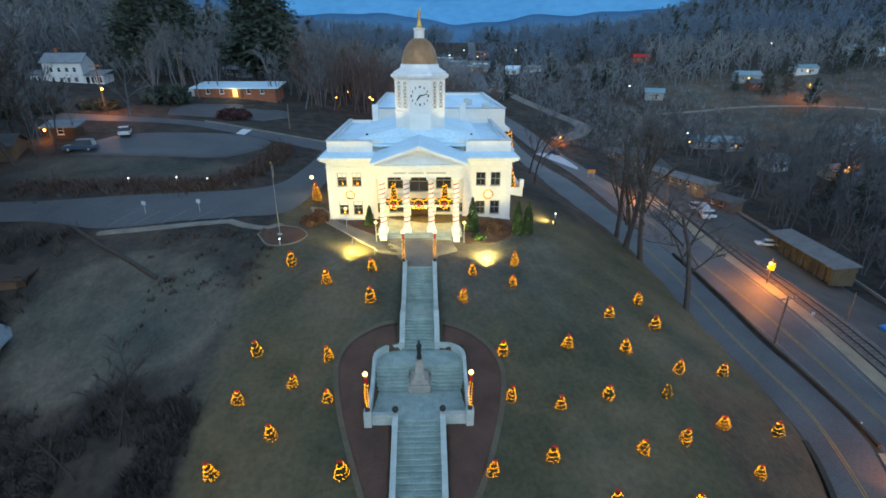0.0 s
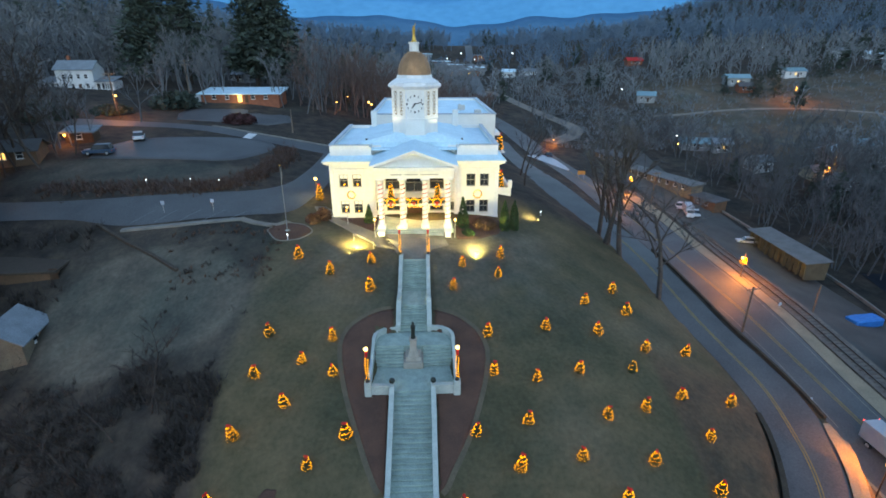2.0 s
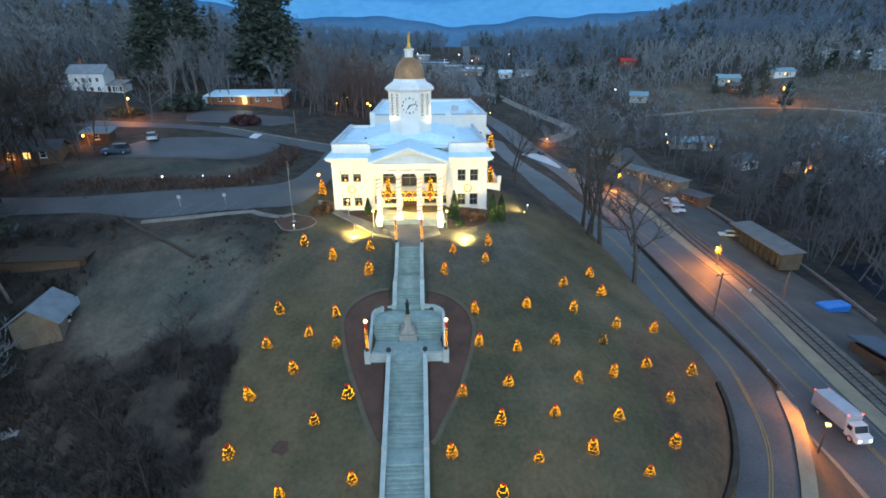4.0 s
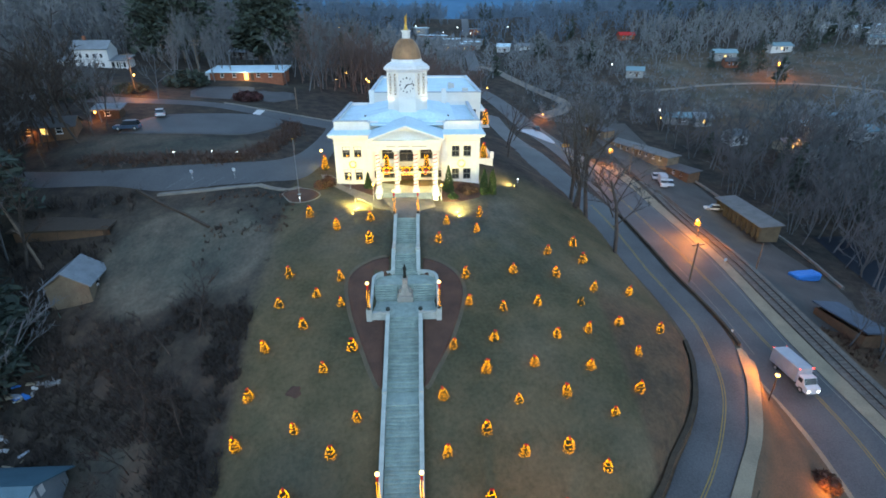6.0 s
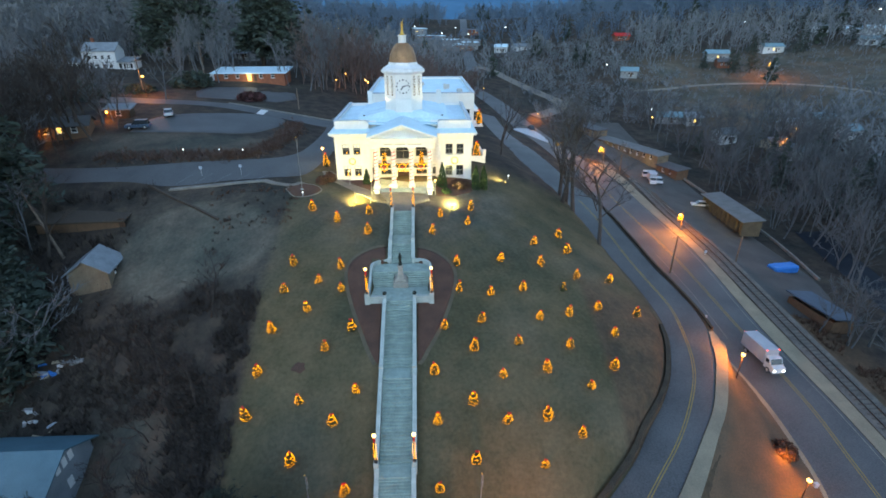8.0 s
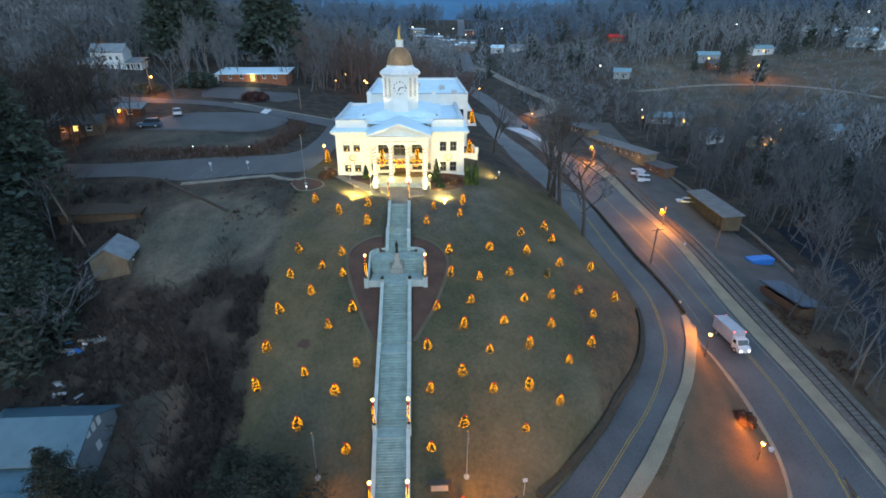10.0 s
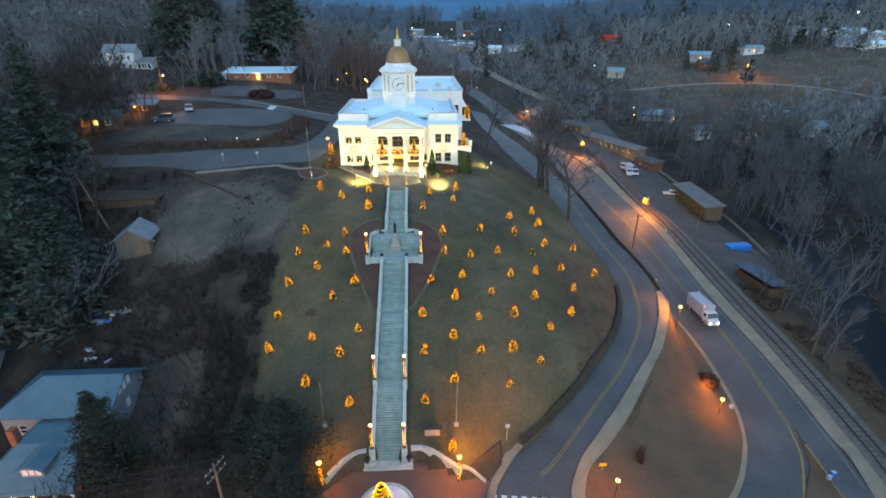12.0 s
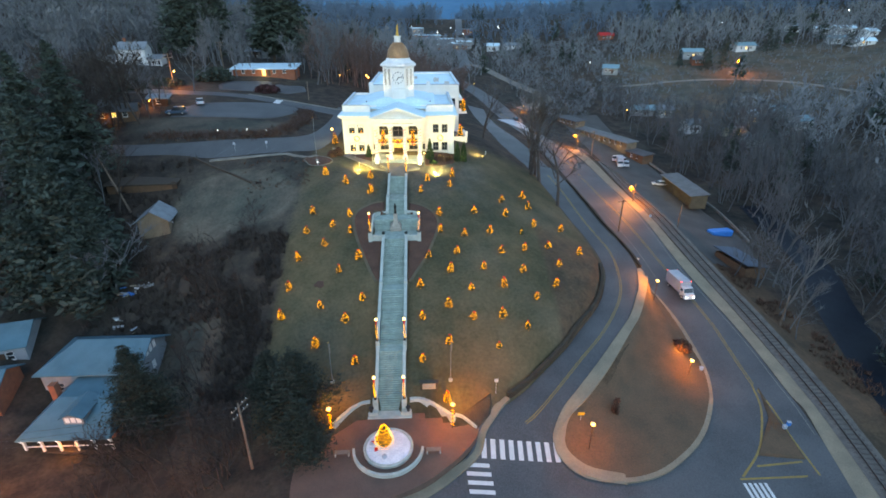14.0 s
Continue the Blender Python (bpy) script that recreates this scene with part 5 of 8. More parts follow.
for x in (-2.9, 0.0, 2.8):
    pl = thing("portico_lamp", (x, -2.4, 6.6), "small round lamp under the portico ceiling", "ceiling lamp", "portico lamps")
    part("canopy", tube(bmesh.new(), (0, 0, 0.1), (0, 0, 0.2), 0.12, 0.12, 8), IRON, pl)
    part("globe", ball(bmesh.new(), (0, 0, 0), 0.13, 6), GLOBE, pl)
    lamp("portico_light", "POINT", (x, -2.4, 6.3), 30, (1.0, 0.68, 0.28), radius=0.12)
    # added light with no fixture, to brighten the wall under the balcony
    lamp("portico_light", "POINT", (x, -2.4, 3.0), 110, (1.0, 0.62, 0.22), radius=0.12)


# ---- wreaths, garlands and lit trees on the courthouse ----
def wreath(x, y, z, r, bow, label):
    t = thing("wreath", (x, y, z), label, "wreath", "courthouse wreaths")
    rg_ = random.Random(int(x * 10 + z))
    bm = bmesh.new()
    for k in range(60):
        a = 2 * math.pi * k / 60
        c = Vector((r * math.cos(a), rg_.uniform(-0.08, 0.02), r * math.sin(a)))
        d = Vector((math.cos(a + 1.0), -0.4, math.sin(a + 1.0))) * 0.16
        q = Vector((math.sin(a), 0.3, -math.cos(a))) * 0.1
        v = [bm.verts.new(p) for p in (c - q, c + d, c + q, c - d * 0.8 + Vector((0, 0.05, 0)))]
        bm.faces.new(v)
    part("greenery", bm, NEEDLE, t)
    bm = bmesh.new()
    for k in range(34):
        a = 2 * math.pi * k / 34
        bmesh.ops.create_icosphere(bm, subdivisions=1, radius=0.04, matrix=Matrix.Translation((r * math.cos(a) * rg_.uniform(0.85, 1.15), -0.12, r * math.sin(a) * rg_.uniform(0.85, 1.15))))
    tagged(part("light_string", bm, AMBER, t, "ring of amber bulbs"), kind="stuff")
    if not bow:
        return
    bm = bmesh.new()
    for sx in (-1, 1):
        ball(bm, (sx * r * 0.24, -0.12, 0.05), r * 0.24, 5, 0.8)
        tube(bm, (0, -0.12, 0), (sx * r * 0.2, -0.14, -r * 0.6), 0.05, 0.07, 5)
    part("bow", bm, RED, t, "large red bow")


for x in (-3.05, -0.1, 2.85):
    wreath(x, PY - 0.05, 3.72, 0.55, True, "lit wreath with red bow on the balcony rail")
    bm = bmesh.new()
    for k in range(26):
        u = k / 25
        bmesh.ops.create_icosphere(bm, subdivisions=1, radius=0.045, matrix=Matrix.Translation((x - 1.05 + 2.1 * u, PY - 0.02, 4.34 - 0.3 * math.sin(math.pi * ((2 * u) % 1.0)))))
    green = bmesh.new()
    rg_ = random.Random(int(x * 10) + 60)
    for k in range(260):
        c = Vector((x + rg_.uniform(-1.05, 1.05), PY + rg_.uniform(-0.02, 0.14), rg_.uniform(3.58, 4.3)))
        d, q = Vector([rg_.gauss(0, 0.09) for _ in range(3)]), Vector([rg_.gauss(0, 0.06) for _ in range(3)])
        green.faces.new([green.verts.new(p) for p in (c - d, c - q, c + d, c + q)])
    tagged(solo("evergreen_garland", green, NEEDLE, "dark evergreen garland hung along the balcony rail", "garland", "balcony garlands"), kind="stuff")
    tagged(solo("garland_lights", bm, AMBER, "swag of amber bulbs along the balcony rail", "garland", "balcony garlands"), kind="stuff")
wreath(-8.7, FY - 0.12, 3.45, 0.5, False, "lit wreath hung on the white courthouse wall")
wreath(8.6, FY - 0.12, 3.45, 0.55, False, "lit wreath hung on the white courthouse wall")
for x in (-3.05, 2.95):
    bt = string_tree(31 + int(x), 2.5, 0.5, 190, False, 0, AMBER)
    bt.matrix_world = pose(x, PY + 1.0, 3.5)
    tagged(bt, "lit evergreen standing on the courthouse balcony", "christmas tree", "balcony trees")
for x, y in ((-5.0, -6.6), (5.1, -6.4), (-9.0, -2.4)):
    gp = thing("garden_lamp", (x, y, lz(x, y)), "slim garden lamp post with white globe", "lamp post", "garden lamps")
    part("pole", tube(bmesh.new(), (0, 0, -0.2), (0, 0, 2.3), 0.045, 0.035, 8), STEELW, gp)
    part("globe", ball(bmesh.new(), (0, 0, 2.42), 0.16, 8), GLOBE, gp, "glowing white globe")


# ---- street lamps ----
def street_lamp(x, y, head, arm=(0.0, 0.0), label="tall street lamp with glowing orange head", wreath=False, power=900, colour=SODIUM, wound=False):
    z0 = lz(x, y)
    t = thing("street_lamp", (x, y, z0), label, "street lamp", "street lamps")
    h = head - z0
    part("pole", tube(bmesh.new(), (0, 0, -0.3), (0, 0, h + 0.1), 0.09, 0.06, 8), DARKWOOD if not wreath else POLEM, t)
    ax, ay = arm
    part("arm", tube(bmesh.new(), (0, 0, h), (ax, ay, h + 0.12), 0.05, 0.04, 6), DARKWOOD if not wreath else POLEM, t)
    part("head", tube(bmesh.new(), (ax, ay, h + 0.2), (ax, ay, h + 0.34), 0.16, 0.05, 8), STEELW, t)
    part("lens", ball(bmesh.new(), (ax, ay, h + 0.02), 0.25, 8, 0.9), HEADL, t, "glowing orange lens")
    if wound:
        bm = bmesh.new()
        for k in range(34):
            a, z = k * 0.9, 0.2 + (h - 0.9) * k / 34
            bmesh.ops.create_icosphere(bm, subdivisions=1, radius=0.035, matrix=Matrix.Translation((0.12 * math.cos(a), 0.12 * math.sin(a), z)))
        tagged(part("light_string", bm, BULB, t, "amber bulbs wound round the pole"), kind="stuff")
    if wreath:
        bm = bmesh.new()
        for k in range(8):
            a = k * math.pi / 4
            for r in (0.2, 0.42, 0.64):
                bmesh.ops.create_icosphere(bm, subdivisions=1, radius=0.06, matrix=Matrix.Translation((ax + r * math.cos(a), ay - 0.3, h - 0.45 + r * math.sin(a))))
        tagged(part("snowflake", bm, BULB, t, "glowing amber snowflake decoration"), kind="stuff")
    lamp("street_light", "POINT", (x + ax, y + ay, head - 0.45), power, colour, radius=0.2)
    return t


street_lamp(43.2, -32.6, -13.45, power=750)
lamp("street_beam", "SPOT", (43.1, -32.2, -13.5), 1300, SODIUM, (42.3, -26.0, -14.9), 90, 0.2, 0.9)
street_lamp(42.6, -47.1, -18.5, power=340)
street_lamp(24.1, -59.4, -17.6, power=340)
street_lamp(57.4, 12.1, -10.9, (-1.9, -2.2), "tall street lamp with a glowing snowflake", True, 2100)
street_lamp(58.0, 62.6, -8.9, (-1.7, -1.8), "tall street lamp with a glowing snowflake", True, 2300)
street_lamp(51.4, 120, -8.6, (-1.1, 0), power=700)
street_lamp(7.7, -57.3, -15.8, label="lit orange lamp post beside the plaza", power=480, wound=True)
street_lamp(-6.9, -57.4, -15.8, label="lit orange lamp post beside the plaza", power=260, wound=True)
street_lamp(-14.8, 6.7, 4.2, label="lit lamp post beside the courthouse car park", power=120, colour=WARM)
for x, y, z in ((-23.6, 81.9, 8.5), (-24.9, 114, 7.6), (-13.6, 74.6, 9.1), (-12.9, 74.9, 8.5), (-9.3, 70, 9.6)):
    street_lamp(x, y, z, label="distant lit street lamp behind the courthouse", power=70)
street_lamp(-64, 18, 7.0, label="low orange lamp by a garage", power=200)
street_lamp(-64.2, 46.4, 13.0, label="orange lamp near a driveway", power=950)
# these two lamps stand out of view, placed for the orange ground below
street_lamp(-47, -67, -17, label="street lamp above the lower street", power=3800)
street_lamp(-20, -76, -15, label="street lamp above the lower street", power=2900)
for x, y in ((-39.5, 7.0), (-33.3, 7.4), (-29.2, 7.6), (18.9, 5.4), (-15.4, -8.6)):
    b = thing("bollard_light", (x, y, lz(x, y)), "small white glowing bollard light in the grass", "bollard light", "bollard lights")
    part("post", tube(bmesh.new(), (0, 0, -0.1), (0, 0, 0.6), 0.06, 0.06, 8), STEELW, b)
    part("lens", ball(bmesh.new(), (0, 0, 0.66), 0.085, 6), COOLL, b, "glowing lens")


# ---- poles, flagpoles and wires ----
POLEG = mat("dull_grey_pole", (0.22, 0.23, 0.23), (0.15, 0.155, 0.155), 0.5, 0.2, scale=3)


def flagpole(x, y, h, label):
    t = thing("flagpole", (x, y, lz(x, y)), label, "flagpole", "flagpoles")
    part("pole", tube(bmesh.new(), (0, 0, -0.3), (0, 0, h), 0.06, 0.03, 8), POLEG, t)
    part("finial", ball(bmesh.new(), (0, 0, h + 0.06), 0.08, 6), GOLD, t)
    part("base", lathe(bmesh.new(), [(0.3, -0.1), (0.3, 0.12), (0.12, 0.2)], 10), CONC, t)
    bm = bmesh.new()
    for k in range(5):
        box(bm, 0.06 + 0.02 * (k % 2), 0.13 + 0.02 * (k % 3), -0.05 + 0.03 * (k % 2), 0.06, h - 1.6 + 0.28 * k, h - 1.3 + 0.28 * k)
    part("furled_flag", bm, KERB, t, "pale flag hanging limp and furled")


flagpole(-15.9, -6.6, 8.2, "tall pale flagpole in a round kerbed bed")
flagpole(7.8, -51.2, 6.2, "slim pale flagpole at the foot of the lawn")
flagpole(-7.7, -50.3, 6.2, "slim pale flagpole at the foot of the lawn")


def utility_pole(x, y, h, turn=0, bars=2, label="wooden utility pole with crossarms"):
    t = thing("utility_pole", (x, y, lz(x, y)), label, "utility pole", "utility poles", turn=turn)
    part("pole", tube(bmesh.new(), (0, 0, -0.4), (0, 0, h), 0.17, 0.11, 8), POLEM, t)
    for k in range(bars):
        z = h - 0.4 - 0.9 * k
        part("crossarm", boxm(-1.2, 1.2, -0.16, -0.06, z, z + 0.12, 0.01), POLEM, t)
        for u in (-1.1, -0.5, 0.5, 1.1):
            part("insulator", tube(bmesh.new(), (u, -0.11, z + 0.12), (u, -0.11, z + 0.3), 0.05, 0.03, 6), STEELW, t)
    return t


POLES = [(47.6, -4.6, 7.4, 10), (66.3, 5.0, 6.5, 20), (-15.0, -61.8, 9.4, 70), (-66.7, 50, 9, 30), (-59, 69.8, 10, 10), (-27.7, 46.6, 5.0, 0), (62.5, 60, 9, 10), (66, -33.5, 6, 0)]
for x, y, h, a in POLES:
    utility_pole(x, y, h, a, 2 if h > 8.5 else 0 if h < 7 else 1)


def wire(a, b, sag):
    bm = bmesh.new()
    p = [Vector(a).lerp(Vector(b), k / 12) - Vector((0, 0, sag * 4 * (k / 12) * (1 - k / 12))) for k in range(13)]
    for u, v in zip(p, p[1:]):
        tube(bm, u, v, 0.02, 0.02, 4, False)
    return solo("power_cable", bm, IRON, "thin dark sagging power cable between poles", "cable", "power cables")


top = lz(-15.0, -61.8) + 9.0
for k in (-1.0, 0.0, 1.0):
    wire((-15.0 + 0.3 * k, -61.8 + k, top), (-60, -66 + k, top - 1), 1.2)
wire((-15.0, -61.8, top - 1.2), (-34, -55, -18.5), 0.6)
wire((47.6, -4.6, lz(47.6, -4.6) + 7.2), (62.5, 60, lz(62.5, 60) + 8.8), 1.4)

# ---- plaza: fountain, wall, benches, sign ----
fount = thing("fountain", (0.1, -60.2, PZ), "round pale fountain basin covered with snowy cloth", "fountain")
part("rim", lathe(bmesh.new(), [(2.85, 0), (2.88, 0.36), (2.8, 0.42), (2.6, 0.42), (2.55, 0.3)], 40), WALLTOP, fount)
SNOW = mat("white_cloth", (0.75, 0.78, 0.82), (0.55, 0.58, 0.64), 0.8, scale=1.5, fine=6, bump=0.4)
part("cover", lathe(bmesh.new(), [(2.54, 0.3), (2.4, 0.4), (1.6, 0.5), (0.8, 0.62), (0.2, 0.66)], 40), SNOW, fount, "white snowy cloth")
big = string_tree(21, 2.9, 1.1, 430, False, 3)
big.matrix_world = pose(-0.35, -60.0, PZ + 0.5)
tagged(big, "large christmas tree thick with amber lights in the fountain", "christmas tree")
rg = random.Random(8)
for k in range(7):
    a, r = rg.uniform(2.2, 5.8), rg.uniform(1.4, 2.0)
    x, y = 0.1 + r * math.cos(a), -60.2 + r * math.sin(a)
    bm = bmesh.new()
    s = rg.uniform(0.16, 0.28)
    box(bm, -s, s, -s, s, 0, s * 1.4, 0.02)
    box(bm, -s * 1.02, s * 1.02, -s * 0.2, s * 0.2, 0.0, s * 1.43)
    solo("gift_box", bm, RED if k % 2 else FLASH, "small wrapped gift box under the fountain tree", "gift box", "gift boxes", at=pose(x, y, PZ + 0.47, 0, 0, rg.uniform(0, 90)))
ring = thing("plaza_ring_wall", (0.1, -60.2, PZ), "low curved concrete seat wall round the fountain", "wall")
for k in range(22):
    a0, a1 = math.pi * (1.02 + 0.96 * k / 22), math.pi * (1.02 + 0.96 * (k + 1) / 22)
    bm = prism(bmesh.new(), [(r * math.cos(a), r * math.sin(a)) for r, a in ((3.82, a0), (3.82, a1 - 0.006), (4.1, a1 - 0.006), (4.1, a0))][::-1], 0, 0.5)
    part("wall_stone", bm, WALLTOP, ring)
for s in (-1, 1):
    bench = thing("bench", (s * 5.2 + 0.1, -60.9, PZ), "grey slatted plaza bench", "bench", "plaza benches")
    for k in range(4):
        part("slat", boxm(-0.85, 0.85, -0.28 + 0.15 * k, -0.16 + 0.15 * k, 0.42, 0.47, 0.008), WALKM, bench)
    for k in (-0.75, 0.75):
        part("leg", boxm(k - 0.07, k + 0.07, -0.28, 0.28, 0, 0.42, 0.01), CONC, bench)
    solo("stone_urn", lathe(bmesh.new(), [(0.2, 0), (0.14, 0.12), (0.3, 0.45), (0.33, 0.6), (0.24, 0.62)], 12), IRON, "dark planter urn on the stair plinth", "urn", "stair urns", at=pose(s * 2.3, -54.8, -18.85))
for arc in ([(2.5, -53.9), (3.9, -53.9), (5.6, -54.6), (6.95, -55.6), (8.0, -56.6)], [(-2.5, -53.9), (-3.65, -54.0), (-4.8, -54.8), (-5.8, -56.0), (-6.6, -57.2)]):
    pw = thing("plaza_wall", (0, 0, 0), "pale curved retaining wall at the stair foot", "wall", "plaza walls")
    q = smooth(arc, 3)
    for a, b in zip(q[:-1], q[1:]):
        d = (b - a) / np.linalg.norm(b - a)
        nm, b = np.array((-d[1], d[0])) * 0.22, b - d * 0.015
        bm = prism(bmesh.new(), [tuple(a + nm), tuple(b + nm), tuple(b - nm), tuple(a - nm)], PZ - 0.6, max(-18.1 - 0.05 * (abs(a[0]) - 2.5), 0.12 + max(lz(*(a + nm)), lz(*(b + nm)), lz(*(a - nm)), lz(*(b - nm)))))
        bmesh.ops.recalc_face_normals(bm, faces=bm.faces)
        part("wall_stone", bm, WALLTOP, pw)
kerb("plaza_edging", [(8.1, -56.0), (9.1, -56.3), (10.6, -57.5)], 0.2, 0.1, WALLTOP, "thin pale edging beside the plaza", base=0.5)
sg = thing("notice_sign", (4.95, -52.7, lz(4.95, -52.7)), "low pale notice sign lit on the lawn", "sign")
part("panel", boxm(-0.85, 0.85, -0.06, 0.06, 0.25, 1.15, 0.02), TAN, sg)
part("roof", boxm(-1.2, 1.2, -0.3, 0.35, 1.35, 1.45, 0.02), TIE, sg)
for k in range(3):
    part("writing", boxm(-0.6, 0.6 - 0.12 * k, -0.075, -0.062, 0.92 - 0.2 * k, 0.98 - 0.2 * k), SASH, sg, "line of dark writing")
for k in (-1.0, 1.0):
    part("post", boxm(k - 0.09, k + 0.09, -0.07, 0.07, -0.3, 1.36, 0.01), TIE, sg)
# spots without fixtures, added at the lamp heads to light the slope orange
lamp("lawn_spot", "SPOT", (7.7, -57.0, -15.9), 1400, (1.0, 0.36, 0.03), (10.0, -51.2, -17.6), 105, 0.15, 0.9)
lamp("lawn_spot", "SPOT", (-6.9, -57.1, -15.9), 700, (1.0, 0.36, 0.03), (-7.0, -51.4, -17.4), 105, 0.15, 0.9)

# crossing sign on the corner, hydrant, utility boxes
for x, y, h in ((13.6, -52.6, 2.4), (44.7, -21.4, 1.6), (57.2, 1.4, 1.0), (-33.2, -1.6, 1.7), (-26.9, -1.2, 1.7)):
    t = thing("road_sign", (x, y, lz(x, y)), "small pale road sign on a thin post", "road sign", "road signs")
    part("post", tube(bmesh.new(), (0, 0, -0.2), (0, 0, h), 0.03, 0.03, 6), STEELW, t)
    part("plate", boxm(-0.25, 0.25, -0.03, 0.0, h - 0.5, h, 0.01), FLASH, t)
t = thing("road_sign", (46.5, 72, lz(46.5, 72)), "large yellow hazard sign beside the road", "road sign", "road signs")
part("plate", boxm(-1.1, 1.1, -0.05, 0.0, 1.2, 2.3, 0.02), YELLOW, t)
for k in (-0.8, 0.8):
    part("post", tube(bmesh.new(), (k, 0.04, -0.2), (k, 0.04, 1.4), 0.05, 0.05, 6), STEELW, t)
t = thing("road_sign", (24.0, -55.8, lz(24.0, -55.8, 0.15)), "small amber road sign on a short post", "road sign", "road signs")
part("post", tube(bmesh.new(), (0, 0, -0.2), (0, 0, 1.2), 0.03, 0.03, 6), STEELW, t)
part("plate", boxm(-0.42, 0.42, -0.03, 0.0, 0.85, 1.35, 0.01), AMBERP, t)
for x, y in ((45.4, -45.5), (51.0, -56.2), (51.9, -55.7)):
    t = thing("utility_cabinet", (x, y, lz(x, y, 0.15)), "small pale utility cabinet beside the road", "utility cabinet", "utility cabinets")
    part("body", boxm(-0.22, 0.22, -0.18, 0.18, 0, 0.5, 0.03), TARP if x > 51.5 else FLASH, t)
    part("lid", boxm(-0.25, 0.25, -0.2, 0.2, 0.5, 0.55, 0.01), FLASH, t)

# ---- vehicles ----

def wheel(parent, x, y, r=0.33, w=0.22):
    wh = new("wheel")
    wh.parent = parent
    part("tyre", tube(bmesh.new(), (-w / 2, 0, 0), (w / 2, 0, 0), r, r, 16), RUBBER, wh)
    part("rim", tube(bmesh.new(), (-w / 2 - 0.01, 0, 0), (w / 2 + 0.01, 0, 0), r * 0.6, r * 0.6, 12), STEELW, wh)
    wh.location = (x, y, r)


def car(x, y, turn, paint, label, high=1.45, long=4.5, suv=False):
    t = thing("car", (x, y, lz(x, y, 0.08)), label, "car", "parked cars", turn=turn)
    L, w = long / 2, 0.9
    z1, z2 = (0.95, high + 0.25) if suv else (0.85, high)
    side = [(-L, 0.3), (-L, z1 - 0.12), (-L + 0.2, z1), (L - 0.15, z1 - 0.05), (L, z1 - 0.25), (L, 0.3)]
    bm = bmesh.new()
    prism(bm, side, -w, w)
    bmesh.ops.transform(bm, matrix=Matrix(((0, 0, 1, 0), (1, 0, 0, 0), (0, 1, 0, 0), (0, 0, 0, 1))), verts=bm.verts)
    bmesh.ops.bevel(bm, geom=list(bm.edges), offset=0.06, segments=2, affect="EDGES")
    bmesh.ops.recalc_face_normals(bm, faces=bm.faces)
    part("body", bm, paint, t)
    a0, a1 = (-L + 0.1, L - 1.3) if suv else (-L + 0.6, L - 1.2)
    bm = bmesh.new()
    lo = [(-w + 0.06, a0, z1 - 0.02), (w - 0.06, a0, z1 - 0.02), (w - 0.06, a1, z1 - 0.02), (-w + 0.06, a1, z1 - 0.02)]
    hi = [(-w + 0.2, a0 + 0.35, z2), (w - 0.2, a0 + 0.35, z2), (w - 0.2, a1 - 0.7, z2), (-w + 0.2, a1 - 0.7, z2)]
    a, b = [bm.verts.new(p) for p in lo], [bm.verts.new(p) for p in hi]
    for i in range(4):
        bm.faces.new((a[i], a[(i + 1) % 4], b[(i + 1) % 4], b[i]))
    bm.faces.new(b)
    part("cabin_glass", bm, GLASS, t, "dark glass cabin")
    part("roof", boxm(-w + 0.17, w - 0.17, a0 + 0.3, a1 - 0.65, z2 - 0.02, z2 + 0.05, 0.02), paint, t)
    for sx in (-1, 1):
        for wy in (-L + 0.8, L - 0.85):
            wheel(t, sx * (w - 0.08), wy)
        part("headlight", boxm(*sorted((sx * 0.55, sx * 0.82)), L - 0.04, L + 0.03, 0.58, 0.72, 0.01), TRIM, t)
        part("tail_light", boxm(*sorted((sx * 0.6, sx * 0.84)), -L - 0.03, -L + 0.04, 0.62, 0.78, 0.01), RED, t)
    return t


CARB = mat("blue_car_paint", (0.05, 0.09, 0.14), (0.04, 0.07, 0.11), 0.3, bump=0)
jeep = car(-53.2, 19.5, 100, CARB, "dark blue off-road car parked on asphalt", suv=True)
car(-51.2, 28.6, 25, CARW, "pale pickup-like car parked by the car park", long=4.4)
car(71.8, 62.5, 160, CARW, "white car parked by the long building")
car(74.6, 62.0, 160, CARW, "white car parked by the long building")
car(74.4, 58.3, 160, CARW, "white car parked by the long building")
car(79.6, 43.4, 75, CARW, "white car parked by the open shed")
car(43.5, 100, 5, CARD, "dark car waiting far along the road")


TRUCKB = mat("grey_truck_box", (0.36, 0.4, 0.43), (0.28, 0.31, 0.34), 0.5, scale=0.8)


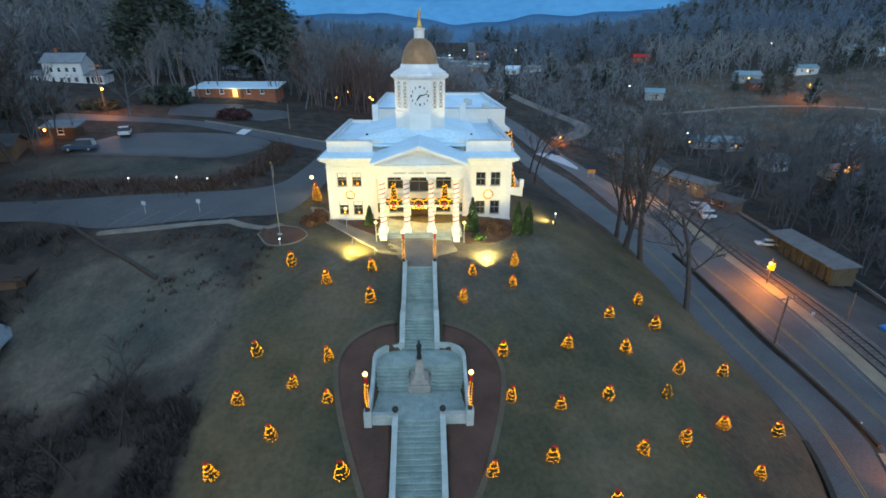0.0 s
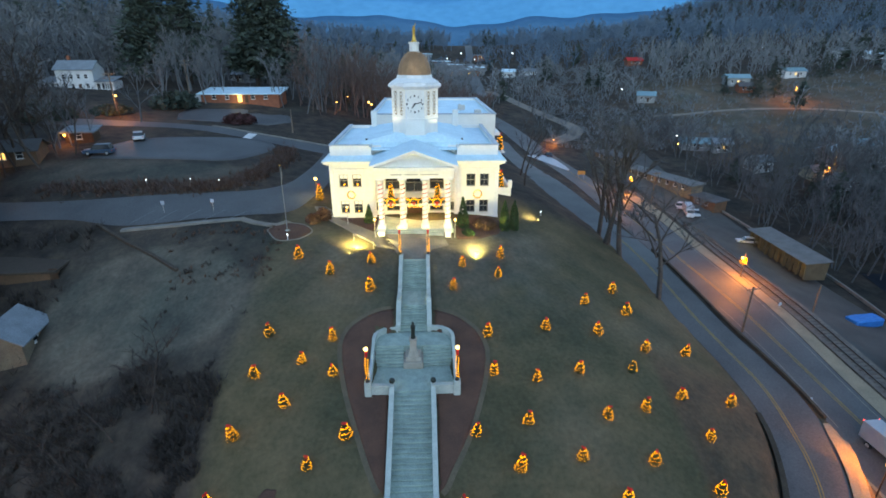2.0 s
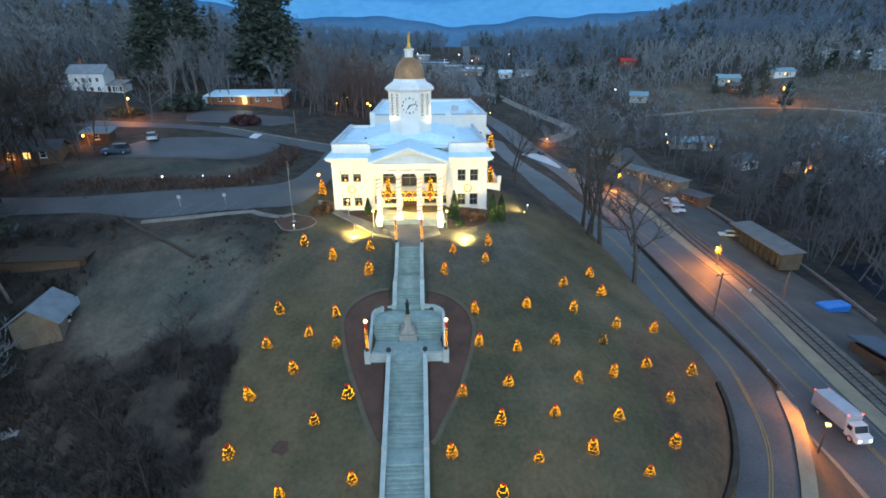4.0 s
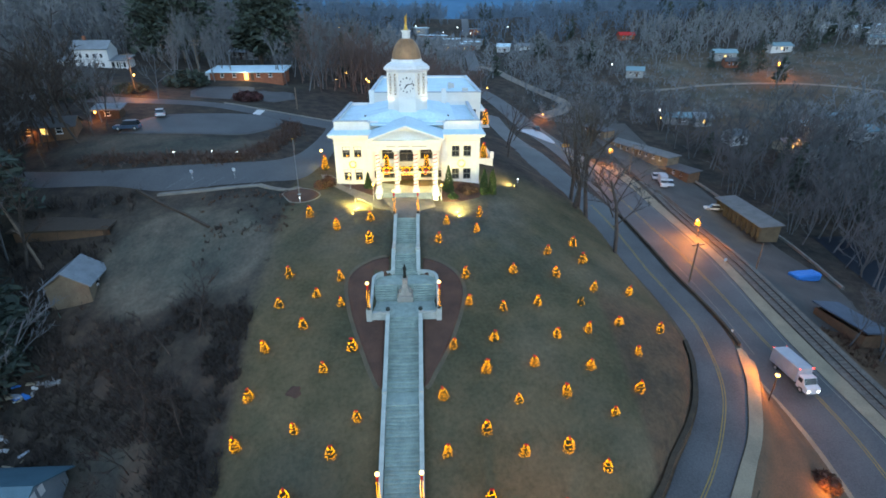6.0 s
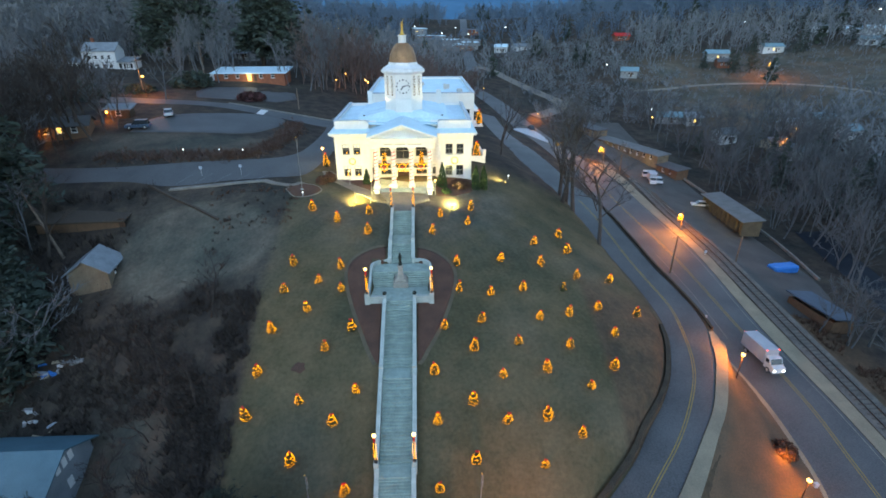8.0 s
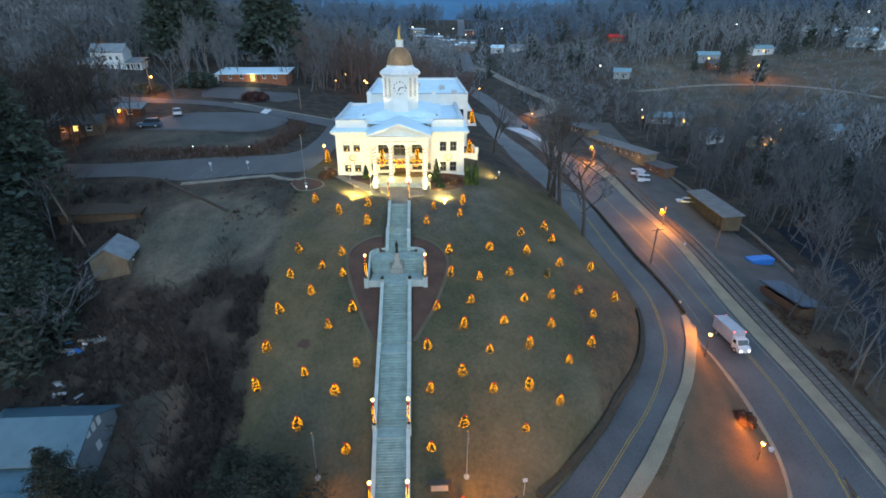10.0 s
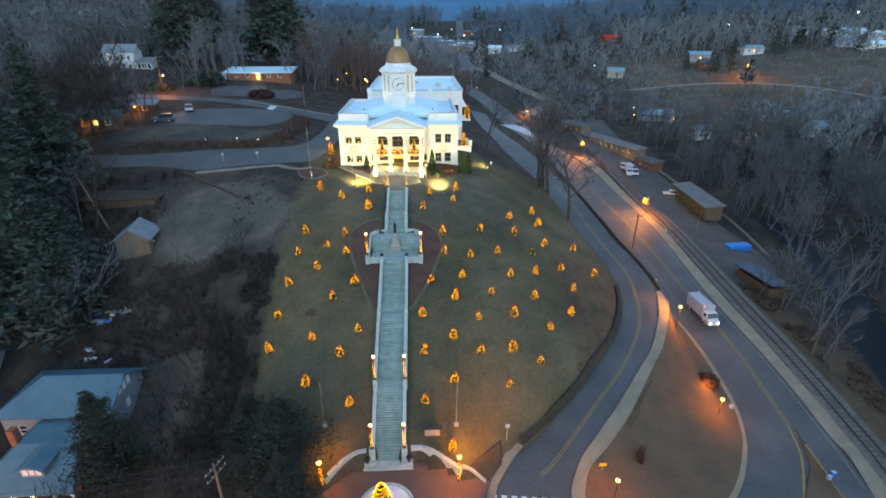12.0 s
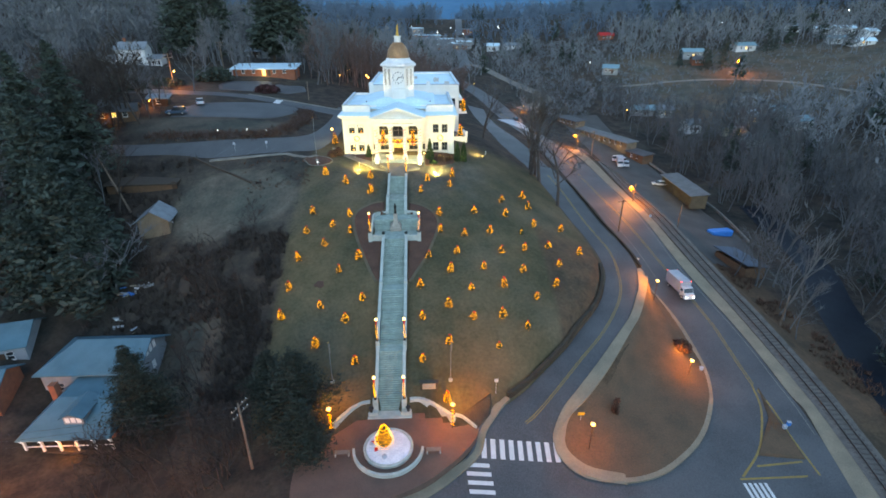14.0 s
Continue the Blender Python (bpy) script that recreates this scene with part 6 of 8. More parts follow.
def box_truck(x, y, turn, label, lit=True):
    t = thing("box_truck", (x, y, lz(x, y, 0.08)), label, "truck", "trucks", turn=turn)
    part("cargo_box", boxm(-1.2, 1.2, -4.0, 1.5, 0.95, 3.35, 0.05), TRUCKB, t)
    part("chassis", boxm(-0.5, 0.5, -3.9, 3.2, 0.55, 0.95, 0.03), IRON, t)
    bm = bmesh.new()
    prism(bm, [(1.6, 0.5), (1.6, 2.45), (2.5, 2.45), (2.95, 1.55), (3.7, 1.35), (3.75, 0.5)], -1.05, 1.05)
    bmesh.ops.transform(bm, matrix=Matrix(((0, 0, 1, 0), (1, 0, 0, 0), (0, 1, 0, 0), (0, 0, 0, 1))), verts=bm.verts)
    bmesh.ops.recalc_face_normals(bm, faces=bm.faces)
    part("cab", bm, CARW, t)
    bm = bmesh.new()
    slab(bm, [(-0.95, 2.58, 2.4), (-0.95, 2.99, 1.6), (0.95, 2.99, 1.6), (0.95, 2.58, 2.4)], 0.02)
    part("windscreen", bm, GLASS, t)
    for sx in (-1, 1):
        part("cab_window", boxm(*sorted((sx * 1.055, sx * 1.07)), 1.75, 2.5, 1.6, 2.25), GLASS, t)
        part("headlight", boxm(*sorted((sx * 0.6, sx * 0.95)), 3.72, 3.79, 0.8, 1.05, 0.01), COOLL if lit else TRIM, t)
        part("marker_lamp", boxm(*sorted((sx * 1.0, sx * 1.12)), 1.45, 1.56, 3.3, 3.42), TAIL if lit else RED, t)
        part("marker_lamp", boxm(*sorted((sx * 1.0, sx * 1.14)), -4.06, -3.97, 3.2, 3.34), TAIL if lit else RED, t)
        for wy in (-2.6, 2.6):
            wheel(t, sx * 0.95, wy, 0.45, 0.3)
    t.scale = (0.86, 0.86, 0.86)
    return t


box_truck(50.9, -26.8, 183, "white box truck driving on the highway with lights on")
box_truck(71.5, 57.0, 163, "white delivery truck parked by the long building", False)


# ---- car parks and walks on the plateau ----
drape("road_drive", [(-130, 0), (-90, -2), (-62, -1.5), (-47, -1.6), (-37.2, -4.0), (-28, -3.2), (-22.4, -2.3), (-17.5, 0), (-15.5, 7), (-14.5, 16), (-15, 44)],
      [(-130, 6), (-90, 4), (-62, 3), (-47, 2.8), (-37, 3.2), (-30, 4.0), (-24, 6.5), (-20.6, 11), (-19.4, 18), (-19.0, 30), (-19, 44)], 0.07, ASPHALT, "dark asphalt drive beside the courthouse", "road", 6)
drape("road_upper", [(-140, 28), (-100, 33), (-75, 37.5), (-56, 39.4), (-45, 38.6), (-33, 35.6), (-20.7, 35), (-12, 36)], [(-140, 35), (-100, 40), (-75, 43.5), (-58, 45), (-44, 43.6), (-33.6, 40.6), (-21.6, 40.6), (-12, 41.4)], 0.06, ASPHALT, "asphalt lane behind the car park", "road", 4)
draped_patch("car_park", [(-54, 17.6), (-44, 17.8), (-33, 19.4), (-29, 26), (-28, 33.5), (-32.5, 36), (-42, 33), (-51, 29.4), (-54.5, 23)], 0.07, ASPHALT, "asphalt car park on the plateau", "car park", edge=0.1)
drape("crossing_mark", [(-35.0, 35.8), (-35.2, 40.4)], [(-33.4, 35.8), (-33.5, 40.4)], 0.075, WHITEL, "wide worn white mark painted across the lane", "road marking", 1, 2)
FADEDL = mat("worn_bay_paint", (0.2, 0.21, 0.21), (0.1, 0.11, 0.12), 0.8, scale=1.5, fine=8, spread=0.3)
for i in range(5):
    x = -36.8 + i * 3.1
    drape("stall_line", [(x, -3.7), (x + 1.9, -1.0)], [(x + 0.14, -3.7), (x + 2.04, -1.0)], 0.082, FADEDL, "thin worn white parking bay line beside the drive", "road marking", 1, 2)
draped_patch("car_park_ranch", [(-54, 50), (-34, 50), (-32, 62), (-56, 62)], 0.07, ASPHALT, "asphalt forecourt of the brick building", "car park", n=2, edge=0.1)
kerb("kerb_upper", [(-43.8, 44.1), (-33.6, 41.1), (-21.6, 41.1), (-12, 41.9)], 0.5, 0.2, KERB, "pale kerb along the upper lane")
kerb("kerb_drive", [(-37.3, -4.7), (-30, -4.3), (-22.6, -3.4)], 0.9, 0.14, KERB, "pale concrete kerb strip beside the drive")
kerb("path_drive", [(-22.8, -3.2), (-20.5, -4.4), (-17.8, -5.0), (-16.5, -3.5)], 1.0, 0.12, WALKM, "pale curving concrete path")
draped_patch("flag_bed", [(-18.3, -6.6), (-16.6, -8.6), (-14.2, -8.0), (-13.2, -5.9), (-14.6, -4.3), (-17.2, -4.6)], 0.1, MULCH, "mulch bed round the tall flagpole", "flower bed")
kerb("kerb_flag", [(-18.4, -6.6), (-16.6, -8.8), (-14.1, -8.2), (-13.0, -5.9), (-14.6, -4.1), (-17.2, -4.4)], 0.14, 0.1, WALKM, "round pale kerb of the flagpole bed", closed=True)
draped_patch("pavement_front", [(-3.6, -6.2), (3.6, -6.2), (4.2, -8.2), (2.0, -9.2), (1.55, -11.3), (-1.55, -11.3), (-2.0, -9.4), (-4.6, -8.8), (-8.2, -5.2), (-13.6, 1.0), (-14.6, 3.6), (-13.0, 4.0), (-12.0, 1.8), (-7.2, -3.6)], 0.1, WALKM, "pale concrete walk before the courthouse steps", "pavement", n=1, edge=0.15)
draped_patch("bed_left", [(-10.6, -0.3), (-5.4, -0.3), (-5.0, -4.8), (-6.4, -4.2)], 0.12, MULCH, "dark planting bed under the courthouse windows", "flower bed", n=2)
draped_patch("bed_right", [(5.4, -0.3), (11.2, -0.3), (11.0, -4.6), (5.4, -6.8)], 0.12, MULCH, "dark planting bed under the courthouse windows", "flower bed", n=2)
tag = thing("rail_fence", (0, 0, 0), "short pale rail beside the courthouse walk", "fence")
for x, y in ((-7.6, -7.6), (-5.0, -9.2)):
    part("post", boxm(x - 0.05, x + 0.05, y - 0.05, y + 0.05, lz(x, y) - 0.2, lz(x, y) + 0.95, 0.01), KERB, tag)
bm = bmesh.new()
tube(bm, (-7.6, -7.6, lz(-7.6, -7.6) + 0.8), (-5.0, -9.2, lz(-5, -9.2) + 0.8), 0.035, 0.035, 6)
part("rail", bm, KERB, tag)
kerb("gully_wall", [(-41, -3.4), (-36.5, -6.5), (-31.5, -9.6), (-27.2, -12.6)], 0.35, 0.3, TIE, "low crumbling wall edging the slope")
drape("gravel_lot", [(65.5, 120), (65.2, 80), (65.4, 50), (65, 20), (65, 5), (66, -12)], [(84, 120), (83, 80), (84.5, 50), (84, 25), (84, 5), (76, -14)], 0.05, mat("dark_gravel", (0.1, 0.095, 0.085), (0.065, 0.062, 0.058), 0.95, scale=0.2, fine=6, bump=0.5), "dark gravel yard beside the railway", "yard", 6)
kerb("yard_wall", [(84.2, 67), (87, 49.5), (88.6, 30), (87.5, 17), (85, 4.7)], 0.4, 0.6, KERB, "low pale wall behind the sheds")
SNOWY = mat("pale_worn_concrete", (0.5, 0.52, 0.54), (0.36, 0.38, 0.4), 0.6, scale=0.4)
draped_patch("splitter_island", [(34.8, 92), (40, 86), (45.2, 80.5), (46.2, 88), (43.4, 101)], 0.2, SNOWY, "pale concrete splitter island at the far junction", "traffic island", n=2)
drape("creek", [(98, 30), (90, -4), (80.5, -22), (74, -36), (69, -48), (66.5, -58), (63, -80)], [(106, 30), (97, -6), (88, -24), (81, -39), (75.5, -50), (72.5, -60), (69, -82)], 0.04, WATER, "dark still creek between the trees", "water", 4)
DUST = mat("pale_gravel", (0.26, 0.225, 0.185), (0.17, 0.15, 0.125), 0.95, scale=0.3, fine=5)
p = smooth([(105, 158), (120, 157), (136, 157), (153, 154), (168, 149), (179, 142.5), (188, 134), (194, 123), (200, 105)], 3)
drape("road_far_hill", offset(p, 1.2), offset(p, -1.2), 0.15, DUST, "pale curved gravel lane across the far field", "lane", 2)
p = smooth([(35, 214), (42, 206), (48, 188), (54, 173), (60, 160), (66, 147), (62, 136), (50, 124)], 3)
drape("road_far_side", offset(p, 3.0), offset(p, -3.0), 0.12, DUST, "pale side road climbing beside the highway", "lane", 2)
drape("road_valley", [(28, 200), (30, 250), (34, 320), (40, 420)], [(35, 200), (37, 250), (40, 320), (46, 420)], 0.1, ASPHALT, "asphalt road running up the valley", "road", 3)


# ---- houses ----
def house_block(name, at, turn, w, d, h, rise, walls, roofing, label, category="house", hip=False, over=0.5, cols=3, rows=1, chimney=False, lit=(), flat=False, group="houses"):
    """A house: walls with thickness, roof slabs, windows with frame, pane and sill, a door; front looks to its own -y."""
    t = thing(name, (at[0], at[1], at[2] if len(at) > 2 else lz(*at)), label, category, group, turn=turn)
    hw, hd = w / 2, d / 2
    holes = []
    step = w / (cols + 1)
    for r in range(rows):
        z = 0.9 + r * 2.7
        holes += [(-hw + step * (k + 1) - 0.5, -hw + step * (k + 1) + 0.5, z, z + 1.3) for k in range(cols)]
    wall_with_holes("front_wall", -hw, hw, -1.5, h, -hd, 0.25, holes, walls, t)
    part("back_wall", boxm(-hw, hw, hd - 0.25, hd, -1.5, h), walls, t)
    for s in (-1, 1):
        part("side_wall", boxm(*sorted((s * hw, s * (hw - 0.25))), -hd + 0.25, hd - 0.25, -1.5, h), walls, t)
    for i, (a, b, c, e) in enumerate(holes):
        wn_ = new("window")
        wn_.parent = t
        bm = bmesh.new()
        for q in ((a, a + 0.08, c, e), (b - 0.08, b, c, e), (a, b, c, c + 0.08), (a, b, e - 0.08, e), (a, b, (c + e) / 2 - 0.03, (c + e) / 2 + 0.03)):
            box(bm, q[0], q[1], -hd + 0.06, -hd + 0.14, q[2], q[3])
        part("frame", bm, TRIM, wn_)
        part("pane", boxm(a + 0.04, b - 0.04, -hd + 0.1, -hd + 0.12, c + 0.04, e - 0.04), WINLIT if i in lit else GLASS, wn_)
        part("sill", boxm(a - 0.06, b + 0.06, -hd - 0.08, -hd + 0.06, c - 0.08, c), TRIM, wn_)
    part("door", boxm(-0.45 + step * 0.5, 0.45 + step * 0.5, -hd - 0.06, -hd - 0.005, 0, 2.05, 0.01), DARKWOOD, t)
    W, D = hw + over, hd + over
    bm = bmesh.new()
    if flat:
        slab(bm, [(-W, -D, h + 0.25), (W, -D, h + 0.25), (W, D, h + 0.25 + rise), (-W, D, h + 0.25 + rise)], 0.25)
    else:
        r = hw - hd + 0.6 if hip else W
        e = h - 0.05
        r2 = W if hip == "left" else r
        slab(bm, [(-W, -D, e), (W, -D, e), (r2, 0, e + rise), (-r, 0, e + rise)], 0.16)
        slab(bm, [(W, D, e), (-W, D, e), (-r, 0, e + rise), (r2, 0, e + rise)], 0.16)
        if hip:
            if hip != "left":
                slab(bm, [(W, -D, e), (W, D, e), (r, 0, e + rise)], 0.16)
            slab(bm, [(-W, D, e), (-W, -D, e), (-r, 0, e + rise)], 0.16)
    part("roof", bm, roofing, t)
    if hip is not True and not flat:
        for s in (-1, 1) if not hip else (1,):
            bm = bmesh.new()
            prism(bm, [(-hd, 0), (hd, 0), (0, rise * hd / D)], *sorted((s * hw, s * (hw - 0.25))))
            bmesh.ops.transform(bm, matrix=Matrix(((0, 0, 1, 0), (1, 0, 0, 0), (0, 1, 0, h), (0, 0, 0, 1))), verts=bm.verts)
            bmesh.ops.recalc_face_normals(bm, faces=bm.faces)
            part("gable", bm, walls, t)
    if chimney:
        part("chimney", boxm(-hw * 0.5 - 0.4, -hw * 0.5 + 0.4, 0.2, 1.0, h, h + rise + 1.2, 0.03), BRICK, t)
    return t


ranch = house_block("ranch_building", (-46.3, 73.5, 9.5), 2, 19.6, 8.6, 2.1, 1.0, BRICK, ROOFW, "long red brick bungalow with a white flat roof", "building", flat=True, over=0.8, cols=5)
part("lit_entrance", boxm(-0.5, 0.5, -4.42, -4.32, 0.2, 1.9), WINLIT, ranch, "warm lit entrance")
part("annex", boxm(-12.2, -9.81, -3.8, 3.5, -1.0, 2.05, 0.02), SIDING, ranch, "white annex")
lamp("porch_lamp", "POINT", (-46.2, 67.8, 10.9), 60, WARM)
wh = house_block("white_house", (-90.5, 78, 12.0), 8, 10, 8, 6.2, 2.6, SIDING, ROOFG, "white two-storey farmhouse with porches on a rise", cols=4, rows=2, chimney=True)
for s in (-1, 1):
    wing = part("wing", boxm(*sorted((s * 5.02, s * 10)), -3.4, 3.0, -1.5, 2.8, 0.03), SIDING, wh)
    bm = bmesh.new()
    slab(bm, [(s * 10.4, -4.6, 2.8), (s * 5.0, -4.6, 2.8), (s * 5.0, 3.4, 4.1), (s * 10.4, 3.4, 4.1)][::-s], 0.15)
    bmesh.ops.recalc_face_normals(bm, faces=bm.faces)
    part("wing_roof", bm, ROOFG, wh)
    for k in range(4):
        part("porch_post", boxm(s * (5.4 + 1.5 * k) - 0.1, s * (5.4 + 1.5 * k) + 0.1, -4.4, -4.2, -0.8, 2.7), TRIM, wh)
        part("wing_window", boxm(s * (5.7 + 1.15 * k) - 0.4, s * (5.7 + 1.15 * k) + 0.4, -3.44, -3.41, 0.7, 2.2), GLASS, wh)
RUSTW = mat("rust_brown_board", (0.17, 0.1, 0.06), (0.11, 0.07, 0.045), 0.85, scale=1)
wh.scale = (0.88, 0.88, 0.88)
house_block("garage_house", (-65.5, 16.5, 5.0), 20, 9, 6, 2.2, 1.4, RUSTW, ROOFD, "low brown house with orange lamps under trees", lit=(1,))
lamp("porch_lamp", "POINT", (-66.6, 12.6, 7.0), 160, SODIUM, radius=0.15)
lamp("porch_lamp", "POINT", (-61.4, 24.0, 8.0), 160, SODIUM, radius=0.15)
for x, y, z in ((-66.6, 12.8, 7.1), (-61.4, 24.2, 8.1)):
    solo("wall_lantern", ball(bmesh.new(), (0, 0, 0), 0.2, 6), HEADL, "small glowing orange lantern on a bracket", "lantern", "porch lanterns", at=pose(x, y, z))
house_block("lean_to", (-60.5, 27.5, 6.2), 10, 4.5, 3, 2.0, 0.7, DARKWOOD, ROOFG, "small shed with grey roof beside the lane", "shed", flat=True, cols=1)
OLDB = mat("old_brown_board", (0.22, 0.175, 0.12), (0.13, 0.1, 0.07), 0.85, scale=0.8, fine=10)
house_block("shed", (-42.2, -19.3, -7.75), 100, 5.0, 4.8, 2.1, 2.0, OLDB, ROOFG, "old board shed with a grey gabled metal roof", "shed", cols=1)
house_block("long_shed", (-48, -9.5, -3.8), 4, 12, 5, 1.6, 0.3, RUSTW, TIE, "low brown shed with dark roof half hidden on the slope", "shed", flat=True, cols=0)

BLUER = mat("pale_blue_metal", (0.082, 0.175, 0.215), (0.056, 0.128, 0.16), 0.5, scale=0.5)
BLUEGREY = mat("blue_grey_siding", (0.26, 0.29, 0.31), (0.2, 0.225, 0.24), 0.7, scale=0.8)
low = house_block("porch_house", (-40.8, -43.2, -21.4), 0, 12.8, 8, 4.0, 2.6, BLUEGREY, BLUER, "two-storey house with pale blue metal roof and lit porch", cols=5, rows=1, over=0.6, hip="left")
for k in range(3):
    part("gable_window", boxm(6.41, 6.45, -1.3 + k * 1.0, -0.65 + k * 1.0, 4.3, 5.4), TRIM, low)
part("gable_window", boxm(6.41, 6.45, -0.5, 0.3, 1.6, 2.8), TRIM, low)
part("front_wing", boxm(-3.0, 6.4, -11.0, -4.0, -1.0, 1.4, 0.02), BRICK, low)
bm = bmesh.new()
slab(bm, [(-3.9, -13.2, 1.2), (7.2, -13.2, 1.2), (5.2, -8.0, 3.3), (-1.4, -8.0, 3.3)], 0.16)
slab(bm, [(7.2, -13.2, 1.2), (7.2, -4.0, 1.4), (5.2, -4.0, 3.3), (5.2, -8.0, 3.3)], 0.16)
slab(bm, [(-3.9, -4.0, 1.4), (-3.9, -13.2, 1.2), (-1.4, -8.0, 3.3), (-1.4, -4.0, 3.3)], 0.16)
slab(bm, [(-1.4, -8.0, 3.3), (5.2, -8.0, 3.3), (5.2, -4.0, 3.3), (-1.4, -4.0, 3.3)], 0.16)
part("wing_roof", bm, BLUER, low)
part("dormer", boxm(1.0, 3.4, -11.4, -8.6, 1.8, 3.1, 0.02), BLUEGREY, low)
bm = bmesh.new()
slab(bm, [(0.7, -11.8, 3.05), (2.2, -11.8, 3.8), (2.2, -7.5, 3.8), (0.7, -7.5, 3.05)], 0.1)
slab(bm, [(3.7, -11.8, 3.05), (3.7, -7.5, 3.05), (2.2, -7.5, 3.8), (2.2, -11.8, 3.8)], 0.1)
part("dormer_roof", bm, BLUER, low)
for k in range(3):
    part("dormer_window", boxm(1.25 + k * 0.7, 1.75 + k * 0.7, -11.44, -11.405, 2.2, 2.9), TRIM, low)
part("chimney", boxm(-2.9, -2.1, -7.4, -6.5, 1.0, 4.6, 0.03), BRICK, low)
for k in range(6):
    part("porch_post", boxm(-3.5 + 2.05 * k, -3.25 + 2.05 * k, -12.9, -12.65, -1.0, 1.05, 0.02), TRIM, low)
    part("porch_lamp", ball(bmesh.new(), (-3.37 + 2.05 * k, -13.05, 0.95), 0.09, 5), COOLL, low, "small white porch light")
part("porch_floor", boxm(-3.7, 7.0, -13.0, -11.0, -1.6, -0.9), TIE, low)
part("porch_rail", boxm(-3.4, 6.9, -12.83, -12.75, -0.2, -0.1), TRIM, low)
lamp("porch_glow", "POINT", (-38.5, -56.4, -21.2), 80, SODIUM)
house_block("side_house", (-56.0, -41, -18.4), 15, 8, 7, 3.0, 2.0, BLUEGREY, BLUER, "pale clapboard house with a blue grey roof")
house_block("side_house", (-54.0, -49.5, -20.0), 10, 8, 6, 3.0, 1.8, BRICK, BLUER, "brick cottage with a light roof")

# long low buildings by the railway
def row_spot(u):
    """A point on the middle line of the building row, u metres from its lower end."""
    return 83.7 - 0.344 * u, 62.8 + 0.939 * u


for u, w, m_, rf, cols_ in ((4.2, 8.4, RUSTW, ROOFD, 2), (23.6, 30, OLDB, ROOFB, 9), (45.5, 13, OLDB, ROOFD, 4)):
    x, y = row_spot(u)
    house_block("long_building", (x, y, lz(x, y) + 0.1), -70, w, 4.6, 2.3, 0.35, m_, rf, "low storage block with grey metal roof by the railway", "building", flat=True, over=0.5, cols=cols_, group="storage row")
for u in (12, 22, 32):
    x, y = row_spot(u)
    lamp("row_lamp", "POINT", (x - 3.4, y - 1.2, lz(x, y) + 2.1), 24, (1.0, 0.75, 0.25))
SLATE = mat("dark_blue_roof", (0.085, 0.115, 0.15), (0.06, 0.082, 0.108), 0.75, scale=0.6)
FADED = mat("faded_siding", (0.3, 0.31, 0.31), (0.2, 0.21, 0.21), 0.7, scale=0.5)
SHEDB = mat("dark_shed_board", (0.14, 0.115, 0.07), (0.085, 0.07, 0.045), 0.9, scale=0.8, fine=10)
shed2 = thing("open_shed", (82.0, 33.6, -20.9), "open-fronted storage shed with grey metal roof", "shed", turn=-4)
part("back_wall", boxm(2.0, 2.25, -10.3, 10.3, -1, 3.2), SHEDB, shed2)
for y in (-10.3, 10.05):
    part("end_wall", boxm(-2.0, 2.0, y, y + 0.25, -1, 2.7), SHEDB, shed2)
for k in range(10):
    part("post", boxm(-2.25, -2.05, -10.2 + 2.25 * k, -10.0 + 2.25 * k, -1, 2.6), SHEDB, shed2)
for k in range(9):
    part("bay_door", boxm(-1.5, -1.38, -9.9 + 2.25 * k, -8.0 + 2.25 * k, -1, 2.0), SHEDB, shed2, "pale yellow bay door")
bm = bmesh.new()
slab(bm, [(-2.8, -10.9, 2.8), (2.6, -10.9, 3.4), (2.6, 10.9, 3.4), (-2.8, 10.9, 2.8)], 0.16)
part("roof", bm, ROOFB, shed2)
for yy in (25, 33, 41):
    lamp("shed_lamp", "POINT", (77.4 + (yy - 25) * 0.07, yy, -19.3), 30, (1.0, 0.75, 0.25))
bm = boxm(-2.9, 2.9, -1.3, 1.3, -0.3, 1.3, 0.25)
bmesh.ops.subdivide_edges(bm, edges=list(bm.edges), cuts=3, use_grid_fill=True)
for v in bm.verts:
    v.co += Vector((0, 0, 0.14 * noise.noise(v.co * 1.3)))
solo("tarpaulin", bm, TARP, "bright blue tarpaulin over a heap of goods", "tarpaulin", at=pose(79.5, 8.4, lz(79.5, 8.4) - 0.05, 0, 0, 8))
house_block("low_shed", (71.9, -11.5), 98, 9, 4.6, 2.0, 0.9, RUSTW, SLATE, "small grey shed behind the railway", "shed", flat=True, cols=1)

# far houses and town
rg = random.Random(12)
TEAL = mat("teal_metal_roof", (0.2, 0.34, 0.38), (0.14, 0.25, 0.29), 0.5, scale=0.6)
FARH = [(128, 245, 11, BRICK, RED), (195.4, 201, 16, SIDING, TEAL), (249, 238, 9, SIDING, ROOFG), (264, 230, 13, SIDING, ROOFW), (254.5, 206, 10, SIDING, TEAL), (160, 191, 14, FADED, TEAL), (158.6, 180, 9, BRICK, ROOFD), (154, 87, 9, SIDING, TEAL), (152.8, 99.5, 12, FADED, TEAL), (127.4, 85.6, 8, TAN, ROOFG), (130, 77, 10, FADED, ROOFG), (114.5, 95, 8, SIDING, ROOFG), (104, 119, 12, FADED, TEAL), (112, 115, 8, FADED, ROOFG), (56.5, 266, 10, SIDING, ROOFW), (69.5, 265.4, 14, SIDING, ROOFG), (109.6, 179, 10, FADED, TEAL), (140.5, 98, 7, FADED, ROOFW), (-62, 118, 9, FADED, ROOFG), (-125, 95, 10, FADED, ROOFG), (272, 224, 15, SIDING, ROOFW), (262, 196, 17, SIDING, ROOFW), (279, 212, 12, SIDING, ROOFW)]
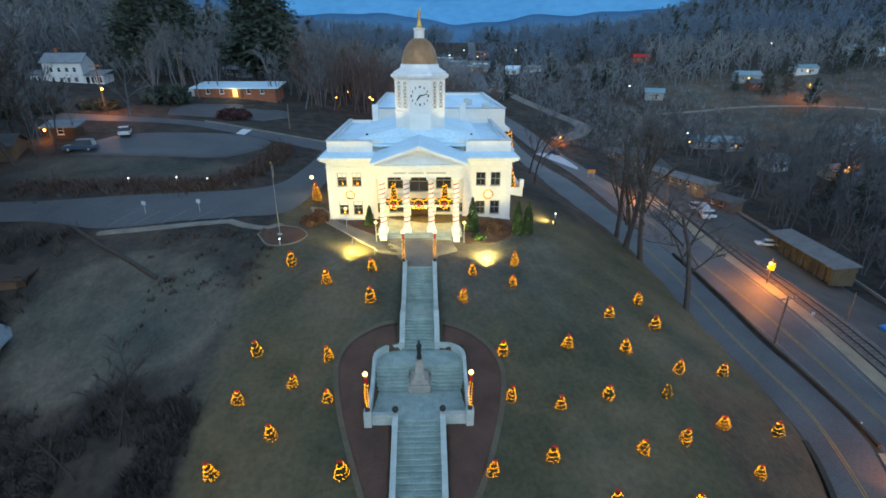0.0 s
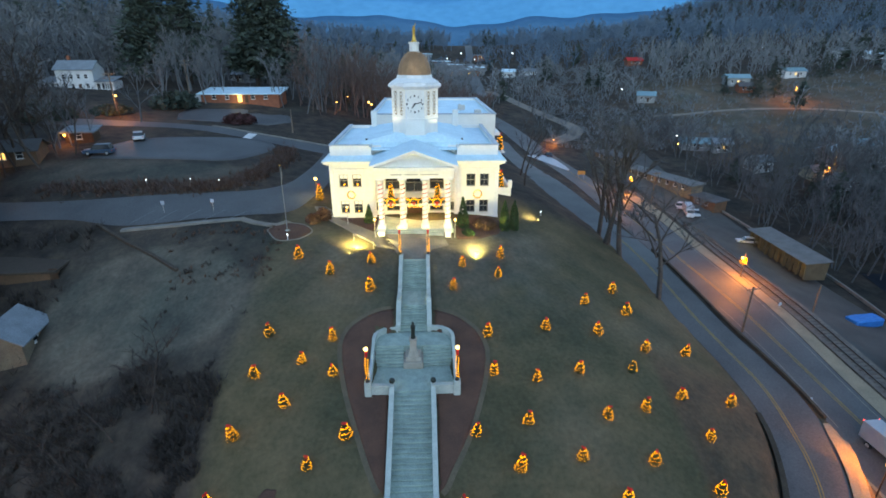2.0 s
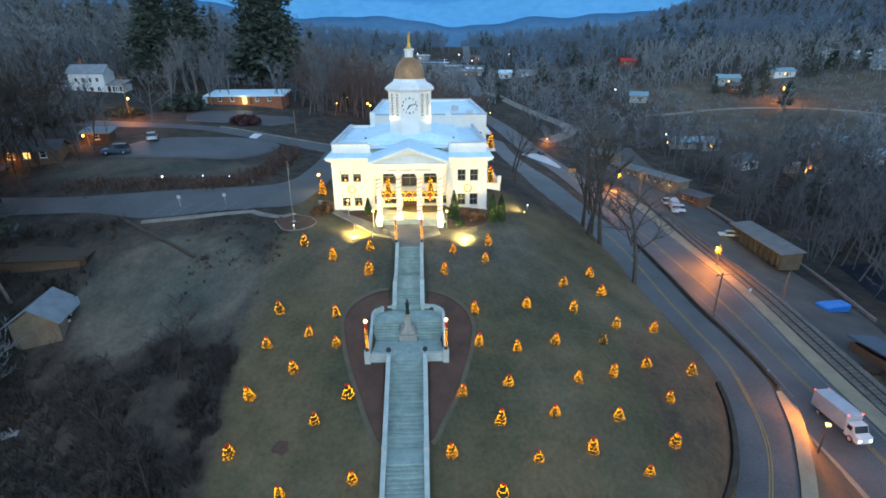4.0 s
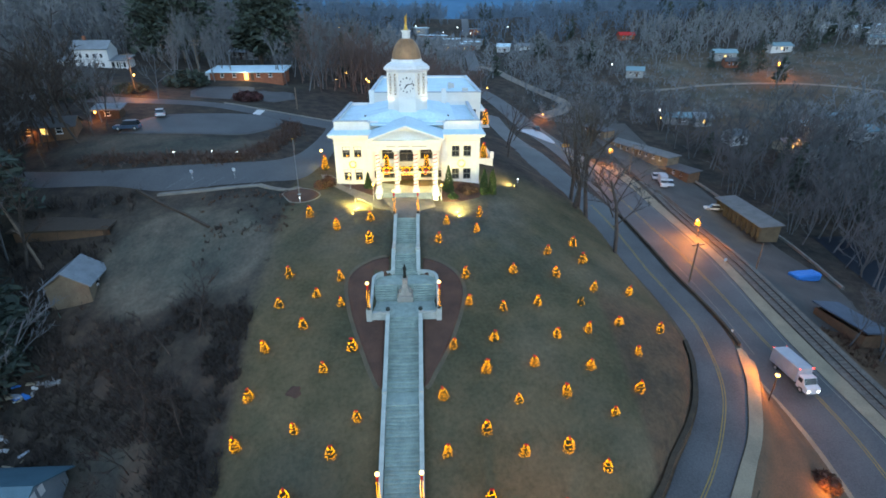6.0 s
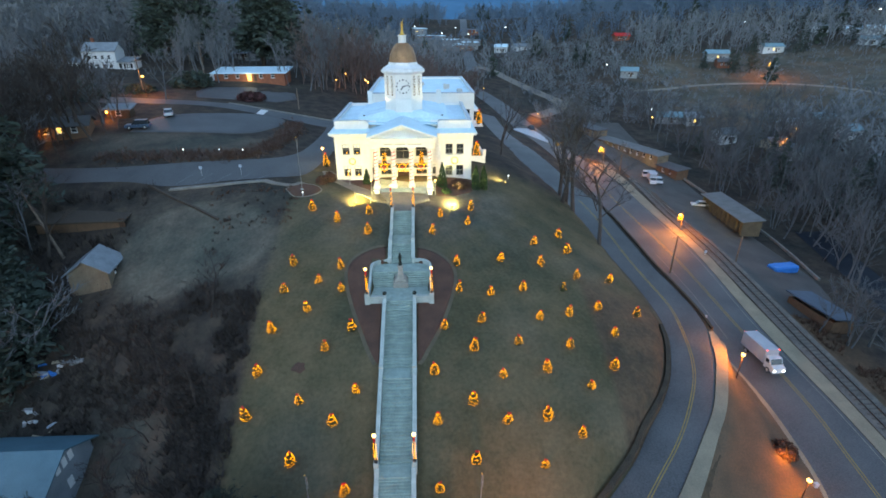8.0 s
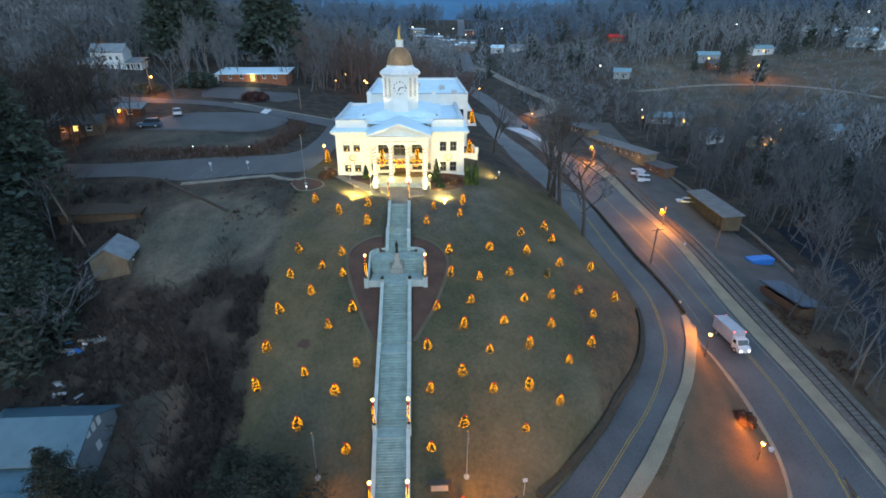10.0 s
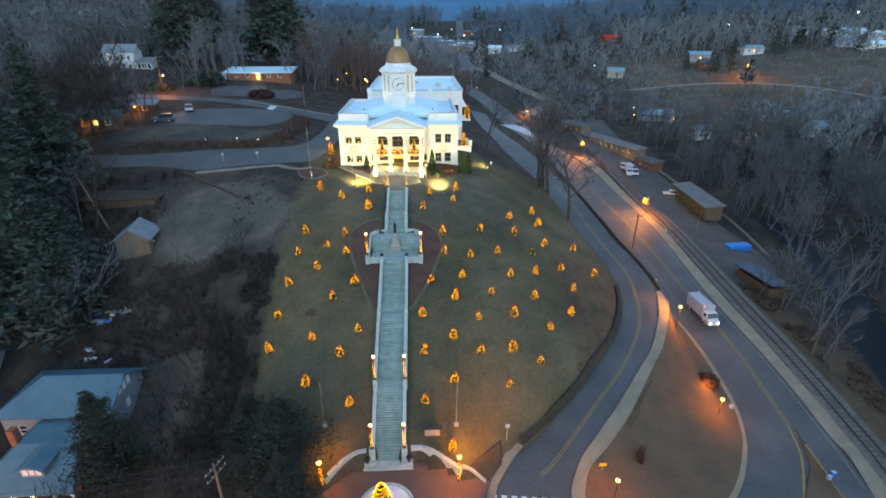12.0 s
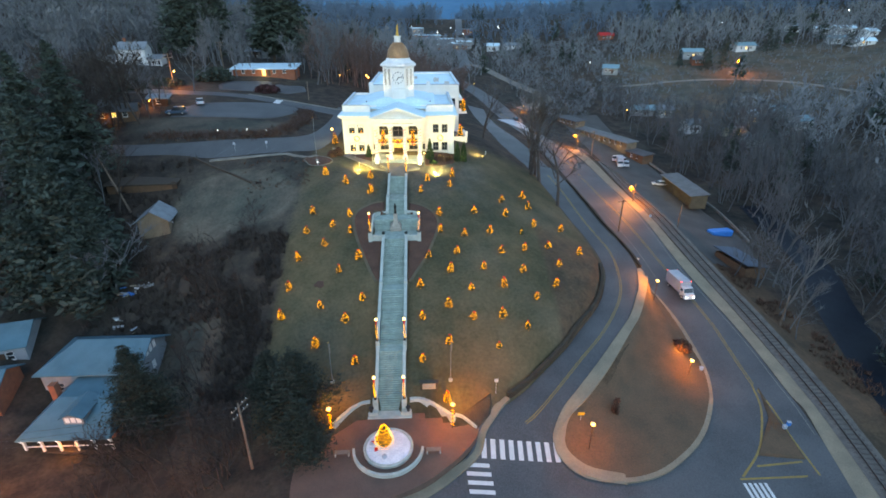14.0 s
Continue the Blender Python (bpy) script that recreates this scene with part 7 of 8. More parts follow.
for i, (x, y, w, m, rf) in enumerate(FARH):
    house_block("far_house", (x, y), rg.uniform(-25, 25), w * 0.8, 5.6, 2.4 + (i % 3) * 0.5, 1.8, m, rf, "distant house with %s among bare trees" % ("a red roof" if rf is RED else "a teal metal roof" if rf is TEAL else "a pale roof"), cols=3, lit=(1,) if i % 4 == 1 else ())
for i in range(14):
    x, y = rg.uniform(-2, 50), rg.uniform(285, 350)
    house_block("town_building", (x, y), rg.uniform(-20, 20), rg.uniform(9, 18), 8, 3.0 + 0.8 * (i % 3), 0.4, FADED if i % 3 else BRICK, ROOFW if i % 2 else ROOFG, "distant pale town building with flat roof", "building", flat=True, cols=4, lit=(0, 2) if i % 2 else (1,), group="town buildings")
for i, (x, y, up, cool) in enumerate([(31.3, 343, 7, 1), (34.5, 333, 7, 1), (20, 335, 5, 1), (-1, 345, 6, 1), (41, 335, 4, 1), (68, 324, 7, 1), (95.6, 116.7, 6, 1), (93.5, 110.5, 5, 0), (113, 94, 4, 0), (129, 83, 4, 0), (-45, 240, 8, 0), (99.6, 185, 5, 1), (30, 137, 5, 0), (-72, 92, 9, 0), (205, 245, 6, 1), (285, 240, 9, 1)]):
    t = thing("yard_lamp", (x, y, lz(x, y)), "far small yard lamp shining at dusk", "street lamp", "far lamps")
    part("pole", tube(bmesh.new(), (0, 0, -0.3), (0, 0, up), 0.1, 0.08, 6), POLEM, t)
    part("lens", ball(bmesh.new(), (0, -0.2, up), 0.13 + 0.0006 * math.hypot(x, y), 5), COOLL if cool else HEADL, t, "glowing lens")
lamp("yard_light", "POINT", (168.5, 158.5, lz(168.5, 158.5) + 6), 2600, SODIUM, radius=0.3)
lamp("yard_light", "POINT", (129, 82, lz(129, 82) + 3.6), 300, SODIUM, radius=0.2)
t = thing("utility_pole", (168.5, 158.8, lz(168.5, 158.8)), "far pole with an orange lamp beside the lane", "utility pole", "far lamps")
part("pole", tube(bmesh.new(), (0, 0, -0.3), (0, 0, 8), 0.14, 0.1, 6), POLEM, t)
part("lens", ball(bmesh.new(), (0, -0.3, 6.4), 0.16, 5), HEADL, t, "glowing lens")
# light without a fixture, added to turn the island shrub orange
lamp("shrub_spot", "POINT", (43.0, -43.2, lz(43.0, -43.2) + 0.9), 80, SODIUM, radius=0.1)


# ---- trees and woods ----
class Heap:
    """Gathers many small pieces into one mesh."""

    def __init__(self):
        self.v, self.f, self.n = [], [], 0

    def add(self, verts, faces):
        self.v.append(verts)
        self.f.append(faces + self.n)
        self.n += len(verts)

    def object(self, name, material):
        v, f = np.concatenate(self.v), np.concatenate(self.f)
        me = bpy.data.meshes.new(name)
        me.vertices.add(len(v))
        me.vertices.foreach_set("co", v.astype(np.float32).ravel())
        me.loops.add(f.size)
        me.loops.foreach_set("vertex_index", f.astype(np.int32).ravel())
        me.polygons.add(len(f))
        me.polygons.foreach_set("loop_start", np.arange(0, f.size, 3, dtype=np.int32))
        me.update(calc_edges=True)
        me.materials.append(material)
        return new(name, me)


def limb(h, a, b, r0, r1, n=3):
    a, b = np.array(a, float), np.array(b, float)
    d = (b - a) / max(1e-6, np.linalg.norm(b - a))
    s = np.cross(d, (0.3, 0.2, 1.0) if abs(d[2]) < 0.9 else (1.0, 0, 0))
    s /= np.linalg.norm(s)
    t = np.cross(d, s)
    ang = np.arange(n) * 2 * math.pi / n
    ring = np.cos(ang)[:, None] * s + np.sin(ang)[:, None] * t
    v = np.concatenate([a + ring * r0, b + ring * r1])
    f = [q for i in range(n) for q in ((i, (i + 1) % n, n + (i + 1) % n), (i, n + (i + 1) % n, n + i))]
    h.add(v, np.array(f))


def bare_tree(seed, high, spread=0.5, fork=0.3, detail=2, twigw=0.05, stout=0.014):
    """A leafless tree at the origin: wood (trunk and limbs) and twigs, as two heaps."""
    rng = np.random.default_rng(seed)
    wood, twigs = Heap(), Heap()

    def grow(p, d, length, r, level):
        pts = [p]
        for k in range(2 if level else 3):
            d = d + rng.normal(0, 0.12, 3)
            d /= np.linalg.norm(d)
            pts.append(pts[-1] + d * length / (2 if level else 3))
        for k in range(len(pts) - 1):
            u0, u1 = 1 - 0.55 * k / (len(pts) - 1), 1 - 0.55 * (k + 1) / (len(pts) - 1)
            limb(wood, pts[k], pts[k + 1], r * u0, r * u1, 5 if level == 0 else 3)
        if level == detail:
            for k in range(9):
                q = pts[0] + (pts[-1] - pts[0]) * rng.uniform(0.2, 1.0)
                e = d + rng.normal(0, 0.55, 3) + (0, 0, 0.25)
                e /= np.linalg.norm(e)
                ln = high * rng.uniform(0.06, 0.13)
                s = np.cross(e, rng.normal(0, 1, 3))
                s = s / np.linalg.norm(s) * twigw
                m = q + e * ln * 0.5 + rng.normal(0, 0.05, 3) * ln
                twigs.add(np.array([q - s, q + s, m + s * 0.7, m - s * 0.7, q + e * ln]), np.array([(0, 1, 2), (0, 2, 3), (3, 2, 4)]))
            return
        for k in range((6 if level == 0 else 4)):
            u = fork + (1 - fork) * (k + rng.random()) / (6 if level == 0 else 4) if level == 0 else rng.uniform(0.3, 1.0)
            q = pts[0] + (pts[-1] - pts[0]) * u
            a = rng.uniform(0, 6.283)
            side = np.array((math.cos(a), math.sin(a), 0.0))
            e = d * (1 - spread) + side * spread * rng.uniform(0.7, 1.3) + (0, 0, 0.2)
            e /= np.linalg.norm(e)
            grow(q, e, length * (0.62 - 0.25 * u * (level == 0)) * rng.uniform(0.8, 1.15), r * (0.5 - 0.15 * u), level + 1)

    grow(np.array((0, 0, -0.4)), np.array((rng.normal(0, 0.04), rng.normal(0, 0.04), 1.0)), high * 0.75, high * stout, 0)
    return wood, twigs


def conifer_heap(seed, high, width, whorls=26, per=9, tuft=14, leafy=1.0):
    """A shaggy evergreen: limbs in loose tiers, each with many small needle tufts."""
    rng = np.random.default_rng(seed)
    leaf, wood = Heap(), Heap()
    limb(wood, (0, 0, -0.5), (0, 0, high * 0.96), high * 0.018, 0.03, 6)
    for k in range(whorls):
        u = (k + 0.5) / whorls
        z = high * (0.14 + 0.86 * u)
        for j in range(per):
            a = rng.uniform(0, 6.283)
            r = width * (1 - u) ** 0.7 * rng.uniform(0.45, 1.2) + 0.15
            d = np.array((math.cos(a), math.sin(a), rng.uniform(-0.3, 0.3)))
            base = np.array((0, 0, z + rng.normal(0, 0.3)))
            if tuft > 5:
                limb(wood, base, base + d * r * 0.8, 0.05, 0.02, 3)
            w = (0.1 + 0.045 * r) * leafy if tuft > 5 else 0.35 * r
            for m in range(tuft):
                c = base + d * r * rng.uniform(0.3, 1.0) + rng.normal(0, 0.14 * r + 0.05, 3) * (1, 1, 0.6)
                s, t = rng.normal(0, 1, 3) * w * (1.5, 1.5, 0.8), rng.normal(0, 1, 3) * w * 0.6
                leaf.add(np.array([c - s, c + t, c + s, c - t]), np.array([(0, 1, 2), (0, 2, 3)]))
    return wood, leaf


def tree_thing(name, x, y, wood, leaf, leafmat, label, turn=0, scale=1.0, category="tree", group="", lean=(0, 0), bark=None):
    t = thing(name, (x, y, lz(x, y)), label, category, group)
    t.matrix_world = pose(x, y, lz(x, y), lean[0], lean[1], turn) @ Matrix.Scale(scale, 4)
    o = wood.object("trunk", bark or BARK)
    o.parent = t
    o = leaf.object("crown", leafmat)
    o.parent = t
    return t


ROADSIDE = [(29.5, 5.5, 19, 0.36), (30.9, 3.0, 18, 0.33), (30.6, 11.6, 17, 0.42), (32.6, -7.6, 16, 0.6), (31.2, 8.6, 15, 0.5), (21.5, 31, 14, 0.4), (24, 48, 15, 0.42), (-50, -17, 15, 0.5), (-59, -3, 16, 0.5), (-64, 5, 14, 0.5)]
for i, (x, y, h, s) in enumerate(ROADSIDE):
    w, t = bare_tree(50 + i, h, s, 0.35, 3 if i in (0, 3) else 2, 0.03, 0.024 if i < 5 else 0.016)
    tree_thing("bare_tree", x, y, w, t, TWIG if i < 7 else DTWIG, "tall leafless tree with dark spreading limbs", i * 47, group="bare trees")
PALEBARK = mat("pale_bark", (0.17, 0.16, 0.145), (0.1, 0.094, 0.085), 0.9, scale=2, fine=12)
for i, (x, y, h, ln) in enumerate(((68.3, -30.1, 17, (-8, 22)), (67.1, -34.5, 10, (-8, 26)), (84, -31.1, 13, (4, 10)), (86.5, -28, 11, (0, -8)))):
    w, t = bare_tree(70 + i, h, 0.3, 0.55, 2, 0.03)
    tree_thing("bare_tree", x, y, w, t, TWIG, "pale slender leaning bare tree beside the creek", 0, group="creek trees", lean=ln, bark=PALEBARK)
EVERG = [(-30.6, -53.8, 13.5, 4.3), (-11.0, -55.6, 10, 5.2), (-9.4, -60.8, 8, 3.4), (-15.5, -51.5, 7, 3.2), (-54, -27, 26, 5.6), (-50, -31, 20, 5.0), (-58, -20, 28, 6.0), (-62, -33, 24, 6), (-78, 92, 37, 8.5), (-70, 97, 36, 8), (-50, 98, 42, 9.5), (-43, 97, 40, 8.5), (-72, -8, 20, 5), (-53, -36, 16, 4.5), (-57, -12, 26, 5.6), (-47, -35, 12, 4), (-48.5, -26.5, 14, 4.4), (-46, -30, 12, 3.8)]
for i, (x, y, h, w) in enumerate(EVERG):
    wd, lf = conifer_heap(80 + i, h, w, int(12 + h * 0.9), 11, 110 if i < 4 else 18, 0.34 if i < 4 else 1.0)
    tree_thing("evergreen_tree", x, y, wd, lf, GREYN if i < 4 else NEEDLE, "tall dark shaggy evergreen tree", i * 31, group="evergreens")


def clump(seed, n, r, hgt, size):
    rng = np.random.default_rng(seed)
    hp = Heap()
    for k in range(n):
        d = rng.normal(0, 1, 3)
        d /= np.linalg.norm(d)
        d[2] = abs(d[2])
        c = d * (r, r, hgt) * rng.uniform(0.55, 1.0)
        s, t = rng.normal(0, 1, (2, 3)) * size
        hp.add(np.array([c - s, c + t, c + s, c - t]), np.array([(0, 1, 2), (0, 2, 3)]))
    return hp


for x, y, r, h, m, lb in ((9.2, -3.0, 1.7, 1.1, SHRUB, "russet low shrub in the planting bed"), (6.9, -5.4, 0.7, 0.6, YEW, "low green shrub in the planting bed"),
                          (-12.6, -0.6, 1.0, 1.6, SHRUB, "dry brown shrub at the building corner"), (-13.6, -2.6, 0.9, 1.2, SHRUB, "dry brown shrub at the building corner"), (29.0, -54.4, 0.35, 2.5, SHRUB, "slim bare shrub on the traffic island"), (44.0, -41.8, 1.5, 1.3, SHRUB, "orange-lit shrub on the traffic island"), (-40.5, 50.5, 3.8, 2.0, HEDGER, "dark red clipped hedge by the forecourt"), (-69, 52, 4.5, 1.8, NEEDLE, "dark rounded hedge beside the lane"), (-60, 63, 6, 4.0, NEEDLE, "tall dark thicket hedge on the rise"), (-77, 42, 6, 3.6, NEEDLE, "tall dark thicket hedge on the rise")):
    o = clump(int(x * 7 + y + 500), 900, r, h, 0.13 + 0.03 * r).object("shrub", m)
    o.matrix_world = pose(x, y, lz(x, y) - 0.05)
    tagged(o, lb, "shrub", "shrubs")
for x, y, r, h in ((-6.2, -1.9, 0.75, 2.6), (6.3, -3.6, 1.0, 4.2)):
    rng_ = np.random.default_rng(int(x * 10) + 100)
    hp = Heap()
    for k in range(1300):
        u = rng_.random() ** 1.4
        a = rng_.uniform(0, 6.283)
        rr = r * min(1.0, 0.65 + 2.5 * u) * (1 - u) ** 0.8 * rng_.uniform(0.6, 1.1)
        c = np.array((rr * math.cos(a), rr * math.sin(a), h * u))
        s, t = rng_.normal(0, 1, (2, 3)) * (0.07, 0.07, 0.09)
        hp.add(np.array([c - s, c + t, c + s, c - t]), np.array([(0, 1, 2), (0, 2, 3)]))
    o = hp.object("pointed_evergreen", YEW)
    o.matrix_world = pose(x, y, lz(x, y) - 0.1)
    tagged(o, "small pointed green evergreen beside the portico", "evergreen shrub", "portico evergreens")
for x, y in ((11.9, -3.2), (13.3, -2.6)):
    rng_ = np.random.default_rng(int(x * 10))
    hp = Heap()
    for k in range(1500):
        u = rng_.random()
        a = rng_.uniform(0, 6.283)
        rr = 0.62 * (1 - u ** 3) * rng_.uniform(0.75, 1.05)
        c = np.array((rr * math.cos(a), rr * math.sin(a), 4.0 * u))
        s, t = rng_.normal(0, 1, (2, 3)) * (0.05, 0.05, 0.12)
        hp.add(np.array([c - s, c + t, c + s, c - t]), np.array([(0, 1, 2), (0, 2, 3)]))
    o = hp.object("columnar_evergreen", YEW)
    o.matrix_world = pose(x, y, lz(x, y) - 0.1)
    tagged(o, "tall narrow dark green evergreen beside the courthouse", "evergreen shrub", "columnar evergreens")

for i, (x, y, h) in enumerate(((165, 167, 13), (155, 168, 12), (159, 170, 10), (203, 190, 14), (211, 196, 12), (238, 238, 15), (182, 196, 11), (146, 176, 9))):
    wd, lf = conifer_heap(140 + i, h, h * 0.26, 12, 8, 8)
    tree_thing("evergreen_tree", x, y, wd, lf, NEEDLE, "dark evergreen beside the far houses", i * 53, group="far evergreens")

# woods: many leafless trees in one heap for each stretch
PROTO_NEAR = [bare_tree(200 + i, 12, 0.5, 0.3, 2, 0.035) for i in range(6)]
PROTO_FAR = [bare_tree(300 + i, 12, 0.55, 0.25, 1, 0.16) for i in range(6)]
CON_NEAR = [conifer_heap(420 + i, 12, 2.6, 18, 8, 10) for i in range(2)]
CON_FAR = [conifer_heap(400 + i, 12, 2.6, 9, 5, 4) for i in range(3)]


def flat_heap(h):
    return np.concatenate(h.v), np.concatenate(h.f)


PN = [(flat_heap(w), flat_heap(t)) for w, t in PROTO_NEAR]
PF = [(flat_heap(w), flat_heap(t)) for w, t in PROTO_FAR]
PC = [flat_heap(l) for w, l in CON_FAR]
PCN = [flat_heap(l) for w, l in CON_NEAR]


def open_land(x, y):
    """True where no wood grows: lawns, roads, yards, fields."""
    if -24 < x < 48 and -62 < y < 75:
        return True
    if x > 22 and x < 66 and y < 150 and y > -120:
        return True
    if 58 < x < 91 and -16 < y < 130:
        return True
    if -58 < x < -14 and -8 < y < 64:
        return True
    if -47 < x < -20 and -28 < y < 0:
        return True
    if -100 < x < -60 and 35 < y < 90:
        return abs(x + 83) < 17 or y < 60
    if x > 60 and abs(x - (78.5 + 0.62 * (y + 30))) < 6.5 and y < 20:
        return True
    if -38 < x < -17 and -62 < y < -24:
        return True
    if y < -50 and x < 66 and x > -78:
        return True
    if -66 < x < -30 and -62 < y < -36:
        return True
    if 112 < x < 290 and 104 < y < 190 + 0.12 * (x - 112):
        return noise.noise((x * 0.03, y * 0.03, 3)) > -0.42
    if 28 < x < 125 and 100 < y < 262:
        return noise.noise((x * 0.04, y * 0.04, 8)) > -0.18
    if -5 < x < 70 and 265 < y < 375:
        return noise.noise((x * 0.05, y * 0.05, 3)) > -0.2
    if abs(x - 36) < 10 and y > 100:
        return True
    return False


def scatter(count, region, seed, near, free=False, size=1.0, tone=None):
    rng = np.random.default_rng(seed)
    wood, twigs, ever = Heap(), Heap(), Heap()
    xs, ys = rng.uniform(region[0], region[1], count), rng.uniform(region[2], region[3], count)
    zs = land(xs, ys)
    for x, y, z in zip(xs, ys, zs):
        if (open_land(x, y) and not free) or (not near and abs(math.degrees(math.atan2(x, y + 100)) - 2) > 52):
            continue
        if near is False and -75 < x < 130 and -70 < y < 110:
            continue
        a, s = rng.uniform(0, 6.283), rng.uniform(0.7, 1.35) * size
        rot = np.array(((math.cos(a), math.sin(a), 0), (-math.sin(a), math.cos(a), 0), (0, 0, 1))) * s * np.array((1, 1, rng.uniform(0.85, 1.2)))
        if rng.random() < (0.03 if near else 0.025):
            v, f = PCN[rng.integers(2)] if near else PC[rng.integers(3)]
            ever.add(v @ rot + (x, y, z), f)
            continue
        (wv, wf), (tv, tf) = (PN if near else PF)[rng.integers(6)]
        wood.add(wv @ rot + (x, y, z), wf)
        twigs.add(tv @ rot + (x, y, z), tf)
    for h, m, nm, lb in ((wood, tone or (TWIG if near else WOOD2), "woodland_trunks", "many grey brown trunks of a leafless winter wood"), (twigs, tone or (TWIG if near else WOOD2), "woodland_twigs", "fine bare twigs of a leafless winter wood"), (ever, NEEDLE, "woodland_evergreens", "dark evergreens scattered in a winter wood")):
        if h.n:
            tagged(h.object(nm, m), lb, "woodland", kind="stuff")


RWOOD = mat("russet_wood_twigs", (0.15, 0.105, 0.09), (0.1, 0.075, 0.068), 0.95, scale=0.05, fine=1, bump=0, island="mesh", vary=0.2)
scatter(760, (64, 140, -90, 130), 1, True)
scatter(420, (-130, -24, -75, 110), 2, True, tone=DWOOD)
scatter(240, (-34, 30, 70, 130), 3, True, tone=RWOOD)
scatter(14, (-29.5, -21.5, -50, -29), 7, True, True, 0.6, DTWIG)
scatter(60, (-75, -57, -12, 22), 8, True, True, 1.1, DTWIG)
scatter(40, (-33, -16, -66, -56), 9, True, True, 0.5, DTWIG)
# distant stretches take the haze-tinted twig colours
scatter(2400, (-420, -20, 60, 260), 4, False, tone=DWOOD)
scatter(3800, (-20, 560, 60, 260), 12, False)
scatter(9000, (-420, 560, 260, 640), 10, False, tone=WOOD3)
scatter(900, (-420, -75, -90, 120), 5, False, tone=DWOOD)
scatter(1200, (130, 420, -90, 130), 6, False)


# low brush on banks and in the thicket below the slope
def brush(name, count, inside, seed, high, material, label):
    rng = np.random.default_rng(seed)
    hp = Heap()
    x0, x1, y0, y1 = inside
    for k in range(count):
        x, y = rng.uniform(x0, x1), rng.uniform(y0, y1)
        if noise.noise((x * 0.15, y * 0.15, seed)) < -0.1:
            continue
        z = lz(x, y)
        for j in range(7):
            a = rng.uniform(0, 6.283)
            e = np.array((math.cos(a) * 0.7, math.sin(a) * 0.7, 1.0)) * high * rng.uniform(0.4, 1.1)
            s = np.array((-math.sin(a), math.cos(a), 0)) * 0.06
            p = np.array((x, y, z - 0.05)) + rng.normal(0, 0.15, 3) * (1, 1, 0)
            hp.add(np.array([p - s, p + s, p + e]), np.array([(0, 1, 2)]))
    tagged(hp.object(name, material), label, "brush", kind="stuff")


def brush_line(name, count, path, width, seed, high, material, label):
    """Stems scattered in a band along a line, thicker in the middle."""
    rng = np.random.default_rng(seed)
    p = smooth(path, 8)
    hp = Heap()
    for k in range(count):
        i = rng.integers(len(p))
        x, y = p[i] + rng.normal(0, width / 2.4, 2)
        for j in range(7):
            a = rng.uniform(0, 6.283)
            e = np.array((math.cos(a) * 0.7, math.sin(a) * 0.7, 1.0)) * high * rng.uniform(0.35, 1.1)
            w = np.array((-math.sin(a), math.cos(a), 0)) * 0.05
            q = np.array((x, y, lz(x, y) - 0.05)) + rng.normal(0, 0.15, 3) * (1, 1, 0)
            hp.add(np.array([q - w, q + w, q + e]), np.array([(0, 1, 2)]))
    tagged(hp.object(name, material), label, "brush", kind="stuff")


BANK = [(-53, 6.6), (-42, 6.0), (-33.5, 5.6), (-28.8, 7.2), (-26.4, 11), (-25.4, 18), (-24.8, 26), (-25.6, 33)]
for n_, sd, m_ in ((900, 32, SHRUB), (700, 33, RWOOD)):
    brush_line("bank_brush", n_, BANK, 2.6, sd, 1.0, m_, "russet dry brush along the bank above the drive")
for n_, area, sd in ((1500, (-42, -17.5, -38, -27), 31), (560, (-25, -17.5, -54, -38), 51), (260, (-42, -25, -54, -38), 52)):
    brush("thicket", n_, area, sd, 1.2, DTWIG, "dark tangled bramble thicket on the slope")
brush("slope_brush", 160, (-30, -16, -15, -5), 34, 0.5, SHRUB, "low russet weeds on the slope")
brush("glade_edge", 420, (-38, -18.5, -28.5, -24.0), 42, 0.9, DTWIG, "dark bramble lip below the bare glade")
brush("dead_weeds", 70, (-27, -17, -20, -8), 38, 0.7, DTWIG, "dark dead weed clumps on the bare slope")
# dark twig colour here also stands in for deep shade
brush("edge_bramble", 1100, (-26, -19.4, -51, -26), 39, 1.0, DTWIG, "bramble strip beside the lawn, darkened for shade")
brush("far_scrub", 3600, (52, 128, 118, 262), 40, 3.2, WOOD2, "low scrub on the far slope, tinted blue grey for haze")
brush("far_scrub", 1500, (130, 280, 100, 215), 41, 2.6, WOOD2, "low scrub on the far slope, tinted blue grey for haze")
brush("verge_brush", 700, (66, 72, -70, -12), 35, 0.9, SHRUB, "dry brush beside the railway")
brush("left_thicket", 1800, (-75, -40, -40, -4), 36, 1.6, DTWIG, "dark tangled brush under the trees")

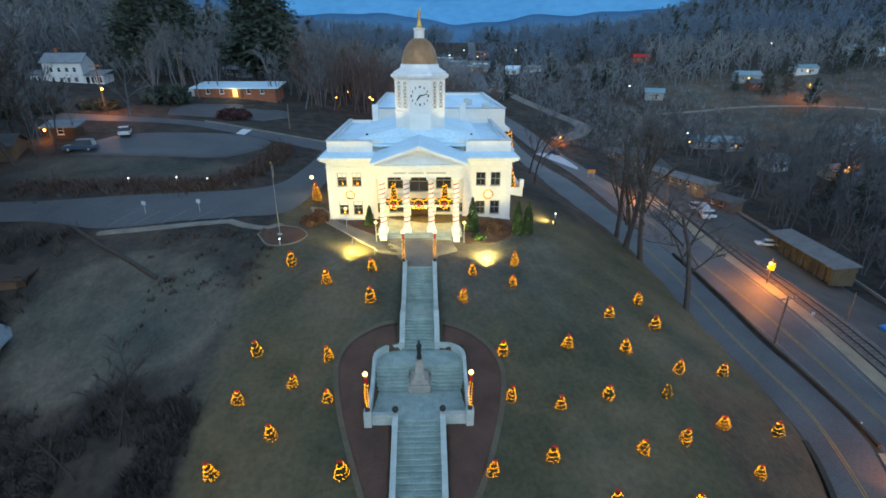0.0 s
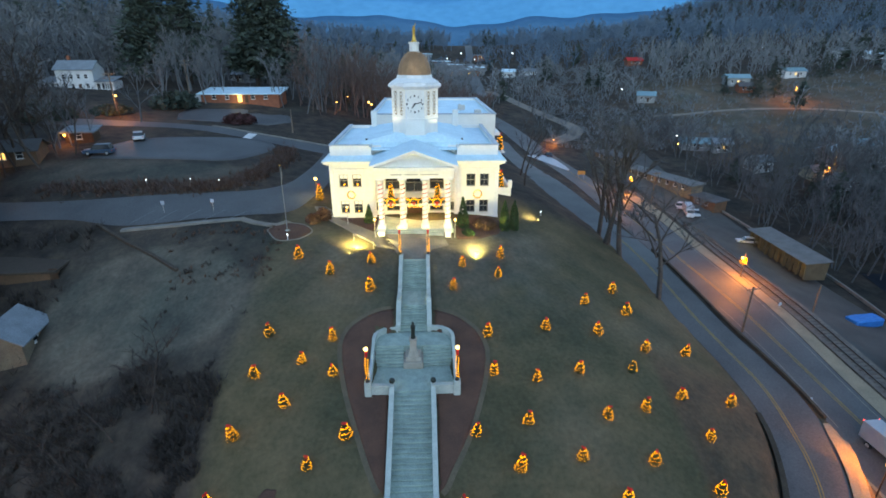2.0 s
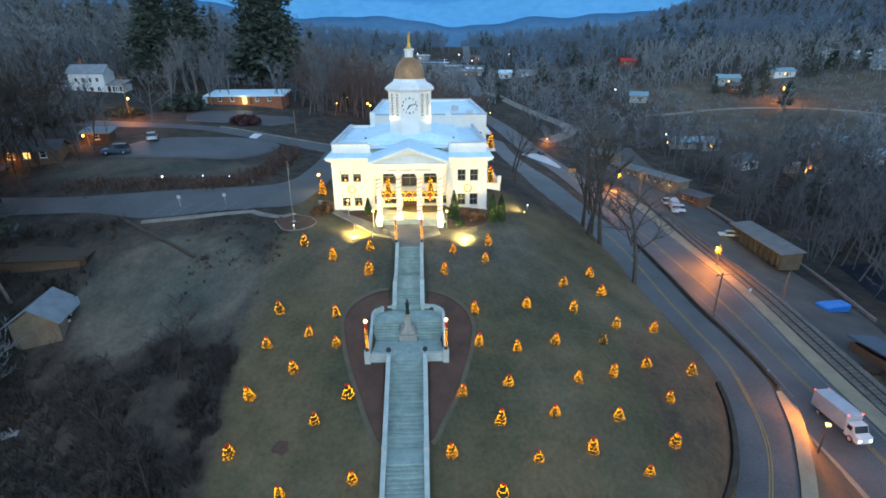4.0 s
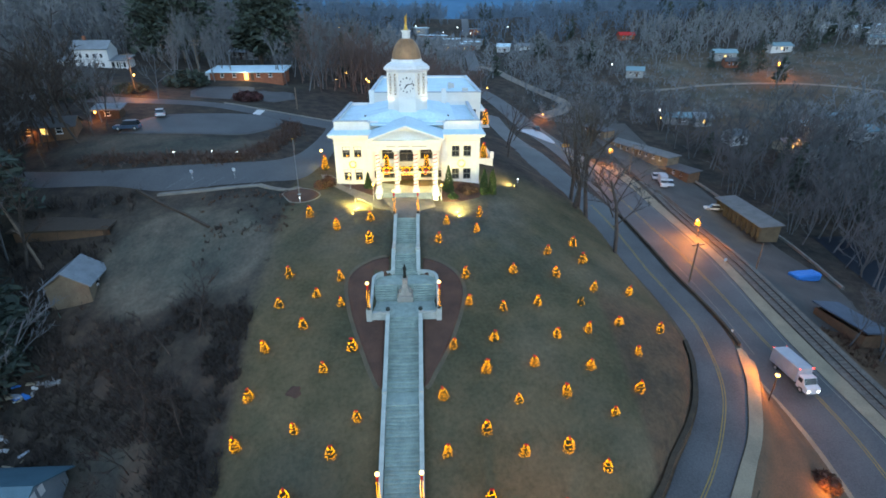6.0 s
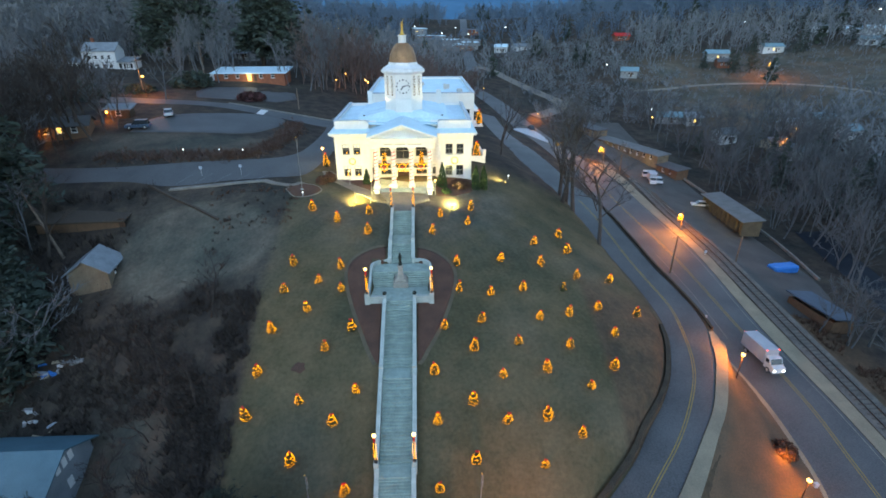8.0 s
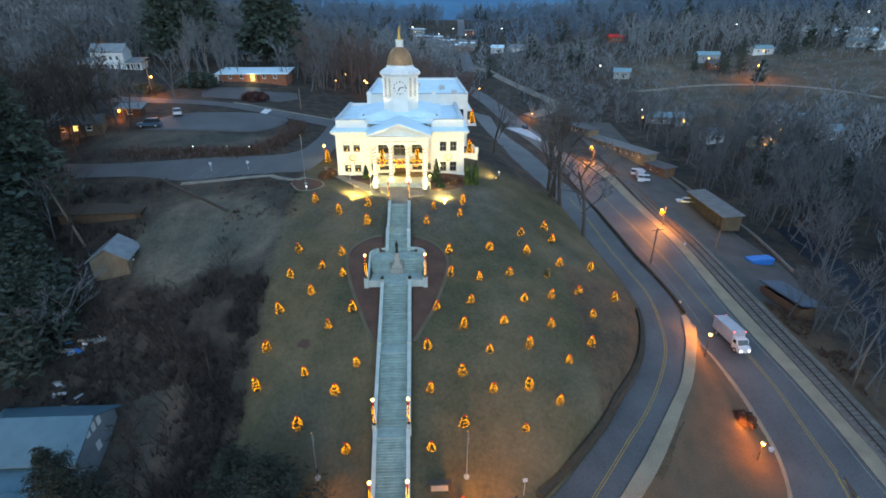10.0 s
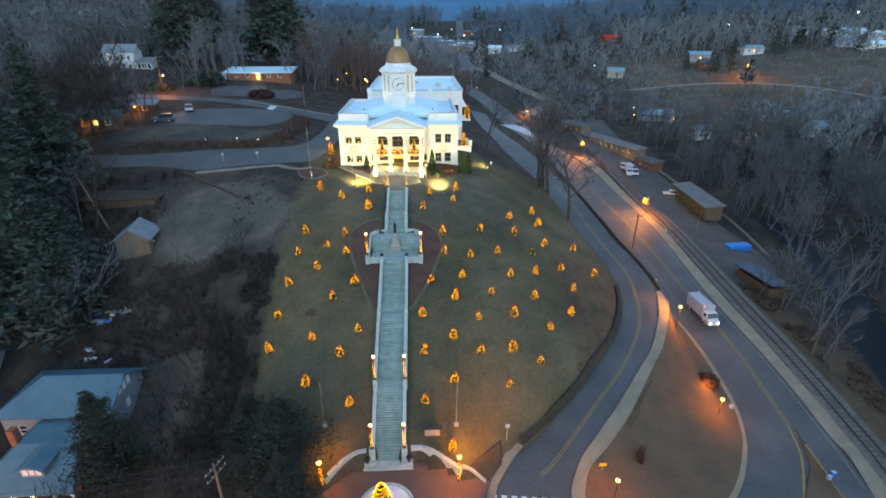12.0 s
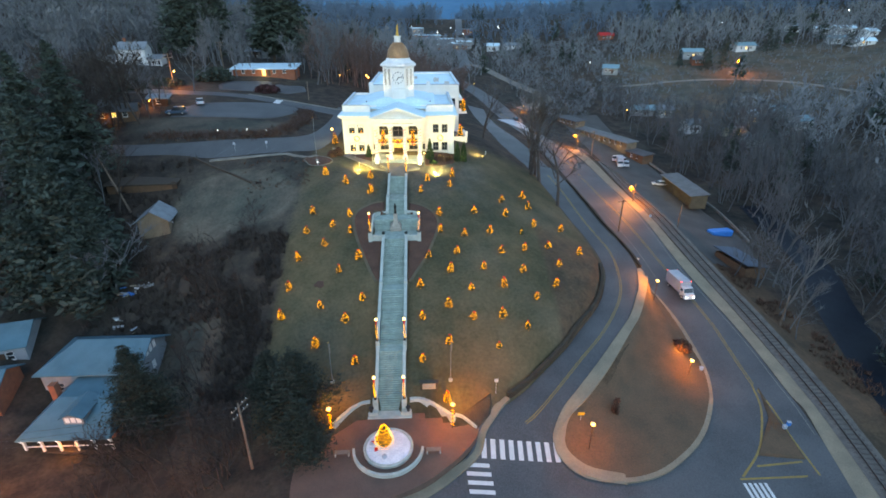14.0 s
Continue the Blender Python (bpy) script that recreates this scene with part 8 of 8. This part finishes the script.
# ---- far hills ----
# the blue of distant haze is painted into both ridge colours
RIDGE1 = mat("near_haze_ridge", (0.08, 0.19, 0.3), (0.06, 0.155, 0.25), 1.0, scale=0.004, fine=0.03, bump=0, spec=0)
RIDGE2 = mat("far_haze_ridge", (0.1, 0.34, 0.56), (0.08, 0.29, 0.49), 1.0, scale=0.003, fine=0.02, bump=0, spec=0)
for r, base, amp, m, sd, lb in ((1500, 125, 50, RIDGE1, 1, "wooded ridge painted blue grey for haze"), (2600, 336, 45, RIDGE2, 7, "far mountain ridge painted blue for haze")):
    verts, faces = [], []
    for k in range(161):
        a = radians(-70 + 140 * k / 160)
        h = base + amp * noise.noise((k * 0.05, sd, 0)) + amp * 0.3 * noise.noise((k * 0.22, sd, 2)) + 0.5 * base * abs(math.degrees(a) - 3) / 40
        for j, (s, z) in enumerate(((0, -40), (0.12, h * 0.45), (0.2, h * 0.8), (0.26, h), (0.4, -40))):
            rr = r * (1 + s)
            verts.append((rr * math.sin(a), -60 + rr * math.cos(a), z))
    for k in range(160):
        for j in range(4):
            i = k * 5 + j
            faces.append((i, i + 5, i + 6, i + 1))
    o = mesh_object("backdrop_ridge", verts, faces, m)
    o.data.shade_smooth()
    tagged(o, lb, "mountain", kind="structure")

lean = thing("leaning_trunk", (-48, -16.5, lz(-48, -16.5)), "pale leaning bare trunk beside the old shed", "tree trunk")
part("trunk", tube(bmesh.new(), (0, 0, -0.4), (-4.4, 2.2, 9.2), 0.22, 0.12, 8), POLEM, lean)
part("stub", tube(bmesh.new(), (-2.2, 1.1, 4.5), (-2.6, 0.4, 5.6), 0.07, 0.03, 6), POLEM, lean)
rg = random.Random(77)
for k in range(34):
    cx, cy = ((-43.6, -31.6), (-40.8, -30.7), (-40.2, -38.3), (-42.5, -36.1))[k % 4]
    x, y, w = rg.gauss(cx, 0.7), rg.gauss(cy, 0.6), rg.uniform(0.25, 0.8)
    bm = boxm(-w, w, -w * rg.uniform(0.25, 0.7), w * 0.3, 0, rg.uniform(0.05, 0.3), 0.02)
    solo("discarded_board", bm, (FLASH, SIDING, TAN, FADED, TARP, TIE)[k % 6], "weathered board dumped in the thicket", "debris", "dumped boards", at=pose(x, y, lz(x, y) + 0.05 * (k % 3), rg.uniform(-12, 12), rg.uniform(-12, 12), rg.uniform(0, 180)))
